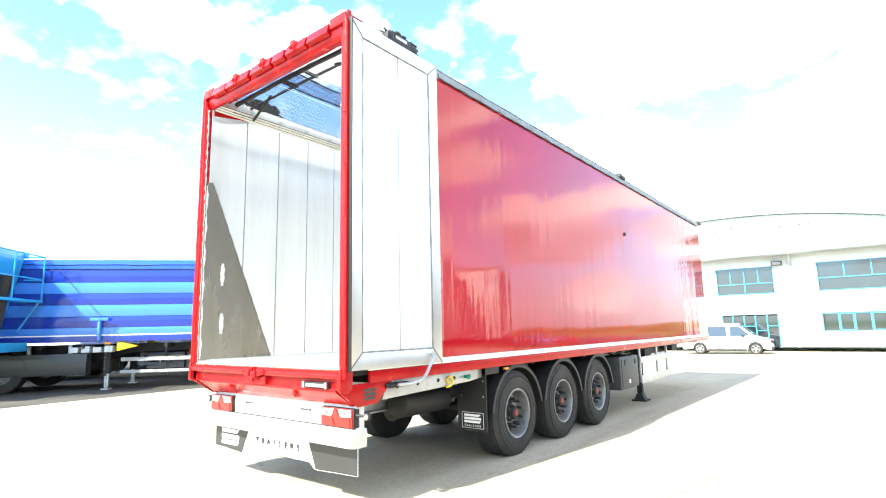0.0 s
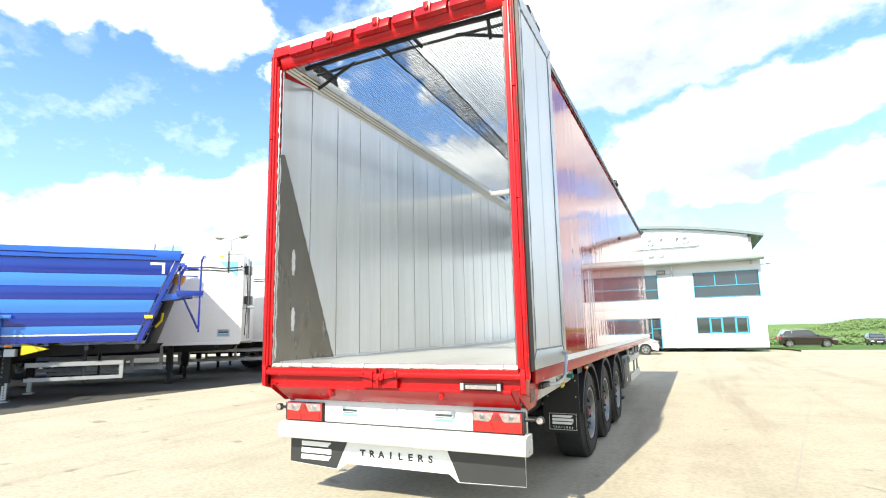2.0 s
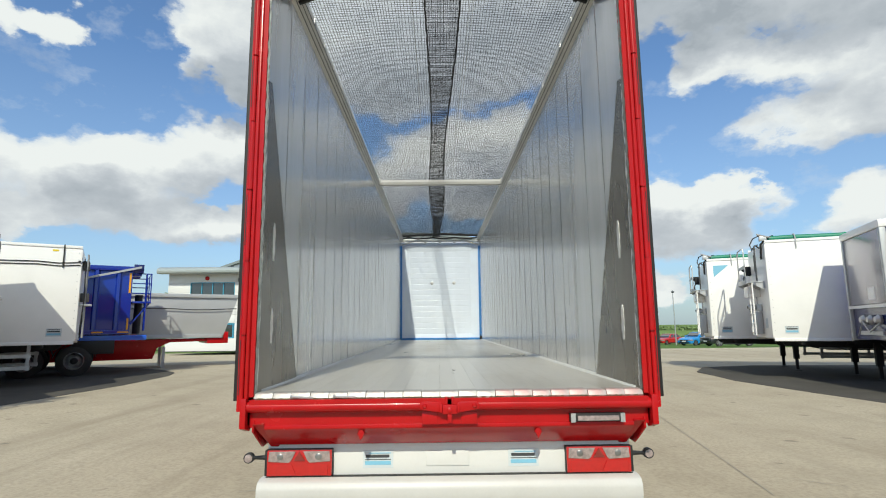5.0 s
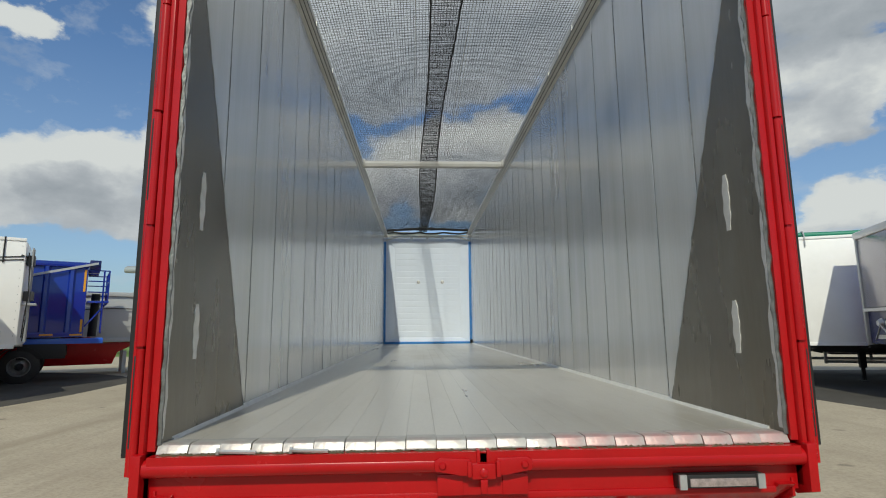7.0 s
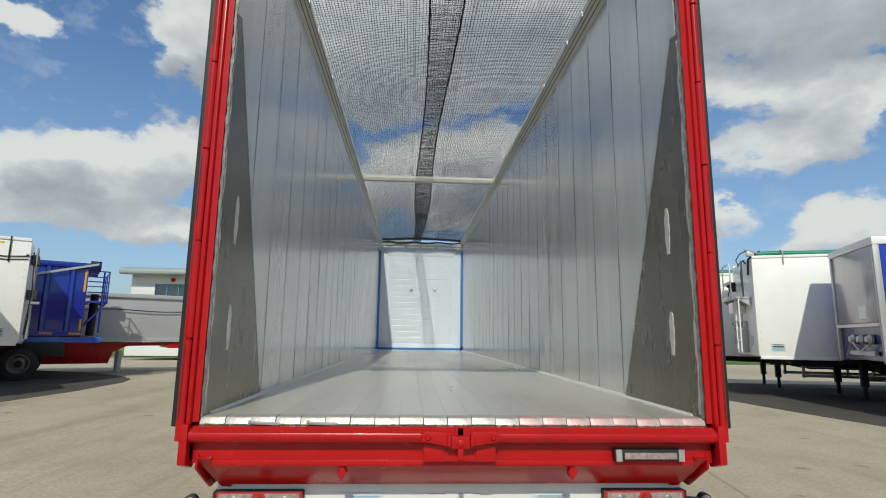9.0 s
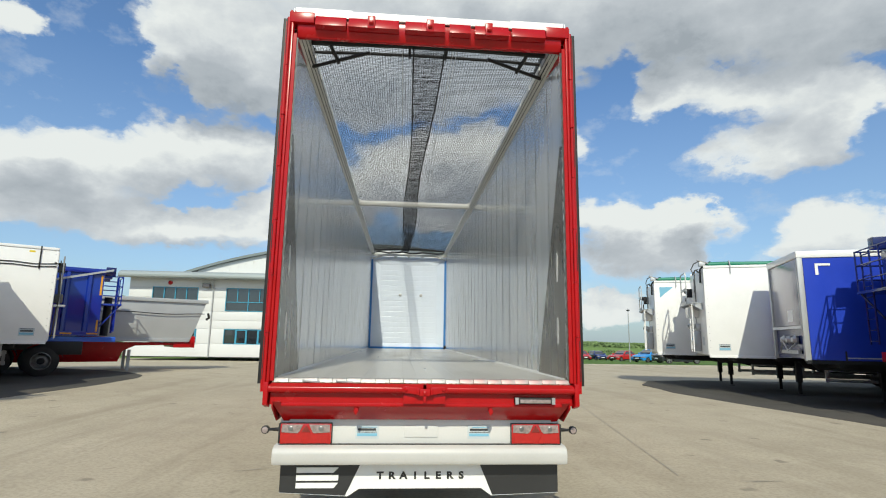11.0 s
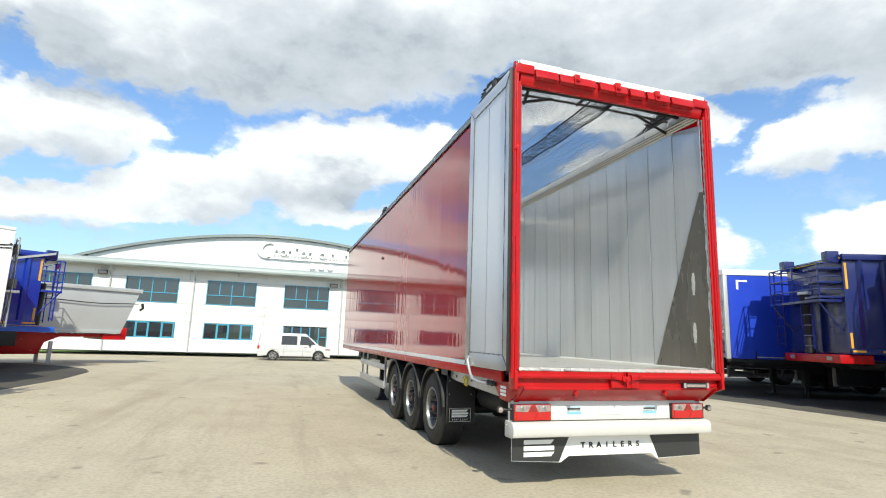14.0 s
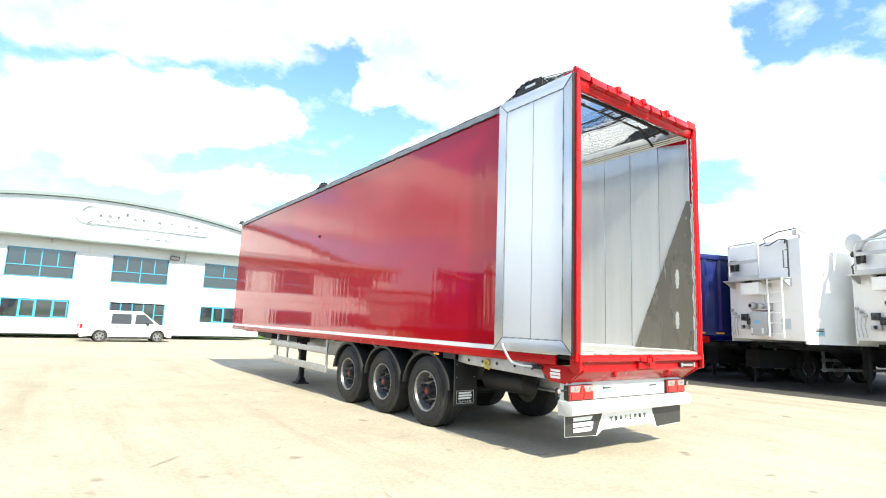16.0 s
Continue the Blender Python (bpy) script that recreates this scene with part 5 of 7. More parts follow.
    for s in (-1, 1):
        for y, z in ((0.22, 0.62), (0.28, 0.70)):
            part("bumper_bolt", lathe(B(), [(0, 0.01), (s * 0.006, 0.01)], (s * 1.235, y, z), sides=8), "galv", bumper)
        bm = B()
        box(bm, (s * 0.45, 0.335, 0.40), (s * 0.52, 0.395, 0.95))
        part("bumper_arm", bm, "chassis", bumper)
    # spray plate below the bumper: dark ends, white middle, thin white edge
    plate = part("spray_plate", prism(B(), [(-1.185, 0.575), (1.185, 0.575), (1.185, 0.335), (0.60, 0.315), (0.515, 0.375), (-0.525, 0.375), (-0.62, 0.315), (-1.185, 0.345)], "y", 0.262, 0.270), "white", trailer, "white plastic plate under the bumper")
    part("dark_panel", prism(B(), [(-1.1845, 0.572), (-0.52, 0.572), (-0.64, 0.322), (-1.1845, 0.350)], "y", 0.2575, 0.2615), "grey", plate, "dark grey end panel")
    part("dark_panel", prism(B(), [(1.1845, 0.572), (0.50, 0.572), (0.61, 0.322), (1.1845, 0.340)], "y", 0.2575, 0.2615), "grey", plate, "dark grey end panel")
    brand_mark(plate, pose(-0.875, 0.255, 0.465), 0.35, 0.165, "white")
    lettering("TRAILERS", 0.058, pose(-0.005, 0.2595, 0.478, 90) @ Matrix.Diagonal((1.15, 1, 1, 1)), "grey", plate, 0.086)


trailer_walls(), trailer_floor(), trailer_bulkhead(), trailer_frame(), trailer_doors(), trailer_roof(), trailer_running(), trailer_rear()

# ---- the parked rows ----
FAR_WHEEL = {}


def far_wheel(root, x, y, out):
    """A plain parked wheel: tyre, rim and hub, on shared meshes."""
    w = new("wheel")
    w.parent, w.matrix_basis = root, pose(x, y, 0.51, 0, 0, 0 if out > 0 else 180)
    if not FAR_WHEEL:
        FAR_WHEEL["tyre"] = part("tyre", lathe(B(), [(-0.18, 0.28), (-0.18, 0.42), (-0.14, 0.51), (0.14, 0.51), (0.18, 0.42), (0.175, 0.29), (0.12, 0.28)], (0, 0, 0), sides=28, closed=True), "rubber", w)
        FAR_WHEEL["rim"] = part("rim", lathe(B(), [(-0.1, 0.285), (0.17, 0.295), (0.175, 0.27), (0.07, 0.25), (0.02, 0.21), (0.05, 0.16), (0.05, 0.10)], (0, 0, 0), sides=24), "rim", w)
        FAR_WHEEL["hub"] = part("hub", lathe(B(), [(0.0, 0.12), (0.07, 0.11), (0.13, 0.085), (0.15, 0.03)], (0, 0, 0), sides=14), "chassis", w)
    else:
        for name in ("tyre", "rim", "hub"):
            again(FAR_WHEEL[name], Matrix(), w)


def undercarriage(root, long, deck, legs=-2.7, material="chassis", guard=(-3.4, -7.6), axles=True, axle_at=None, foot="chassis"):
    """Chassis beams, legs, side guards and three axles under a parked trailer whose nose is at y 0."""
    for s in (-1, 1):
        part("chassis_beam", prism(B(), [(-0.35, deck - 0.02), (-long + 0.3, deck - 0.02), (-long + 0.3, 0.72), (-3.8, 0.72), (-3.0, deck - 0.26), (-0.5, deck - 0.2)], "x", s * 0.44, s * 0.54), material, root)
        bm = B()
        box(bm, (s * 0.84, legs - 0.08, 0.42), (s * 1.0, legs + 0.08, deck - 0.02))
        leg = part("landing_leg", bm, "chassis", root, "landing leg")
        bm = B()
        box(bm, (s * 0.885, legs - 0.045, 0.05), (s * 0.965, legs + 0.045, 0.5))
        box(bm, (s * 0.82, legs - 0.10, 0.0), (s * 1.03, legs + 0.10, 0.03))
        shoe = part("foot", bm, foot, leg)
        if foot == "galv":
            hole = part("hole", lathe(B(), [(0.0, 0.014), (s * 0.003, 0.014)], (s * 0.966, legs, 0), sides=8), "chassis", shoe)
            hole.location.z = 0.10
            for k in range(1, 6):
                again(hole, pose(0, 0, 0.10 + 0.055 * k))
            bolt = part("bolt", lathe(B(), [(0.0, 0.012), (s * 0.008, 0.010)], (s * 1.0, legs - 0.055, 0), sides=6), "galv", leg)
            bolt.location.z = 0.56
            for k in range(1, 6):
                again(bolt, pose(0, 0, 0.56 + 0.10 * k))
        if guard:
            bm = B()
            box(bm, (s * 1.02, guard[1], 0.78), (s * 1.045, guard[0], 0.88))
            box(bm, (s * 1.02, guard[1], 0.46), (s * 1.045, guard[0], 0.56))
            rail = part("side_guard", bm, "galv", root, "grey side guard rails")
            for y in (guard[0] - 0.06, (guard[0] + guard[1]) / 2, guard[1] + 0.06):
                part("guard_post", box(B(), (s * 0.98, y - 0.04, 0.44), (s * 1.035, y + 0.04, deck - 0.02)), "silver", rail)
        if axles:
            for k in range(3):
                y = (-long + 2.2 if axle_at is None else axle_at) + k * 1.32
                far_wheel(root, s * 1.06, y, s)
                arc = [(y + 0.62 * math.cos(a), 0.51 + 0.6 * math.sin(a)) for a in np.linspace(0.2, 2.94, 12)]
                inn = [(y + 0.60 * math.cos(a), 0.51 + 0.58 * math.sin(a)) for a in np.linspace(2.94, 0.2, 12)]
                part("mudguard", prism(B(), arc + inn, "x", s * 0.86, s * 1.25), "black", root)
    member = part("cross_member", box(B(), (-1.2, -0.04, deck - 0.12), (1.2, 0.04, deck - 0.02)), material, root)
    member.location.y = -0.8
    for k in range(1, 9):
        again(member, pose(0, -0.8 - k * (long - 1.4) / 9, 0))
    # added dark slab that stands in for the shade under the axles
    part("under_shadow_plate", box(B(), (-0.9, -long + 0.6, 0.62), (0.9, -long + 5.6, 0.72)), "chassis", root, "dark plate added to deepen the shade under the axles")


def steps(root, x, y, z0, z1, material, wide=0.42, lean=0.0):
    bm = B()
    for s in (-1, 1):
        sweep(bm, [(x + s * wide / 2, y, z0), (x + s * wide / 2, y + lean, z1)], 0.022, 6)
    n = int((z1 - z0) / 0.28)
    for k in range(n + 1):
        f = (k + 0.3) / (n + 0.6)
        sweep(bm, [(x - wide / 2, y + lean * f, z0 + (z1 - z0) * f), (x + wide / 2, y + lean * f, z0 + (z1 - z0) * f)], 0.016, 6)
    return part("ladder", bm, material, root, "narrow access ladder")


def platform(root, z, material, x0=-1.0, x1=1.0, deep=0.5, high=1.0, rails=2, braces=True):
    deck = part("platform", box(B(), (x0, 0.02, z), (x1, deep, z + 0.07)), material, root, "access platform with hand rails", bevel=0.01)
    bm = B()
    for x in (x0 + 0.02, (x0 + x1) / 2, x1 - 0.02):
        sweep(bm, [(x, deep - 0.03, z), (x, deep - 0.03, z + high)], 0.02, 6)
    for k in range(rails):
        h = z + high * (k + 1) / rails
        sweep(bm, [(x0 + 0.02, 0.02, h), (x0 + 0.02, deep - 0.03, h), (x1 - 0.02, deep - 0.03, h), (x1 - 0.02, 0.02, h)], 0.02, 6)
    part("hand_rail", bm, material, deck)
    if braces:
        for x in (x0 + 0.1, x1 - 0.1):
            part("brace", sweep(B(), [(x, deep - 0.05, z), (x, 0.02, z - 0.75)], 0.025, 6), material, deck)
    return deck


def stickers(root, s, y, z, w=0.36, h=0.22):
    base = part("sticker", box(B(), (s * 1.2715, y - w / 2, z), (s * 1.275, y + w / 2, z + h)), "sticker_grey", root, "small grey and blue sticker")
    part("sticker_band", box(B(), (s * 1.2755, y - w * 0.44, z + h * 0.14), (s * 1.277, y + w * 0.44, z + h * 0.40)), "sticker", base)
    for low, high in ((0.84, 0.92), (0.52, 0.72)):
        part("sticker_bar", box(B(), (s * 1.2755, y - w * 0.40, z + h * low), (s * 1.277, y + w * 0.40, z + h * high)), "dark_grey", base)


def white_box_trailer(m, label, deck, top, s, roll=None, emblem=False, rope=True, long=13.4, gear="full", group="", legs=-2.7, guard=(-3.4, -7.6)):
    """A white smooth-sided trailer; s is the side that shows (+1 or -1 in its own x)."""
    root = thing("box_trailer", m, label, "trailer", group)
    body = part("body", box(B(), (-1.27, -long, deck), (1.27, 0.0, top)), "white", root, "smooth white box body", bevel=0.07)
    for k in (-1, 1):
        part("top_rail", box(B(), (k * 1.2, -long, top - 0.02), (k * 1.285, -0.02, top + 0.06)), "white", body, "white top rail", bevel=0.01)
        part("lower_rail", box(B(), (k * 1.22, -long, deck - 0.07), (k * 1.28, -0.05, deck + 0.02)), "white", body, bevel=0.008)
        rivet = part("rivet", lathe(B(), [(0.0, 0.012), (k * 0.006, 0.012)], (k * 1.27, -0.09, 0), sides=6), "silver", body)
        rivet.location.z = deck + 0.25
        for i in range(1, 12):
            again(rivet, pose(0, 0, deck + 0.25 + i * (top - deck - 0.4) / 11))
    undercarriage(root, long, deck - 0.05, legs=legs, guard=guard)
    stickers(root, s, -0.52, deck + 0.16)
    if emblem:
        part("emblem", prism(B(), [(-0.22, top - 0.20), (-0.74, top - 0.20), (-0.22, top - 0.64)] if s < 0 else [(-0.17, top - 0.26), (-0.72, top - 0.26), (-0.17, top - 0.74)], "x", s * 1.2715, s * 1.275), "sticker", body, "plain pale blue triangle")
    if rope:
        for z in (top - 0.42, top - 0.50):
            bm = B()
            sweep(bm, [(s * 1.285, -0.04 - i * 0.5, z - 0.05 * math.sin(i * 1.3) ** 2) for i in range(25)], 0.014, 5)
            part("rope", bm, "black", body, "black rope along the side")
        bm = B()
        sweep(bm, [(s * 1.29, -0.45, top + 0.07), (s * 1.30, -0.45, top - 0.6)], 0.018, 5)
        sweep(bm, [(s * 1.29, -0.08, top - 0.40), (s * 1.1, 0.05, top - 0.42), (0.9 * s, 0.06, top - 0.40)], 0.03, 5)
        part("strap", bm, "black", body)
    if roll:
        bm = B()
        sweep(bm, [(s * 1.10, -0.15 - i * 0.6, top + 0.12 + 0.012 * math.sin(i * 1.7)) for i in range(21)], 0.085, 10)
        part("rolled_cover", bm, roll, root, "rolled tarpaulin along the roof edge")
        for y in (-0.85, -2.6, -4.6):
            bm = B()
            sweep(bm, [(s * 1.29, y, top - 0.22), (s * 1.30, y, top + 0.05), (s * 1.2, y, top + 0.22), (s * 1.05, y, top + 0.23)], 0.02, 6)
            part("roll_stop", bm, "silver", root)
        bm = B()
        sweep(bm, [(s * 1.0, 0.05, top - 0.5), (s * 1.15, 0.06, top - 0.05), (s * 1.15, -0.12, top + 0.14), (s * 1.10, -0.3, top + 0.2)], 0.035, 6)
        part("roll_crank", bm, "black", root)
    front_gear(root, body, deck, top, s, gear)
    return root


def front_gear(root, body, deck, top, s, gear):
    """Platform, ladder, valve boxes and hoses on the nose of a box trailer."""
    if gear == "none":
        steps(root, s * 0.92, 0.13, deck + 0.10, top - 0.16, "band", 0.36)
        for z0, z1, deep in ((top - 0.62, top - 0.36, 0.18), (top - 1.55, top - 1.30, 0.22)):
            part("motor_box", box(B(), (s * 0.72, 0.01, z0), (s * 1.10, deep, z1)), "dark_grey", root, "dark cover motor box", bevel=0.02)
        part("step_bracket", box(B(), (s * 0.70, 0.01, deck + 1.02), (s * 1.14, 0.30, deck + 1.08)), "galv", root, bevel=0.006)
        bm = B()
        sweep(bm, [(s * 1.16, 0.05, top - 0.3), (s * 1.19, 0.10, top - 0.9), (s * 1.13, 0.12, deck + 1.3), (s * 1.17, 0.08, deck + 0.7), (s * 1.10, 0.06, deck + 0.2)], 0.014, 6)
        sweep(bm, [(s * 0.62, 0.05, top - 0.4), (s * 0.60, 0.09, top - 1.2), (s * 0.66, 0.08, deck + 0.6), (s * 0.60, 0.05, deck + 0.1)], 0.014, 6)
        part("hose", bm, "black", root, "black hoses down the nose")
        part("yellow_label", box(B(), (s * 1.2715, -0.72, top - 0.13), (s * 1.275, -0.58, top - 0.08)), "yellow", body, "small yellow label")
        return
    z = deck + 1.74
    stage = part("platform", box(B(), (-0.97, 0.02, z), (1.08, 0.42, z + 0.035)), "silver", root, "grey access platform", bevel=0.006)
    part("kick_plate", box(B(), (-0.24, 0.405, z + 0.02), (0.86, 0.425, z + 0.14)), "silver", stage, bevel=0.004)
    for x in (-0.93, -0.28, 0.45, 1.03):
        part("bracket", prism(B(), [(0.01, z - 0.20), (0.08, z - 0.20), (0.40, z - 0.002), (0.01, z - 0.002)], "x", x - 0.02, x + 0.02), "silver", stage)
    arch = [(0.84, z + 0.02), (0.84, top - 0.16), (0.80, top - 0.07), (0.72, top - 0.04), (-0.12, top - 0.04), (-0.20, top - 0.07), (-0.24, top - 0.16), (-0.24, z + 0.02)]
    part("hand_rail", sweep(B(), [(x, 0.40, h) for x, h in arch], 0.022, 8), "silver", stage, "rounded tube rail")
    part("knee_rail", box(B(), (-0.24, 0.385, z + 0.52), (0.84, 0.415, z + 0.62)), "silver", stage, bevel=0.006)
    part("side_rail", sweep(B(), [(-0.83, 0.05, top - 0.12), (-0.95, 0.16, top - 0.05), (-1.05, 0.22, top - 0.10), (-1.08, 0.24, top - 0.3), (-1.08, 0.24, z + 0.04)], 0.024, 8), "dark_grey", stage, "dark bent tube rail")
    part("side_rail", sweep(B(), [(-1.06, 0.24, top - 0.36), (-0.93, 0.24, top - 0.36), (-0.93, 0.24, top - 0.86), (-1.06, 0.24, top - 0.86)], 0.015, 6), "dark_grey", stage)
    part("side_rail", sweep(B(), [(1.03, 0.22, z + 0.04), (1.06, 0.22, z + 0.28), (0.98, 0.22, z + 0.34), (0.86, 0.22, z + 0.34)], 0.024, 8), "dark_grey", stage)
    steps(root, -0.71, 0.36, deck + 0.10, z, "white", 0.46)
    bm = B()
    box(bm, (0.90, 0.02, z + 0.55), (1.15, 0.12, z + 0.65))
    box(bm, (0.82, 0.02, z + 0.36), (0.98, 0.22, z + 0.68))
    lathe(bm, [(0.12, 0.09), (0.26, 0.09), (0.28, 0.05)], (0.98, 0, z + 0.60), "y", 12)
    part("sheet_motor", bm, "chassis", root, "dark cover motor on the nose", bevel=0.01)
    bm = B()
    sweep(bm, [(-0.05, 0.10, top - 0.10), (-0.30, 0.16, top - 0.06), (-0.28, 0.20, top + 0.06), (-0.75, 0.18, top + 0.20), (-1.2, 0.06, top + 0.24)], 0.018, 6)
    sweep(bm, [(-0.28, 0.16, top - 0.14), (-0.45, 0.20, top - 0.16), (-0.70, 0.14, top - 0.02), (-0.85, 0.08, top - 0.02)], 0.018, 6)
    part("roof_cable", bm, "dark_grey", root, "dark cable looped to the roof corner")
    bm = B()
    box(bm, (-1.25, -0.10, top + 0.05), (-1.12, 0.10, top + 0.20))
    sweep(bm, [(-1.24, -0.2, top + 0.14), (-1.22, 0.16, top + 0.26)], 0.03, 6)
    part("roof_clamp", bm, "galv", root, "grey clamp at the roof corner", bevel=0.01)
    valve = part("valve_box", box(B(), (-0.17, 0.01, deck + 1.32), (0.50, 0.34, deck + 1.68)), "white", root, "white valve box", bevel=0.02)
    part("valve_lid", box(B(), (-0.16, 0.342, deck + 1.34), (0.49, 0.352, deck + 1.66)), "white", valve, bevel=0.006)
    part("valve_plug", box(B(), (0.28, 0.10, deck + 1.68), (0.46, 0.24, deck + 1.74)), "black", valve)
    bm = B()
    box(bm, (-0.31, 0.01, deck + 0.86), (0.32, 0.14, deck + 1.08))
    lathe(bm, [(0.14, 0.10), (0.30, 0.10), (0.33, 0.06)], (0.18, 0, deck + 1.0), "y", 14)
    lathe(bm, [(0.14, 0.07), (0.24, 0.07)], (-0.10, 0, deck + 0.98), "y", 12)
    sweep(bm, [(-0.15, 0.10, deck + 1.05), (-0.15, 0.12, deck + 1.33)], 0.02, 6)
    motor = part("motor", bm, "galv", root, "grey hydraulic motor on a bracket", bevel=0.008)
    part("motor_cap", lathe(B(), [(0.331, 0.05), (0.345, 0.045), (0.35, 0.01)], (0.18, 0, deck + 1.0), "y", 12), "chassis", motor)
    cab = part("control_cabinet", box(B(), (-0.27, 0.01, deck + 0.12), (0.28, 0.24, deck + 0.82)), "silver", root, "grey control cabinet", bevel=0.02)
    part("cabinet_mark", prism(B(), [(0.16, deck + 0.46), (-0.02, deck + 0.46), (-0.08, deck + 0.52), (-0.02, deck + 0.58), (0.16, deck + 0.56)], "y", 0.242, 0.246), "sticker", cab, "plain blue mark")
    for x in (-0.15, 0.22):
        part("cabinet_latch", box(B(), (x - 0.03, 0.242, deck + 0.18), (x + 0.03, 0.256, deck + 0.34)), "white", cab)
    for x, h, w, mat in ((0.66, 0.56, 0.20, "dark_grey"), (0.42, 0.44, 0.25, "black"), (0.65, 0.30, 0.26, "silver")):
        junction = part("junction_box", box(B(), (x - w / 2, 0.01, deck + h), (x + w / 2, 0.10, deck + h + (0.20 if mat != "silver" else 0.13))), mat, root, bevel=0.01)
        part("socket", lathe(B(), [(0.10, 0.05), (0.12, 0.05), (0.125, 0.03)], (x, 0, deck + h + 0.075), "y", 10), "black" if mat != "black" else "dark_grey", junction)
    bm = B()
    for k, x in enumerate((1.13, 1.02, 0.92)):
        sweep(bm, [(x, 0.05, deck + 0.86 - 0.1 * k), (x - 0.03, 0.10, deck + 0.75 - 0.1 * k), (x, 0.10, deck + 0.42), (x - 0.02, 0.06, deck + 0.10)], 0.014, 6)
        lathe(bm, [(0.03, 0.045), (0.09, 0.045), (0.12, 0.02)], (x, 0, deck + 0.88 - 0.1 * k), "y", 10)
    part("air_coupling", bm, "galv", root, "air couplings with coiled lines")
    part("notice", box(B(), (-0.86, 0.002, deck + 0.32), (-0.56, 0.006, deck + 0.62)), "sticker_grey", root, "pale notice behind the ladder")


def striped_tipper(m):
    root = thing("tipper_trailer", m, "blue horizontally striped aluminium tipping trailer parked on its legs", "trailer", "parked trailers on tarmac")
    long, z0, z1 = 10.6, 1.28, 3.50
    lean = lambda z: -0.86 * (z1 - z) / (z1 - z0)
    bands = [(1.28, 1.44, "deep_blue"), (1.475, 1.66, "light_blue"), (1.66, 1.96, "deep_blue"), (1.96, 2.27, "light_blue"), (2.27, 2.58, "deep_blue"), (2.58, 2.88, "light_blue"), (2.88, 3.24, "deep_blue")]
    shell = part("body", prism(B(), [(lean(1.3) - 0.03, 1.30), (-0.04, 3.40), (-long, 3.40), (-long + 0.5, 1.30)], "x", -1.225, 1.225), "deep_blue", root, "blue tipping body")
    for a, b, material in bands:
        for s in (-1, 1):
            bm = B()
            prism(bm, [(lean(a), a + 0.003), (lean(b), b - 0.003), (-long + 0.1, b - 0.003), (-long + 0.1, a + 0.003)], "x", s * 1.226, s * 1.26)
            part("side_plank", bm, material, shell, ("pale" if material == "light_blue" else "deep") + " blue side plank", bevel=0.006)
    for s in (-1, 1):
        part("white_line", box(B(), (s * 1.226, lean(1.45) - 0.02, 1.441), (s * 1.263, -long + 0.1, 1.473)), "white", shell, "white line along the body")
        part("top_rail", prism(B(), [(0.06, z1), (0.02, 3.245), (-long, 3.245), (-long, z1)], "x", s * 1.16, s * 1.30), "top_blue", shell, "bright blue top rail", bevel=0.02)
        bm = B()
        sweep(bm, [(s * 1.305, -0.5 - i * 0.5, 3.36 - 0.02 * (i % 4 == 0)) for i in range(20)], 0.012, 5)
        part("rail_rope", bm, "navy", shell)
        part("corner_mark", prism(B(), [(-0.30, 3.19), (-0.62, 3.19), (-0.62, 3.13), (-0.36, 3.13), (-0.36, 2.92), (-0.30, 2.92)], "x", s * 1.2615, s * 1.265), "white", shell, "white reflective corner mark")
        part("yellow_mark", box(B(), (s * 1.2615, -0.68, 1.82), (s * 1.266, -0.50, 1.90)), "yellow", shell, "yellow label")
        bm = B()
        for y in (-0.15, -0.55):
            sweep(bm, [(s * 1.2, y, z1), (s * 1.2, y, z1 + 0.15)], 0.012, 5)
        part("rail_pin", bm, "navy", shell)
        for y in (-3.45, -6.3):
            bm = B()
            prism(bm, [(s * 1.265, 1.25), (s * 1.40, 1.30), (s * 1.43, 1.75), (s * 1.38, 1.92), (s * 1.265, 1.92)], "y", y - 0.03, y + 0.03)
            prism(bm, [(s * 1.38, 1.84), (s * 1.43, 1.84), (s * 1.43, 1.92), (s * 1.38, 1.92)], "y", y - 0.22, y + 0.22)
            part("side_step", bm, "light_blue", root, "blue folding side step", bevel=0.01)
    deck = part("platform", box(B(), (0.30, 0.0, 2.38), (1.18, 0.58, 2.44)), "top_blue", root, "blue access platform with a tube rail", bevel=0.006)
    part("kick_plate", box(B(), (1.14, -0.02, 2.40), (1.20, 0.60, 2.51)), "deep_blue", deck, bevel=0.006)
    for x, colour in ((1.08, "top_blue"), (0.34, "navy")):
        part("platform_arm", prism(B(), [(-0.60, 2.36), (-0.56, 2.42), (0.34, 2.42), (0.34, 2.36), (-0.50, 2.22)], "x", x, x + 0.06), colour, deck, "tapered platform arm", bevel=0.006)
    part("hand_rail", sweep(B(), [(1.16, 0.04, 2.44), (1.16, 0.04, 2.96), (1.16, 0.08, 3.04), (1.16, 0.17, 3.07), (1.16, 0.46, 3.06)], 0.024, 8), "deep_blue", deck)
    part("hand_rail", sweep(B(), [(1.16, -0.30, 2.90), (1.16, 0.04, 2.88), (1.16, 0.46, 2.88)], 0.018, 6), "deep_blue", deck)
    steps(root, 0.98, 0.52, 1.46, 2.46, "deep_blue", 0.34)
    for x in (0.81, 1.15):
        part("ladder_post", sweep(B(), [(x, 0.52, 2.40), (x, 0.52, 3.30), (x, 0.55, 3.40), (x, 0.62, 3.41)], 0.022, 8), "deep_blue", deck, "hooked ladder post")
        part("ladder_brace", sweep(B(), [(x, 0.14, 2.34), (x, 0.50, 1.56)], 0.026, 6), "navy", root)
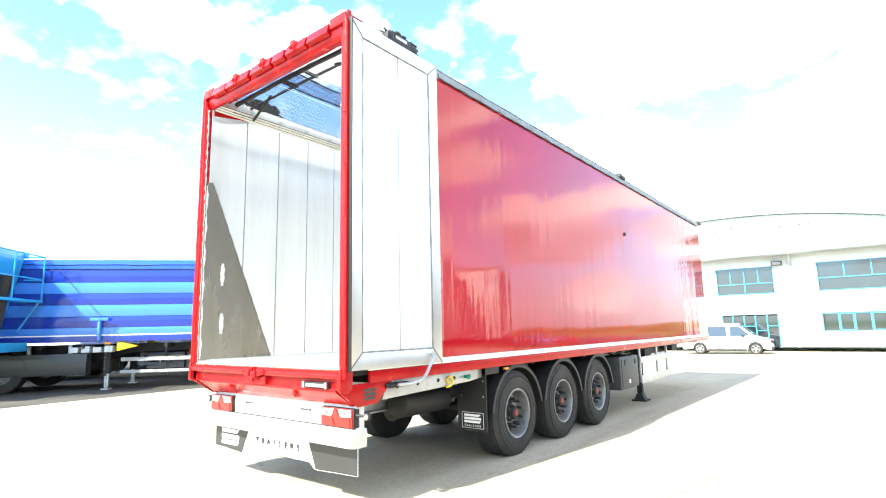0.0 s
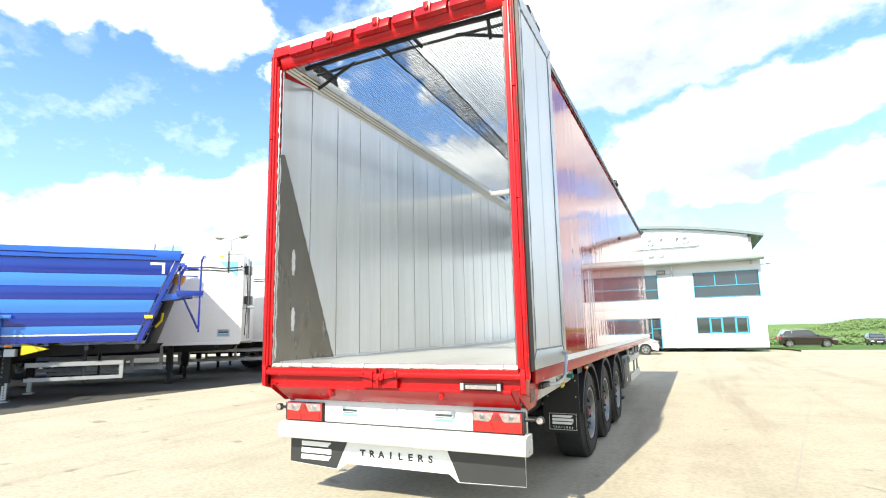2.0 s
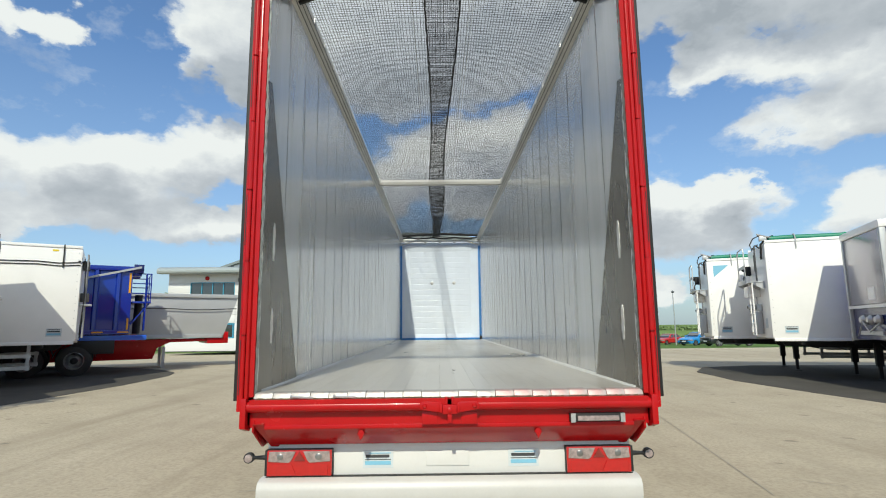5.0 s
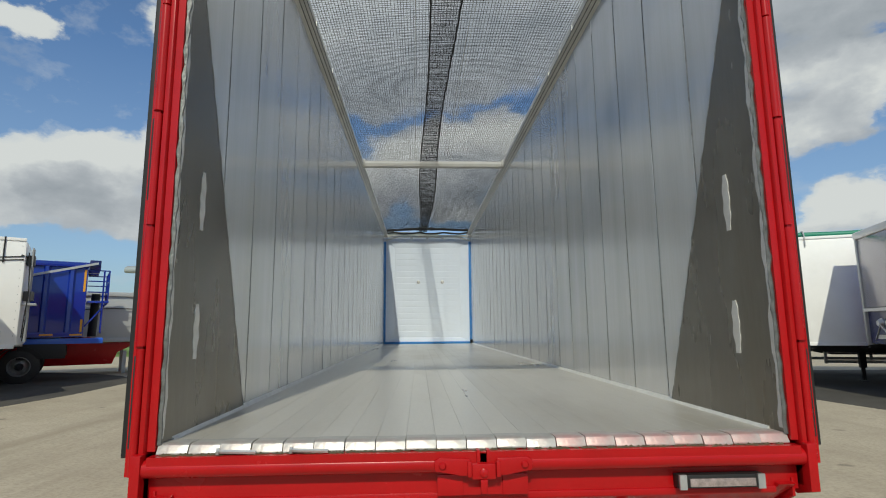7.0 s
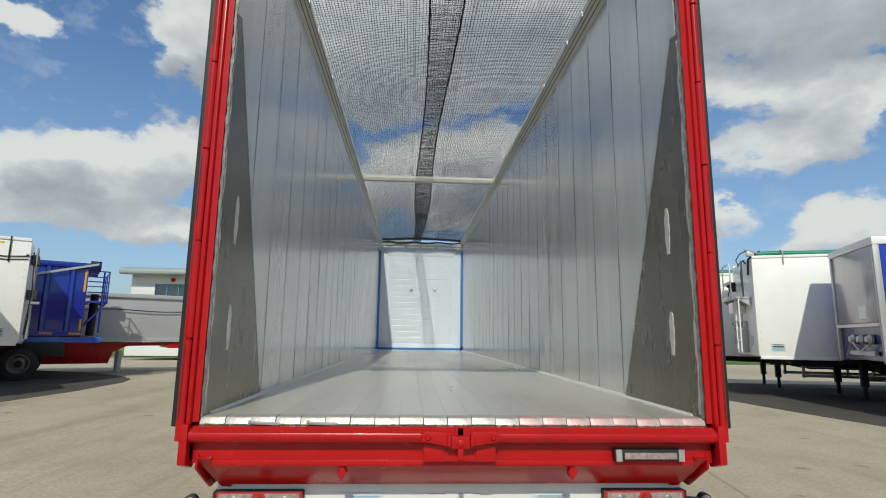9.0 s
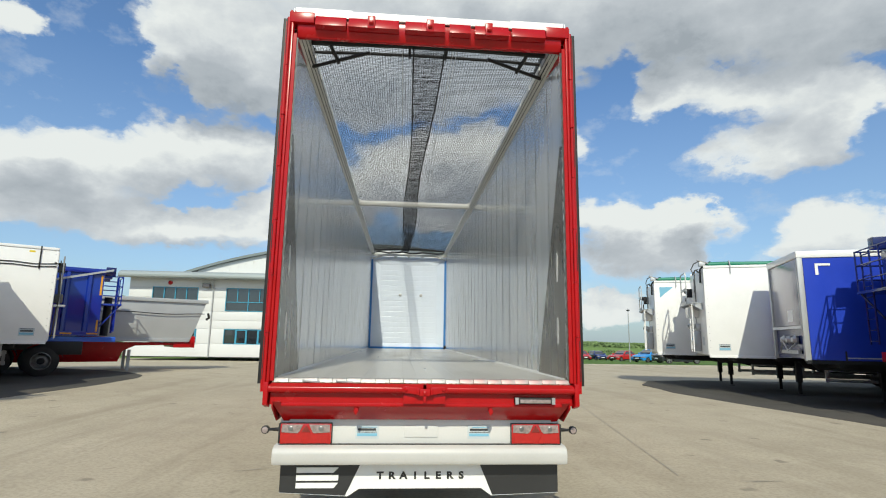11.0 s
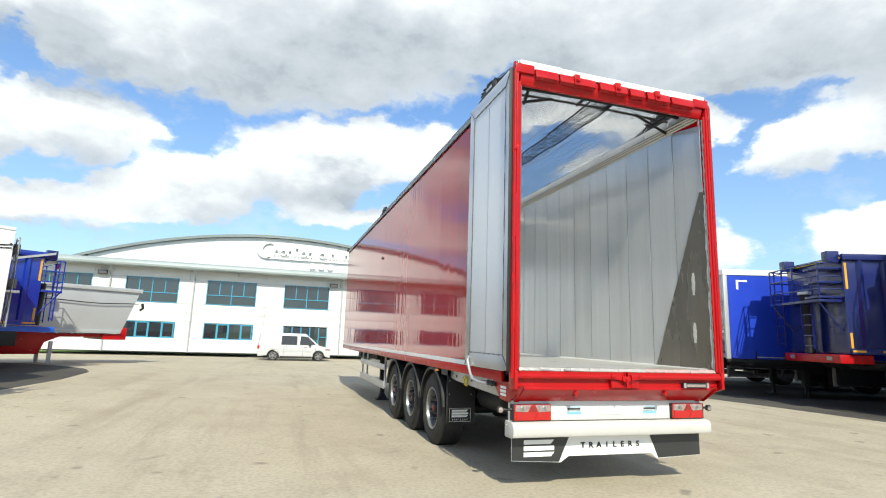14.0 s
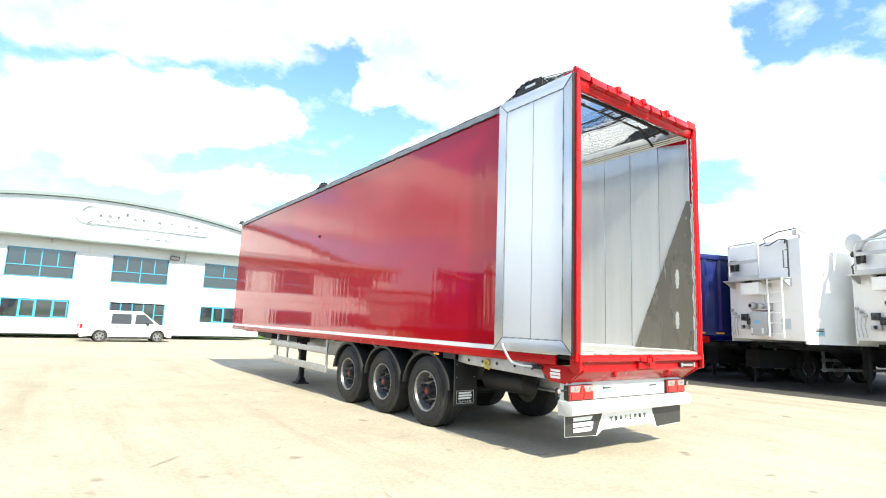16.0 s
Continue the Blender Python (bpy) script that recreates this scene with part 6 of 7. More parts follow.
    ram = part("tipping_ram", sweep(B(), [(0.3, -0.62, 1.10), (0.3, -0.22, 2.32)], 0.13, 14), "dark_grey", root, "dark telescopic tipping ram")
    part("ram_tube", sweep(B(), [(0.3, -0.22, 2.32), (0.3, -0.04, 2.80)], 0.095, 14), "galv", ram, "bright inner tube")
    part("ram_top", sweep(B(), [(0.3, -0.06, 2.74), (0.3, 0.03, 2.98)], [0.13, 0.15], 12), "orange", ram, "ochre cover")
    part("ram_hose", sweep(B(), [(0.46, -0.50, 1.62), (0.48, -0.36, 1.78), (0.46, -0.34, 1.98)], 0.03, 6), "yellow", ram, "yellow hose sleeve")
    for s in (-1, 1):
        part("front_post", prism(B(), [(-0.84, 1.25), (-0.72, 1.25), (0.12, 3.44), (0.0, 3.44)], "x", s * 1.14, s * 1.235), "deep_blue", root, "blue sloping front post", bevel=0.01)
        part("front_rod", sweep(B(), [(s * 0.95, -0.42, 2.30), (s * 0.95, 0.02, 3.36)], 0.014, 6), "white", root, "thin pale rod")
    undercarriage(root, long, 1.22, legs=-3.35, guard=(-4.2, -6.3), foot="galv")
    for s in (-1, 1):
        part("tool_locker", box(B(), (s * 0.95, -6.6, 0.42), (s * 1.25, -3.75, 0.98)), "grey", root, "dark side locker", bevel=0.02)
        part("chock", prism(B(), [(-3.05, 1.02), (-2.55, 1.15), (-3.05, 1.30)], "x", s * 1.0, s * 1.22), "yellow", root, "yellow wheel chock", bevel=0.01)
        part("marker_lamp", box(B(), (s * 1.23, -3.35, 1.21), (s * 1.262, -3.2, 1.26)), "lens_amber", root)
        for y in (-1.9, -3.4):
            part("guard_bracket", box(B(), (s * 0.90, y, 0.36), (s * 0.975, y + 0.05, 1.2)), "chassis", root)
        g = part("side_guard", box(B(), (s * 0.98, -3.0, 0.74), (s * 1.01, -1.1, 0.84)), "band", root)
        part("guard_post", box(B(), (s * 0.97, -1.16, 0.42), (s * 1.005, -1.08, 0.84)), "band", g)
        part("guard_lower_rail", box(B(), (s * 0.98, -3.0, 0.42), (s * 1.01, -1.1, 0.50)), "band", g)
    bm = B()
    for k in range(4):
        box(bm, (0.9 + 0.02 * k, -4.2 + 0.28 * k, 1.0), (1.2, -4.0 + 0.28 * k, 1.14 + 0.03 * (k % 2)))
    part("battery_box", bm, "sticker_grey", root, "small boxes on the locker", bevel=0.01)
    return root


def ribbed_tipper(m, label, paint, deck, top, long, chassis="frame", slope=0.0, tape=True, walkway=True, group="", nose=0.25, winches=(-0.2, 1.12, -1.12), rail=True):
    """A steel tipper whose sides are stiffened by upright ribs."""
    root = thing("tipper_trailer", m, label, "trailer", group)
    lean = lambda z: -slope * (top - z) / (top - deck)
    body = part("body", prism(B(), [(lean(deck), deck), (0.0, top), (-long, top), (-long, deck)], "x", -1.22, 1.22), paint, root, "steel tipping body", bevel=0.02)
    for s in (-1, 1):
        if walkway:
            for k in range(int(long / 0.64)):
                y = -0.42 - k * 0.64
                part("rib", prism(B(), [(s * 1.221, y - 0.09), (s * 1.30, y - 0.045), (s * 1.30, y + 0.045), (s * 1.221, y + 0.09)], "z", deck + 0.16, top - 0.14), paint, body)
        part("top_rail", box(B(), (s * 1.18, -long, top - 0.13), (s * 1.31, 0.03, top + 0.03)), paint, body, bevel=0.015)
        part("lower_rail", box(B(), (s * 1.18, -long, deck), (s * 1.30, lean(deck) - 0.02, deck + 0.15)), paint, body, bevel=0.015)
        if tape:
            for k in range(3):
                part("tape", box(B(), (s * 1.301, -0.35 - k * 0.75, deck + 0.05), (s * 1.304, -0.02 - k * 0.75, deck + 0.10)), "orange", body, "amber reflective tape")
            part("tape", box(B(), (s * 1.223, -0.10, deck + 0.05), (s * 1.228, -0.04, deck + 0.55)), "orange", body)
            part("tape", box(B(), (s * 1.223, -0.10, top - 0.9), (s * 1.228, -0.04, top - 0.2)), "orange", body)
    if walkway:
        for s in (-1, 1) if rail else ():
            part("sheet_rail", prism(B(), [(0.25, top - 0.02), (0.25, top + 0.05), (-2.6, top - 0.72), (-2.6, top - 0.80)], "x", s * 1.31, s * 1.335), "silver", body, "sloping silver rail")
        for x in winches:
            part("winch_box", box(B(), (x - 0.13, 0.02, top - 0.18), (x + 0.13, 0.33, top + 0.12)), "navy", root, "dark winch box at the top", bevel=0.02)
        platform(root, top - 1.25, paint, -1.15, 1.15, 0.62, 1.05, 3, True)
        steps(root, -0.4, 0.5, deck + 0.1, top - 1.2, paint)
        steps(root, 0.95, 0.45, deck + 0.15, top - 0.2, paint, 0.4)
        bm = B()
        sweep(bm, [(0, 0.25, deck), (0, 0.28, top - 0.9)], 0.13, 12)
        part("tipping_ram", bm, "chassis", root)
    part("nose_frame", box(B(), (-1.2, nose - 0.85, deck - 0.25), (1.2, nose, deck - 0.02)), chassis, root, "chassis nose", bevel=0.02)
    return root


def curtain_trailer(m):
    root = thing("curtain_trailer", m, "blue curtain-sided trailer with a grey front panel", "trailer", "parked trailers on tarmac")
    deck, top, long, s = 1.25, 4.14, 13.4, -1
    body = part("body", box(B(), (-1.22, -long, deck), (1.22, -0.06, top - 0.12)), "navy", root, "dark load space")
    for k in (-1, 1):
        bm = B()
        n = 60
        a = [bm.verts.new((k * (1.255 + 0.012 * math.sin(i * 1.9) + 0.006 * math.sin(i * 0.7)), -0.13 - i * (long - 0.3) / n, deck - 0.02)) for i in range(n + 1)]
        b = [bm.verts.new((k * 1.252, -0.13 - i * (long - 0.3) / n, top - 0.20)) for i in range(n + 1)]
        c = [bm.verts.new((k * 1.235, v.co.y, v.co.z)) for v in a]
        d = [bm.verts.new((k * 1.235, v.co.y, v.co.z)) for v in b]
        for i in range(n):
            bm.faces.new((a[i], a[i + 1], b[i + 1], b[i])), bm.faces.new((c[i], d[i], d[i + 1], c[i + 1]))
            bm.faces.new((a[i], c[i], c[i + 1], a[i + 1])), bm.faces.new((b[i], b[i + 1], d[i + 1], d[i]))
        curtain = part("curtain", bm, "curtain", root, "blue hanging side curtain")
        part("corner_mark", prism(B(), [(-0.40, top - 0.35), (-0.76, top - 0.35), (-0.76, top - 0.41), (-0.47, top - 0.41), (-0.47, top - 0.66), (-0.40, top - 0.66)], "x", k * 1.262, k * 1.268), "white", curtain, "white reflective corner mark")
        buckle = part("buckle", box(B(), (k * 1.276, -0.92, deck - 0.06), (k * 1.289, -0.88, deck + 0.22)), "black", curtain, "black strap buckle")
        for i in range(1, 14):
            again(buckle, pose(0, -0.9 * i, 0))
        part("lower_strip", box(B(), (k * 1.262, -long, deck + 0.03), (k * 1.275, -0.9, deck + 0.06)), "silver", curtain)
        part("front_pillar", box(B(), (k * 1.15, -0.125, deck - 0.05), (k * 1.262, 0.02, top - 0.18)), "silver", root, "grey corner pillar", bevel=0.03)
        part("side_rail", box(B(), (k * 1.16, -long, deck - 0.12), (k * 1.262, -0.02, deck - 0.03)), "chassis", root)
    part("roof", box(B(), (-1.28, -long, top - 0.19), (1.28, 0.03, top)), "white", root, "white roof edge", bevel=0.03)
    panel = part("front_panel", box(B(), (-1.145, -0.05, deck + 0.9), (1.145, 0.0, top - 0.2)), "panel", root, "grey front panel", bevel=0.008)
    part("panel_notice", box(B(), (-0.55, 0.001, deck + 1.0), (-0.15, 0.005, deck + 1.32)), "white", panel, "white notice")
    part("panel_rail", box(B(), (-1.145, -0.03, deck + 0.80), (1.145, 0.03, deck + 0.88)), "white", root)
    bm = B()
    for k in range(3):
        lathe(bm, [(-0.04, 0.12), (0.02, 0.13), (0.1, 0.07)], (-0.6 + k * 0.45, 0, deck + 0.5), "y", 12)
    box(bm, (-0.85, -0.04, deck + 0.12), (0.5, 0.05, deck + 0.22))
    sweep(bm, [(-0.7, 0.04, deck + 0.4), (-0.3, 0.12, deck + 0.2), (0.2, 0.08, deck + 0.45), (0.6, 0.05, deck + 0.1)], 0.02, 5)
    part("pump", bm, "galv", root, "pump and hose couplings in the recess")
    undercarriage(root, long, deck - 0.1, legs=-2.6)
    # added dark boxes that block the light showing through below the deck
    for k in (-1, 1):
        blocker = part("pallet_box", box(B(), (k * 0.62, -6.3, 0.48), (k * 1.18, -3.5, 1.08)), "chassis", root, "dark box added to block light under the deck", bevel=0.02)
        part("box_lid", box(B(), (k * 1.181, -6.2, 0.55), (k * 1.195, -3.6, 1.02)), "chassis", blocker, bevel=0.004)
    return root


def parked_rows():
    left, right = -58.1, 69.6
    g = "parked trailers on tarmac"
    # the row whose noses point to the north-east
    striped_tipper(pose(-10.02, 5.90, 0.19, 0, 0, -41.0))
    cyan = ribbed_tipper(pose(-11.70, 0.14, 0.17, 0, 0, -44.0), "cyan tipping trailer with a railed front platform", "cyan", 1.35, 3.68, 9.0, "cyan", 0.5, False, False, g)
    platform(cyan, 2.35, "cyan", -1.2, 1.2, 0.52, 1.22, 2, True)
    steps(cyan, 1.05, 0.53, 1.15, 3.55, "cyan", 0.34)
    bm = B()
    sweep(bm, [(0, 0.1, 1.2), (0, 0.35, 3.0)], 0.14, 12)
    part("tipping_ram", bm, "chassis", cyan)
    part("ram_cover", box(B(), (0.5, 0.1, 2.75), (1.1, 0.4, 3.0)), "yellow", cyan, "yellow cover")
    undercarriage(cyan, 9.0, 1.3)
    white_box_trailer(pose(-10.64, 9.0, 0.17, 0, 0, -52.5), "white box-bodied bulk trailer with a pale blue emblem", 1.19, 3.88, 1, legs=-2.05, guard=(-2.2, -5.6), emblem=True, gear="none", group=g)
    white_box_trailer(pose(-11.06, 12.88, 0.17, 0, 0, left), "white box-bodied bulk trailer with black side ropes", 1.20, 3.89, 1, legs=-4.6, guard=(-1.0, -4.4), gear="none", group=g)
    blue = ribbed_tipper(pose(-11.52, 16.24, 0.17, 0, 0, left), "dark blue ribbed steel tipper with amber tape on a red chassis", "deep_blue", 1.37, 3.70, 9.0, "frame", 0.0, True, True, g)
    undercarriage(blue, 9.0, 1.3, legs=-5.6, guard=None, axle_at=-4.15)
    for s in (-1, 1):
        part("locker", box(B(), (s * 0.9, -1.6, 0.72), (s * 1.22, -0.4, 1.18)), "black", blue, "black side locker", bevel=0.02)
    part("under_frame", box(B(), (-1.22, -2.2, 1.16), (1.22, 0.55, 1.34)), "top_blue", blue, "bright blue sub-frame", bevel=0.02)
    grey = ribbed_tipper(pose(-9.78, 21.62, 0.06, 0, 0, left), "pale grey tipper body on a red gooseneck chassis", "silver", 1.25, 3.11, 9.0, "frame", 0.62, False, False, g, nose=-0.40)
    bm = B()
    sweep(bm, [(1.32, -0.1 - 0.4 * i, 2.48 + 0.03 * math.cos(i * 0.8)) for i in range(16)], 0.02, 5)
    sweep(bm, [(1.30, 0.05, 2.55), (1.3, 0.1, 2.35), (1.25, 0.0, 2.25)], 0.06, 6)
    part("side_rope", bm, "black", grey, "black rope slung along the side")
    for s in (-1, 1):
        part("gooseneck", prism(B(), [(-0.55, 1.20), (-0.55, 1.12), (-2.7, 1.08), (-3.15, 0.86), (-3.3, 0.42), (-7.2, 0.42), (-7.2, 1.20)], "x", s * 0.95, s * 1.15), "frame", grey, "red gooseneck chassis", bevel=0.01)
        bm = B()
        box(bm, (s * 0.85, -2.95, 0.03), (s * 0.97, -2.83, 0.9))
        box(bm, (s * 0.78, -3.0, 0.0), (s * 1.04, -2.78, 0.03))
        part("landing_leg", bm, "silver", grey)
        part("nose_bracket", box(B(), (s * 0.9, -0.62, 1.0), (s * 1.2, -0.38, 1.50)), "frame", grey, bevel=0.01)
    for k in range(3):
        for s in (-1, 1):
            far_wheel(grey, s * 1.06, -8.4 + k * 1.32 - 0.3, s)
    # the row whose noses point to the north-west
    white_box_trailer(pose(10.52, 17.42, 0, 0, 0, right), "white bulk trailer with a green rolled cover", 1.20, 4.05, -1, roll="green", emblem=True, rope=False, group=g)
    white_box_trailer(pose(10.50, 13.81, 0, 0, 0, right), "white bulk trailer with a dark green rolled cover", 1.22, 4.18, -1, roll="green", rope=False, group=g)
    curtain_trailer(pose(10.94, 10.03, 0, 0, 0, right))
    navy = ribbed_tipper(pose(11.11, 6.25, 0, 0, 0, right), "navy steel tipper with yellow edging and front platform", "navy", 1.5, 4.10, 9.5, "frame", 0.0, True, True, g, winches=(-1.05, 0.9), rail=False)
    undercarriage(navy, 9.5, 1.3)
    # the same added boxes keep light out below the navy chassis
    for k in (-1, 1):
        part("pallet_box", box(B(), (k * 0.62, -5.6, 0.48), (k * 1.18, -2.6, 1.08)), "chassis", navy, "dark box added to block light under the chassis", bevel=0.02)
    for z in (2.95, 3.35, 3.72):
        part("step_tray", box(B(), (-1.17, 0.04, z), (-0.55, 0.62, z + 0.06)), "navy", navy, "dark perforated step tray", bevel=0.008)
    part("ram_cap", lathe(B(), [(3.12, 0.02), (3.13, 0.17), (3.2, 0.17), (3.24, 0.08)], (0, 0.28, 0), "z", 14), "white", navy, "white ram cap")
    part("top_edge", box(B(), (-1.2, -0.02, 4.0), (1.2, 0.05, 4.06)), "yellow", navy, "yellow top edge")
    for k, s in enumerate((-1, 1)):
        part("nose_lamp", box(B(), (s * 0.7, 0.252, 1.32), (s * 0.9, 0.27, 1.42)), "lens_clear", navy, "small nose lamp")
    white_box_trailer(pose(11.08, 3.18, 0, 0, 0, right), "white bulk trailer with a ladder and valve gear on its nose", 1.43, 4.33, -1, rope=False, group=g)
    drum = white_box_trailer(pose(11.37, 0.02, 0, 0, 0, right), "white bulk trailer with a round cover roller", 1.5, 4.2, -1, rope=False, group=g)
    part("cover_roller", lathe(B(), [(0.06, 0.05), (0.08, 0.26), (0.16, 0.28), (0.20, 0.24), (0.21, 0.06)], (1.0, 0, 4.16), "y", 20), "silver", drum, "round grey cover roller")
    part("roller_arm", sweep(B(), [(1.0, 0.14, 4.08), (0.2, 0.16, 4.38), (-1.0, 0.16, 4.46)], 0.05, 8), "silver", drum)


parked_rows()

# ---- the office and workshop building ----
FACE = 34.8


def window(parent, x0, x1, z0, z1, columns, transom, name="window", opening=()):
    """A blue-framed window set into the wall: frame, sill, panes with real depth."""
    w = part(name, box(B(), (x0, FACE + 0.09, z0), (x1, FACE + 0.12, z1)), "black", parent, "blue-framed window with dark glass")
    bm = B()
    t = 0.045
    for a, b in (((x0, z0), (x1, z0 + t)), ((x0, z1 - t), (x1, z1)), ((x0, z0 + t), (x0 + t, z1 - t)), ((x1 - t, z0 + t), (x1, z1 - t))):
        box(bm, (a[0], FACE - 0.01, a[1]), (b[0], FACE + 0.088, b[1]))
    part("frame", bm, "window_frame", w)
    rows = [(z0 + t, z1 - t)] if not transom else [(z0 + t, transom - 0.025), (transom + 0.025, z1 - t)]
    for r, (a, b) in enumerate(rows):
        n = columns if r == len(rows) - 1 or not transom else max(1, columns // 2)
        for k in range(n):
            u, v = x0 + t + (x1 - x0 - 2 * t) * k / n, x0 + t + (x1 - x0 - 2 * t) * (k + 1) / n
            part("pane", box(B(), (u + 0.03, FACE + 0.05, a), (v - 0.03, FACE + 0.06, b)), "glass", w)
            if k:
                part("mullion", box(B(), (u - 0.03, FACE - 0.005, a), (u + 0.03, FACE + 0.07, b)), "window_frame", w)
            if k in opening:
                bm = B()
                for p, q in (((u + 0.03, a), (v - 0.03, a + 0.05)), ((u + 0.03, b - 0.05), (v - 0.03, b)), ((u + 0.03, a + 0.05), (u + 0.09, b - 0.05)), ((v - 0.09, a + 0.05), (v - 0.03, b - 0.05))):
                    box(bm, (p[0], FACE + 0.0, p[1]), (q[0], FACE + 0.049, q[1]))
                part("sash", bm, "window_frame", w)
    if transom:
        part("transom", box(B(), (x0 + t, FACE - 0.012, transom - 0.025), (x1 - t, FACE + 0.07, transom + 0.025)), "window_frame", w)
    return w


def building():
    house = thing("office_building", pose(0.0, 0.23, -0.11) @ Matrix.Scale(1.1, 4), "two-storey white clad office building with a curved grey roof", "building")
    left, right = -19.6, 6.58
    uppers = [(-18.0, -14.8), (-12.86, -9.65), (-7.88, -4.65), (-2.75, 0.42), (2.61, 6.42)]
    lowers = [(-17.9, -14.7), (-12.8, -9.61), (-7.84, -4.65), (-2.64, 0.46), (2.6, 5.62)]
    zu, zl = (3.29, 4.96), (0.95, 2.01)
    # wall in strips, so that the openings go through it
    strips = []
    def wall(x0, x1, z0, z1, material="cladding"):
        part("wall_panel", box(B(), (x0, FACE, z0), (x1, FACE + 0.25, z1)), material, front, bevel=0.006)
    front = part("wall", box(B(), (left, FACE + 0.26, 0.0), (right, FACE + 0.40, 5.75)), "cladding", house, "white clad front wall")
    def row(openings, z0, z1, material):
        edges = [left] + [e for o in openings for e in o] + [right]
        for a, b in zip(edges[::2], edges[1::2]):
            wall(a + 0.004, b - 0.004, z0, z1, material)
    joints = [left, -14.7, -9.0, -4.0, 1.2, right]
    for a, b in zip(joints, joints[1:]):
        wall(a + 0.006, b - 0.006, 2.035, 2.62), wall(a + 0.006, b - 0.006, 2.632, 3.262), wall(a + 0.006, b - 0.006, 4.948, 5.75)
    door = lowers[3]
    row([o for o in lowers], 0.975, 2.027, "cladding")
    row([door], 0.06, 0.965, "cladding")
    row(uppers, 3.275, 4.22, "cladding")
    row(uppers, 4.232, 4.94, "cladding")
    part("base_course", box(B(), (left, FACE - 0.02, 0.0), (door[0], FACE + 0.2, 0.055)), "chassis", front, "dark base course")
    part("base_course", box(B(), (door[1], FACE - 0.02, 0.0), (right, FACE + 0.2, 0.055)), "chassis", front, "dark base course")
    for i, (a, b) in enumerate(uppers):
        window(house, a, b, *zu, 4 if i < 4 else 3, zu[0] + (0.66 if i < 4 else 0.75))
    for i, (a, b) in enumerate(lowers):
        if i != 3:
            window(house, a, b, *zl, 4, None, opening=(1, 3))
    # entrance: glazed doors
    d = part("entrance", box(B(), (door[0], FACE + 0.12, 0.0), (door[1], FACE + 0.15, 2.03)), "black", house, "glazed entrance with blue frames")
    bm = B()
    for k in range(6):
        x = door[0] + (door[1] - door[0]) * k / 5
        box(bm, (x - 0.035 + 0.035 * (k == 0) - 0.035 * (k == 5), FACE - 0.01, 0.0), (x + 0.035 + 0.035 * (k == 0) - 0.035 * (k == 5), FACE + 0.118, 1.99))
    part("door_frame", bm, "window_frame", d)
    for k in range(5):
        x = door[0] + (door[1] - door[0]) * k / 5
        part("door_pane", box(B(), (x + 0.04, FACE + 0.06, 0.05), (x + (door[1] - door[0]) / 5 - 0.04, FACE + 0.07, 1.95)), "glass", d)
        part("door_rail", box(B(), (x + 0.04, FACE + 0.02, 1.02 if k % 2 else 1.30), (x + (door[1] - door[0]) / 5 - 0.04, FACE + 0.059, 1.07 if k % 2 else 1.35)), "window_frame", d)
    for x, z, w in ((0.45, 1.05, 0.5), (0.45, 0.92, 0.5), (-3.6, 2.3, 0.35)):
        part("wall_plate", box(B(), (x, FACE - 0.012, z), (x + w, FACE - 0.001, z + 0.09)), "sticker_grey", house, "small grey wall plate")
    # side, back and roof of the low block
    part("side_wall", box(B(), (right - 0.25, FACE + 0.42, 0), (right, 62, 5.6)), "cladding", house, "white side wall")
    part("side_wall", box(B(), (left, FACE + 0.42, 0), (left + 0.25, 62, 5.6)), "cladding", house, "white side wall")
    part("back_wall", box(B(), (left, 62, 0), (right, 62.3, 5.6)), "cladding", house)
    # eaves: a deep rounded fascia
    bm = B()
    prism(bm, [(FACE - 0.85, 5.52), (FACE - 0.98, 5.60), (FACE - 1.0, 5.74), (FACE - 0.9, 5.90), (FACE - 0.6, 6.02), (FACE + 3.2, 6.15), (FACE + 3.2, 5.78), (FACE - 0.2, 5.76), (FACE - 0.2, 5.56)], "x", left - 0.4, right + 0.12)
    part("eave", bm, "fascia", house, "rounded grey eave", bevel=0.01)
    # curved gable above
    def arc(x):
        return 9.0 - 0.0128 * (x + 2.9) ** 2
    xs = list(np.linspace(left, 6.35, 60))
    gable = FACE + 3.2
    back = part("gable_wall", prism(B(), [(x, arc(x) - 0.17) for x in xs] + [(6.35, 6.0), (left, 6.0)], "y", gable + 0.05, gable + 0.3), "cladding", house, "white ribbed gable wall")
    for k in range(44):
        x = left + 0.4 + k * 0.6
        part("gable_sheet", prism(B(), [(x + 0.003, 6.1), (x + 0.597, 6.1), (x + 0.597, max(arc(x + 0.597) - 0.19, 6.11)), (x + 0.003, max(arc(x) - 0.19, 6.11))], "y", gable, gable + 0.045), "cladding", back) if arc(x) > 6.6 and x < 5.7 else None
    xr = list(np.linspace(left - 0.5, 7.3, 60))
    bm = B()
    prism(bm, [(x, arc(x)) for x in xr] + [(x, arc(x) - 0.16) for x in xr[::-1]], "y", gable - 0.25, 62)
    roof = part("roof", bm, "roofing", house, "curved grey-green sheet roof")
    bm = B()
    prism(bm, [(x, arc(x) + 0.03) for x in xr] + [(x, arc(x) - 0.17) for x in xr[::-1]], "y", gable - 0.31, gable - 0.252)
    part("verge_trim", bm, "roofing", roof, "grey verge trim")
    part("gable_side", box(B(), (6.35, gable + 0.3, 5.7), (6.55, 61.5, 7.6)), "cladding", house)
    # sign: crescent, underline, blocks for the words, three discs
    bm = B()
    out = [(-4.25 + 0.75 * math.cos(a), 7.82 + 0.62 * math.sin(a)) for a in np.linspace(radians(75), radians(285), 22)]
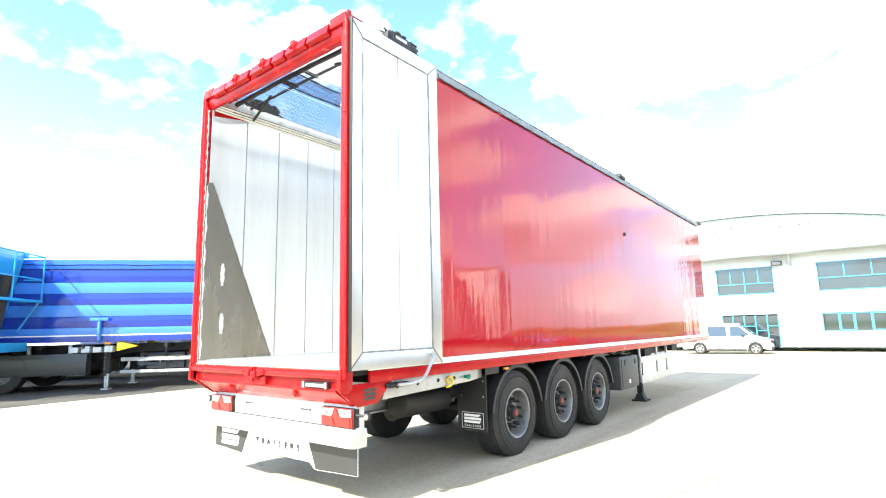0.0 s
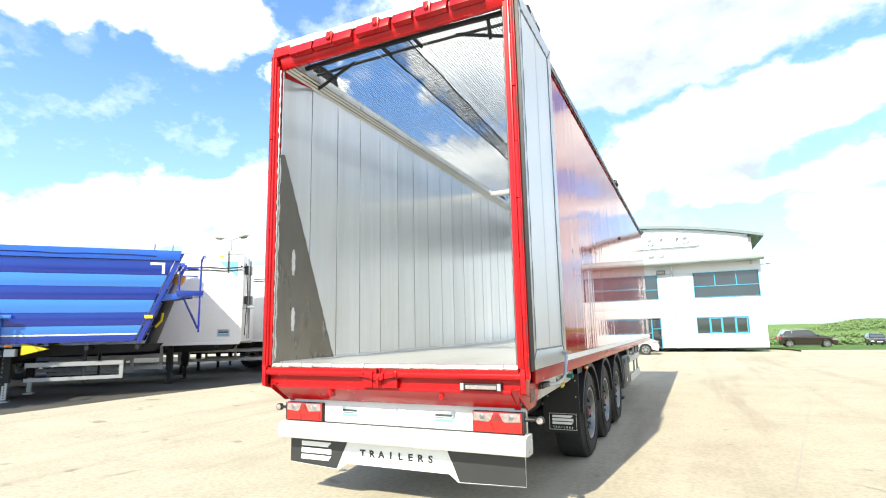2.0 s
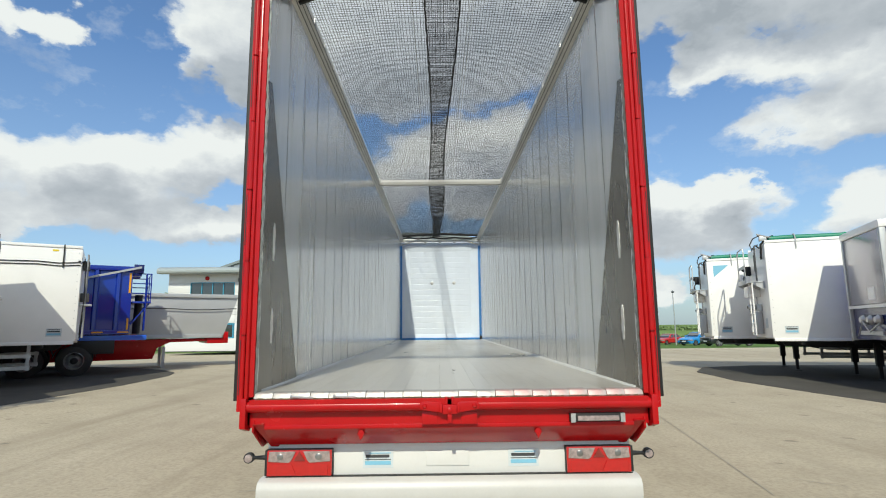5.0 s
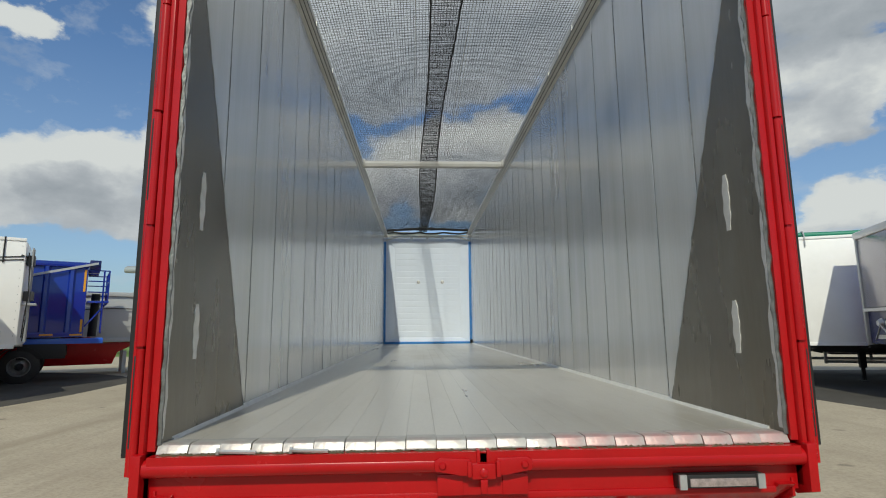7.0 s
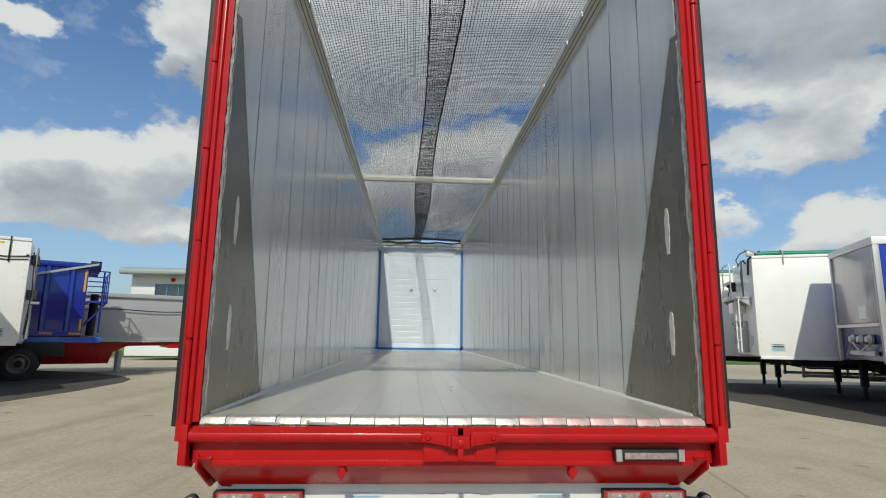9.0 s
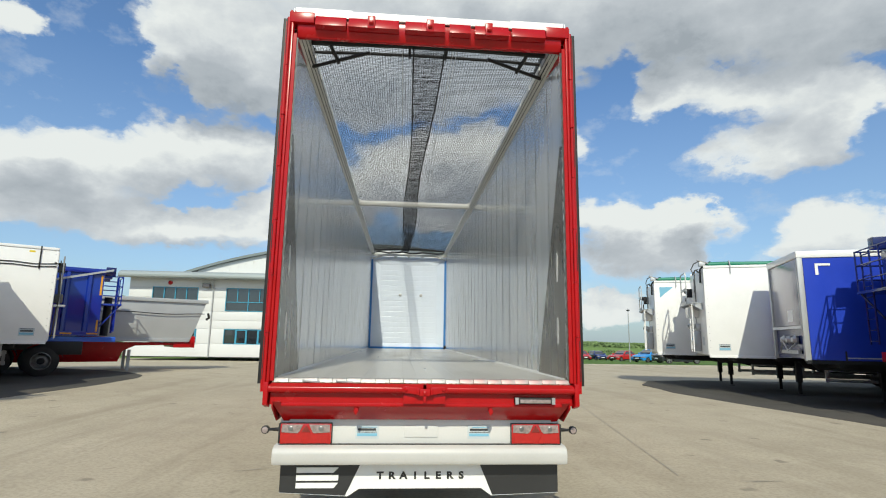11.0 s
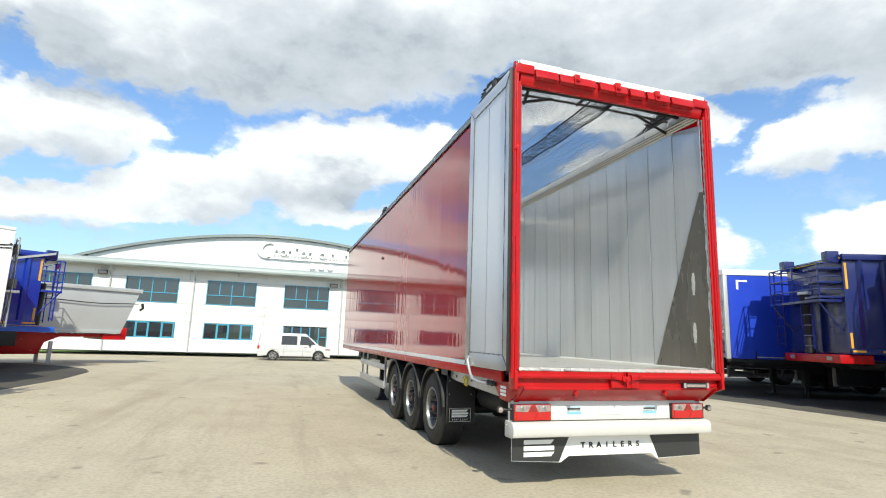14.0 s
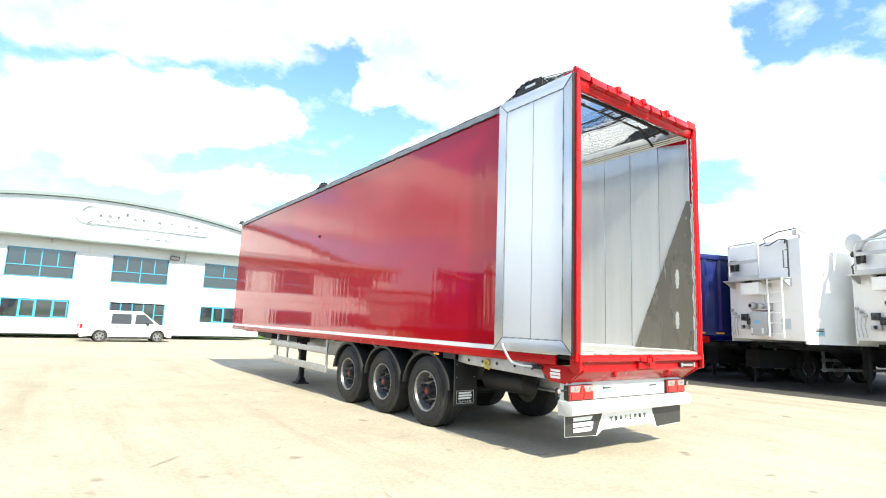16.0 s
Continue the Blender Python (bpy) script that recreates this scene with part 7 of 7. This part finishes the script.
    inn = [(-3.98 + 0.62 * math.cos(a), 7.86 + 0.54 * math.sin(a)) for a in np.linspace(radians(285), radians(75), 22)]
    prism(bm, out + inn, "y", gable - 0.20, gable - 0.03)
    sign = part("sign", bm, "sign", house, "raised white sign of plain shapes on the gable")
    part("sign_bar", prism(B(), [(-4.3, 7.20), (3.1, 7.20), (3.3, 7.3), (-4.1, 7.32)], "y", gable - 0.20, gable - 0.03), "sign", sign)
    rnd = random.Random(8)
    x = -3.75
    for k in range(14):
        if k == 6:
            x += 0.45
            continue
        w = 0.24 if k in (8, 10, 11) else 0.46
        h = 0.78 if k in (3, 7, 11) else 0.52
        bm = B()
        if w < 0.3:
            prism(bm, [(x, 7.48), (x + 0.10, 7.48), (x + 0.12, 7.48 + h), (x + 0.02, 7.48 + h)], "y", gable - 0.24, gable - 0.03)
        elif k % 3 == 1:
            ring = [(x + 0.22 + r * math.cos(a), 7.74 + r * 1.1 * math.sin(a)) for r, sweep_way in ((0.24, 1), (0.14, -1)) for a in np.linspace(-2.9 * sweep_way, 2.9 * sweep_way, 20)]
            prism(bm, ring, "y", gable - 0.24, gable - 0.03)
        else:
            prism(bm, [(x, 7.48), (x + 0.10, 7.48), (x + 0.12, 7.48 + h - 0.12), (x + 0.30, 7.48 + h - 0.12), (x + 0.28, 7.48), (x + 0.38, 7.48), (x + 0.40, 7.48 + h), (x + 0.02, 7.48 + h)], "y", gable - 0.24, gable - 0.03)
        part("sign_block", bm, "sign", sign)
        x += w + 0.05
    for k in range(3):
        part("sign_disc", lathe(B(), [(gable - 0.20, 0.02), (gable - 0.20, 0.24), (gable - 0.03, 0.24)], (-0.75 + k * 0.7, 0, 6.82), "y", 20), "sign", sign)
    # pipes, flood lamps, cameras
    for x in (-8.7, -13.75, 1.35):
        bm = B()
        sweep(bm, [(x, FACE - 0.5, 5.6), (x, FACE - 0.42, 5.35), (x, FACE - 0.07, 5.15), (x, FACE - 0.07, 0.02)], 0.05, 8)
        part("downpipe", bm, "silver", house, "grey rainwater downpipe")
    for x in (-14.2, 0.68):
        lamp = part("flood_lamp", box(B(), (x - 0.28, FACE - 0.30, 4.95), (x + 0.28, FACE - 0.16, 5.22)), "black", house, "black flood lamp under the eaves", bevel=0.03)
        part("lamp_glass", box(B(), (x - 0.23, FACE - 0.312, 5.0), (x + 0.23, FACE - 0.3005, 5.17)), "lens_clear", lamp)
        part("lamp_bracket", box(B(), (x - 0.05, FACE - 0.16, 5.05), (x + 0.05, FACE, 5.12)), "black", lamp)
    bell = part("alarm_bell", lathe(B(), [(FACE, 0.15), (FACE - 0.08, 0.15), (FACE - 0.12, 0.08)], (-16.8, 0, 5.25), "y", 14), "frame", house, "red round alarm bell under the eaves")
    for x in (-5.9, 6.05):
        bm = B()
        box(bm, (x - 0.06, FACE - 0.5, 5.32), (x + 0.06, FACE - 0.15, 5.44))
        sweep(bm, [(x, FACE - 0.3, 5.44), (x, FACE - 0.25, 5.56)], 0.03, 6)
        part("security_camera", bm, "silver", house)
    bm = B()
    sweep(bm, [(right, FACE + 0.1, 5.28), (right + 0.45, FACE - 0.1, 5.26)], 0.03, 6)
    sweep(bm, [(right + 0.3, FACE - 0.1, 5.34), (right + 0.75, FACE - 0.2, 5.24)], 0.05, 6)
    part("corner_camera", bm, "silver", house)


building()


# ---- vehicles ----
def car(m, label, paint, kind="hatch", name="car", category="car"):
    """A parked car, its nose towards +x, standing on z 0. Lower body with wheel arches, cabin, panes, lamps, wheels."""
    root = thing(name, m, label, category, "" if kind == "van" else "parked cars")
    sizes = dict(hatch=(4.1, 1.76, 1.48, 0.95, 0.30), suv=(4.65, 1.88, 1.68, 1.08, 0.36), van=(5.0, 1.93, 1.90, 1.06, 0.345), saloon=(4.5, 1.8, 1.42, 0.92, 0.30))
    long, wide, high, belt, radius = sizes[kind]
    h = long / 2
    fx, bx = h - 0.85, -h + 0.85 if kind != "van" else -h + 1.05

    def arch(c):
        return [(c + (radius + 0.05) * math.cos(a), radius + (radius + 0.05) * math.sin(a)) for a in np.linspace(0.0, math.pi, 9)]
    bonnet = belt - 0.06 if kind != "van" else belt + 0.02
    low = [(-h + 0.05, 0.28), (-h, 0.55), (-h + 0.04, belt)] + [(h - 1.35 if kind != "van" else h - 0.8, belt + 0.02), (h - 0.35, bonnet - 0.1), (h - 0.14, bonnet - 0.2), (h - 0.03, bonnet - 0.34), (h, 0.5), (h - 0.06, 0.24)]
    low += arch(fx) + [(fx - radius - 0.1, 0.22), (bx + radius + 0.1, 0.22)] + arch(bx)
    body = part("body", prism(B(), low, "y", -wide / 2, wide / 2), paint, root, bevel=0.05)
    if kind == "van":
        base, roof = (-h + 0.03, h - 0.72), (-h + 0.16, h - 1.8)
    elif kind == "suv":
        base, roof = (-h + 0.06, h - 1.35), (-h + 0.45, h - 2.1)
    elif kind == "saloon":
        base, roof = (-h + 0.55, h - 1.3), (-h + 1.15, h - 2.1)
    else:
        base, roof = (-h + 0.06, h - 1.2), (-h + 0.5, h - 2.0)
    wb, wr = wide / 2 - 0.03, wide / 2 - (0.12 if kind == "van" else 0.2)
    bm = B()
    lo = [bm.verts.new(p) for p in ((base[0], -wb, belt - 0.03), (base[1], -wb, belt - 0.03), (base[1], wb, belt - 0.03), (base[0], wb, belt - 0.03))]
    hi = [bm.verts.new(p) for p in ((roof[0], -wr, high), (roof[1], -wr, high), (roof[1], wr, high), (roof[0], wr, high))]
    bm.faces.new(lo[::-1]), bm.faces.new(hi)
    for i in range(4):
        bm.faces.new((lo[i], lo[(i + 1) % 4], hi[(i + 1) % 4], hi[i]))
    cabin = part("cabin", bm, paint, root, bevel=0.10 if kind == "van" else 0.06)

    def side(s, u0, u1, v0=0.12, v1=0.86):
        bm = B()
        def at(u, v, o):
            x = base[0] + (base[1] - base[0]) * u + ((roof[0] - base[0]) * (1 - u) + (roof[1] - base[1]) * u) * v
            y = s * (wb + (wr - wb) * v + o)
            return (x, y, belt - 0.03 + (high - belt + 0.03) * v)
        a = [bm.verts.new(at(u, v, 0.008)) for u, v in ((u0, v0), (u1, v0), (u1, v1), (u0, v1))]
        b = [bm.verts.new(at(u, v, -0.01)) for u, v in ((u0, v0), (u1, v0), (u1, v1), (u0, v1))]
        bm.faces.new(a), bm.faces.new(b[::-1])
        for i in range(4):
            bm.faces.new((a[i], b[i], b[(i + 1) % 4], a[(i + 1) % 4]))
        part("side_window", bm, "glass", cabin)
    spans = () if kind == "van" else ((0.06, 0.30), (0.33, 0.62), (0.65, 0.93))
    for s in (-1, 1):
        if kind == "van":
            for outline in (((-0.94, 1.10), (0.14, 1.10), (0.12, 1.71), (-0.92, 1.71)), ((0.33, 1.10), (1.42, 1.14), (0.86, 1.69), (0.36, 1.71))):
                bm = B()
                rings = [[bm.verts.new((x, s * (wb + (wr - wb) * (z - belt + 0.03) / (high - belt + 0.03) + o), z)) for x, z in outline] for o in (0.008, -0.01)]
                bm.faces.new(rings[0]), bm.faces.new(rings[1][::-1])
                for i in range(4):
                    bm.faces.new((rings[0][i], rings[1][i], rings[1][(i + 1) % 4], rings[0][(i + 1) % 4]))
                part("side_window", bm, "glass", cabin)
        for u0, u1 in spans:
            side(s, u0, u1)
        for u, w0, w1, nm in ((1, base[1], roof[1], "windscreen"), (0, base[0], roof[0], "rear_window")):
            if s < 0:
                continue
            bm = B()
            o = 0.01 if u else -0.01
            pts = []
            for v, k in ((0.12, -0.88), (0.12, 0.88), (0.9, 0.86), (0.9, -0.86)):
                pts.append((w0 + (w1 - w0) * v + o, k * (wb + (wr - wb) * v), belt - 0.03 + (high - belt + 0.03) * v))
            a, b = [bm.verts.new(p) for p in pts], [bm.verts.new((x - 2 * o, y, z)) for x, y, z in pts]
            bm.faces.new(a), bm.faces.new(b[::-1])
            for i in range(4):
                bm.faces.new((a[i], b[i], b[(i + 1) % 4], a[(i + 1) % 4]))
            part(nm, bm, "glass", cabin)
        part("headlamp", box(B(), (h - 0.42, s * (wide / 2 - 0.36), bonnet - 0.34), (h - 0.03, s * (wide / 2 + 0.006), bonnet - 0.19)), "lens_clear", body, bevel=0.03)
        part("tail_lamp", box(B(), (-h - 0.006, s * (wide / 2 - 0.18), belt - 0.28), (-h + 0.14, s * (wide / 2 + 0.006), belt - 0.02)), "lens_red", body, bevel=0.02)
        part("mirror", box(B(), (h - 1.55, s * (wide / 2), belt), (h - 1.4, s * (wide / 2 + 0.16), belt + 0.14)), paint if kind != "van" else "black", body, bevel=0.03)
        part("sill_trim", box(B(), (bx + radius + 0.12, s * (wide / 2 - 0.02), 0.2), (fx - radius - 0.12, s * (wide / 2 + 0.012), 0.32)), "black", body)
        for x in (fx, bx):
            w = new("wheel")
            w.parent = root
            w.matrix_basis = pose(x, s * (wide / 2 - 0.11), radius, 0, 0, 0 if s > 0 else 180)
            part("tyre", lathe(B(), [(-0.1, radius - 0.1), (-0.1, radius - 0.02), (-0.07, radius), (0.07, radius), (0.1, radius - 0.02), (0.1, radius - 0.1)], (0, 0, 0), "y", 20, True), "rubber", w)
            bm = B()
            lathe(bm, [(-0.05, radius - 0.1), (0.098, radius - 0.1), (0.10, radius - 0.115), (0.06, radius - 0.13), (0.05, 0.05), (0.08, 0.04)], (0, 0, 0), "y", 20)
            rim = part("rim", bm, "rim", w)
            gap = part("rim_gap", lathe(B(), [(0.052, 0.055), (0.064, 0.05)], (0, 0, radius - 0.19), "y", 8), "chassis", rim)
            for k in range(1, 5):
                again(gap, pose(0, 0, 0, 0, 72 * k, 0))
    part("grille", box(B(), (h - 0.05, -wide * 0.28, bonnet - 0.42), (h + 0.008, wide * 0.28, bonnet - 0.24)), "black", body, bevel=0.01)
    part("bumper_intake", box(B(), (h - 0.08, -wide * 0.36, 0.28), (h + 0.004, wide * 0.36, 0.42)), "black", body, bevel=0.01)
    part("plate_bar", box(B(), (h - 0.03, -0.26, 0.44), (h + 0.012, 0.26, 0.54)), "white", body, "plain pale plate")
    if kind == "van":
        for s in (-1, 1):
            y = s * (wide / 2 + 0.001)
            for x in (-0.75, 0.55, 1.42):
                part("door_seam", box(B(), (x - 0.006, y - 0.004, 0.34), (x + 0.006, y + 0.004, belt - 0.06)), "chassis", body)
            part("rubbing_strip", box(B(), (bx + 0.5, y - 0.004, 0.62), (fx - 0.5, y + 0.012, 0.68)), "silver", body, bevel=0.004)
            for x in (-0.6, 0.7):
                part("door_handle", box(B(), (x - 0.1, y - 0.004, 0.93), (x + 0.1, y + 0.025, 0.965)), "chassis", body, bevel=0.006)
    if kind == "suv":
        for s in (-1, 1):
            bm = B()
            sweep(bm, [(roof[0] + 0.1, s * (wr - 0.05), high), (roof[0] + 0.25, s * (wr - 0.05), high + 0.06), (roof[1] - 0.2, s * (wr - 0.05), high + 0.06), (roof[1] - 0.05, s * (wr - 0.05), high)], 0.018, 6)
            part("roof_rail", bm, "silver", cabin)
    return root


def paint(name, colour):
    return surface(name, colour, 0.22, vary=0.08, size=1.0, coat=0.6)


def vehicles():
    car(pose(-2.1, 35.0, ground_height(-2.1, 35.0) + 0.012, 0, 0, 2), "white panel van with side windows parked by the office", "van_white", "van", "van", "van")
    def stand(x, y, turn, label, colour, kind):
        car(pose(x, y, ground_height(x, y) + 0.092, 0, 0, turn), label, paint("car_paint", colour), kind)
    stand(12.35, 57.0, 0, "dark brown estate car with roof rails on the verge", (0.028, 0.018, 0.016), "suv")
    stand(23.3, 79.2, -95, "black small hatchback facing the yard", (0.012, 0.013, 0.016), "hatch")
    stand(26.0, 79.2, -92, "dark grey hatchback facing the yard", (0.020, 0.022, 0.028), "hatch")
    stand(28.8, 79.2, -90, "red small hatchback facing the yard", (0.45, 0.012, 0.015), "hatch")
    stand(31.5, 79.2, -88, "dark blue hatchback facing the yard", (0.012, 0.035, 0.16), "hatch")
    stand(30.7, 67.8, -150, "bright red saloon parked at an angle", (0.50, 0.012, 0.018), "saloon")
    stand(28.7, 55.7, 205, "bright sky-blue hatchback parked side-on", (0.02, 0.26, 0.66), "hatch")
    stand(27.6, 47.2, 184, "dark grey estate car parked side-on", (0.026, 0.030, 0.036), "suv")
    stand(42.9, 61.5, -150, "pale silver saloon parked at an angle", (0.45, 0.50, 0.55), "saloon")
    stand(45.6, 61.5, -110, "black hatchback beside the silver saloon", (0.014, 0.015, 0.018), "hatch")
    stand(40.6, 67.6, -120, "grey-green hatchback behind the row", (0.16, 0.22, 0.22), "hatch")


vehicles()


# ---- hedges, trees and lamp masts ----
def foliage(name, label, count, seed, shape, leaf, category="hedge"):
    """Many small leaf blades scattered through a shape; one object of kind stuff."""
    rnd = random.Random(seed)
    verts, faces = [], []
    for _ in range(count):
        p = shape(rnd)
        a = Vector((rnd.uniform(-1, 1), rnd.uniform(-1, 1), rnd.uniform(-0.6, 1))).normalized()
        b = a.orthogonal().normalized()
        size = leaf * rnd.uniform(0.6, 1.5)
        k = len(verts)
        verts.extend((tuple(p + a * size), tuple(p + b * size * 0.6), tuple(p - a * size), tuple(p - b * size * 0.6)))
        faces.append((k, k + 1, k + 2, k + 3))
    mesh = bpy.data.meshes.new(name)
    mesh.from_pydata(verts, [], faces)
    mesh.materials.append(M["leaf"])
    tagged(new(name, mesh), label, category, kind="stuff")


def lump(x):
    return 0.5 + 0.5 * math.sin(x * 0.9) * math.sin(x * 0.37 + 1) + 0.25 * math.sin(x * 2.3)


def greenery():
    def near_hedge(r):
        x = r.uniform(9, 90)
        y = 92 + r.uniform(-1.2, 1.2)
        return Vector((x, y, ground_height(x, y) + r.random() ** 0.7 * (0.5 + 0.5 * lump(x))))
    foliage("hedge", "uneven green hedge behind the parked cars", 16000, 1, near_hedge, 0.16)

    def line_hedge(y0, x0, x1, tall):
        def shape(r):
            x = r.uniform(x0, x1)
            y = y0 + r.uniform(-2, 2)
            return Vector((x, y, ground_height(x, y) + r.random() ** 0.7 * tall * (0.5 + 0.5 * lump(x * 0.3))))
        return shape
    foliage("hedge", "dark field hedge across the meadow", 9000, 2, line_hedge(125, 8, 130, 2.0), 0.34)
    foliage("hedge", "far dark field hedge", 9000, 3, line_hedge(210, 10, 230, 2.4), 0.5)

    def wood(r):
        x, y = r.gauss(82, 12), r.gauss(322, 14)
        return Vector((x, y, ground_height(x, y) - 1 + r.random() ** 0.6 * (1.2 + 3.2 * math.exp(-((x - 82) / 15) ** 2) + 0.8 * lump(x * 0.25))))
    foliage("wood", "low wooded hill in the distance", 26000, 4, wood, 0.45, "trees")

    def tree_line(r):
        x, y = r.uniform(110, 330), r.gauss(345, 10)
        return Vector((x, y, ground_height(x, y) + r.random() ** 0.6 * (1.4 + 1.8 * lump(x * 0.2))))
    foliage("tree_line", "line of far trees on the skyline", 16000, 5, tree_line, 0.8, "trees")

    def west_trees(r):
        x, y = r.uniform(-60, -24), r.gauss(70, 3)
        return Vector((x, y, r.random() ** 0.6 * (4.4 + 2.0 * lump(x * 0.3))))
    foliage("tree_line", "green trees beyond the building", 9000, 6, west_trees, 0.4, "trees")


greenery()


def lamp_masts():
    mast = thing("lamp_mast", pose(-34.4, 30.2, 0), "tall grey lamp mast with two heads", "lamp")
    part("pole", sweep(B(), [(0, 0, 0), (0, 0, 4), (0, 0, 10.0)], [0.11, 0.09, 0.06], 10), "galv", mast)
    for s in (-1, 1):
        arm = part("arm", sweep(B(), [(0, 0, 9.95), (s * 0.4, 0.1 * s, 10.12), (s * 0.8, 0.2 * s, 10.2)], 0.035, 6), "galv", mast)
        bm = B()
        lathe(bm, [(-0.12, 0.10), (-0.08, 0.38), (0.03, 0.46), (0.08, 0.40), (0.14, 0.12)], (0, 0, 0), "z", 16)
        head = part("head", bm, "silver", arm, "shallow lamp head")
        head.matrix_basis = pose(s * 1.2, 0.28 * s, 10.25, 0, -8 * s, 0) @ Matrix.Diagonal((1.1, 0.7, 0.8, 1))
        glass = part("head_glass", lathe(B(), [(-0.19, 0.05), (-0.17, 0.26), (-0.13, 0.30)], (0, 0, 0), "z", 14), "glass", arm)
        glass.matrix_basis = head.matrix_basis.copy()
    post = thing("lamp_mast", pose(28.4, 60.2, ground_height(28.4, 60.2)), "slender grey lamp mast beside the car park", "lamp")
    part("pole", sweep(B(), [(0, 0, 0), (0, 0, 6.7)], [0.08, 0.05], 8), "galv", post)
    part("head", lathe(B(), [(6.35, 0.08), (6.42, 0.2), (6.52, 0.2), (6.56, 0.05)], (0, 0, 0), "z", 12), "grey", post, "small lamp head")


lamp_masts()
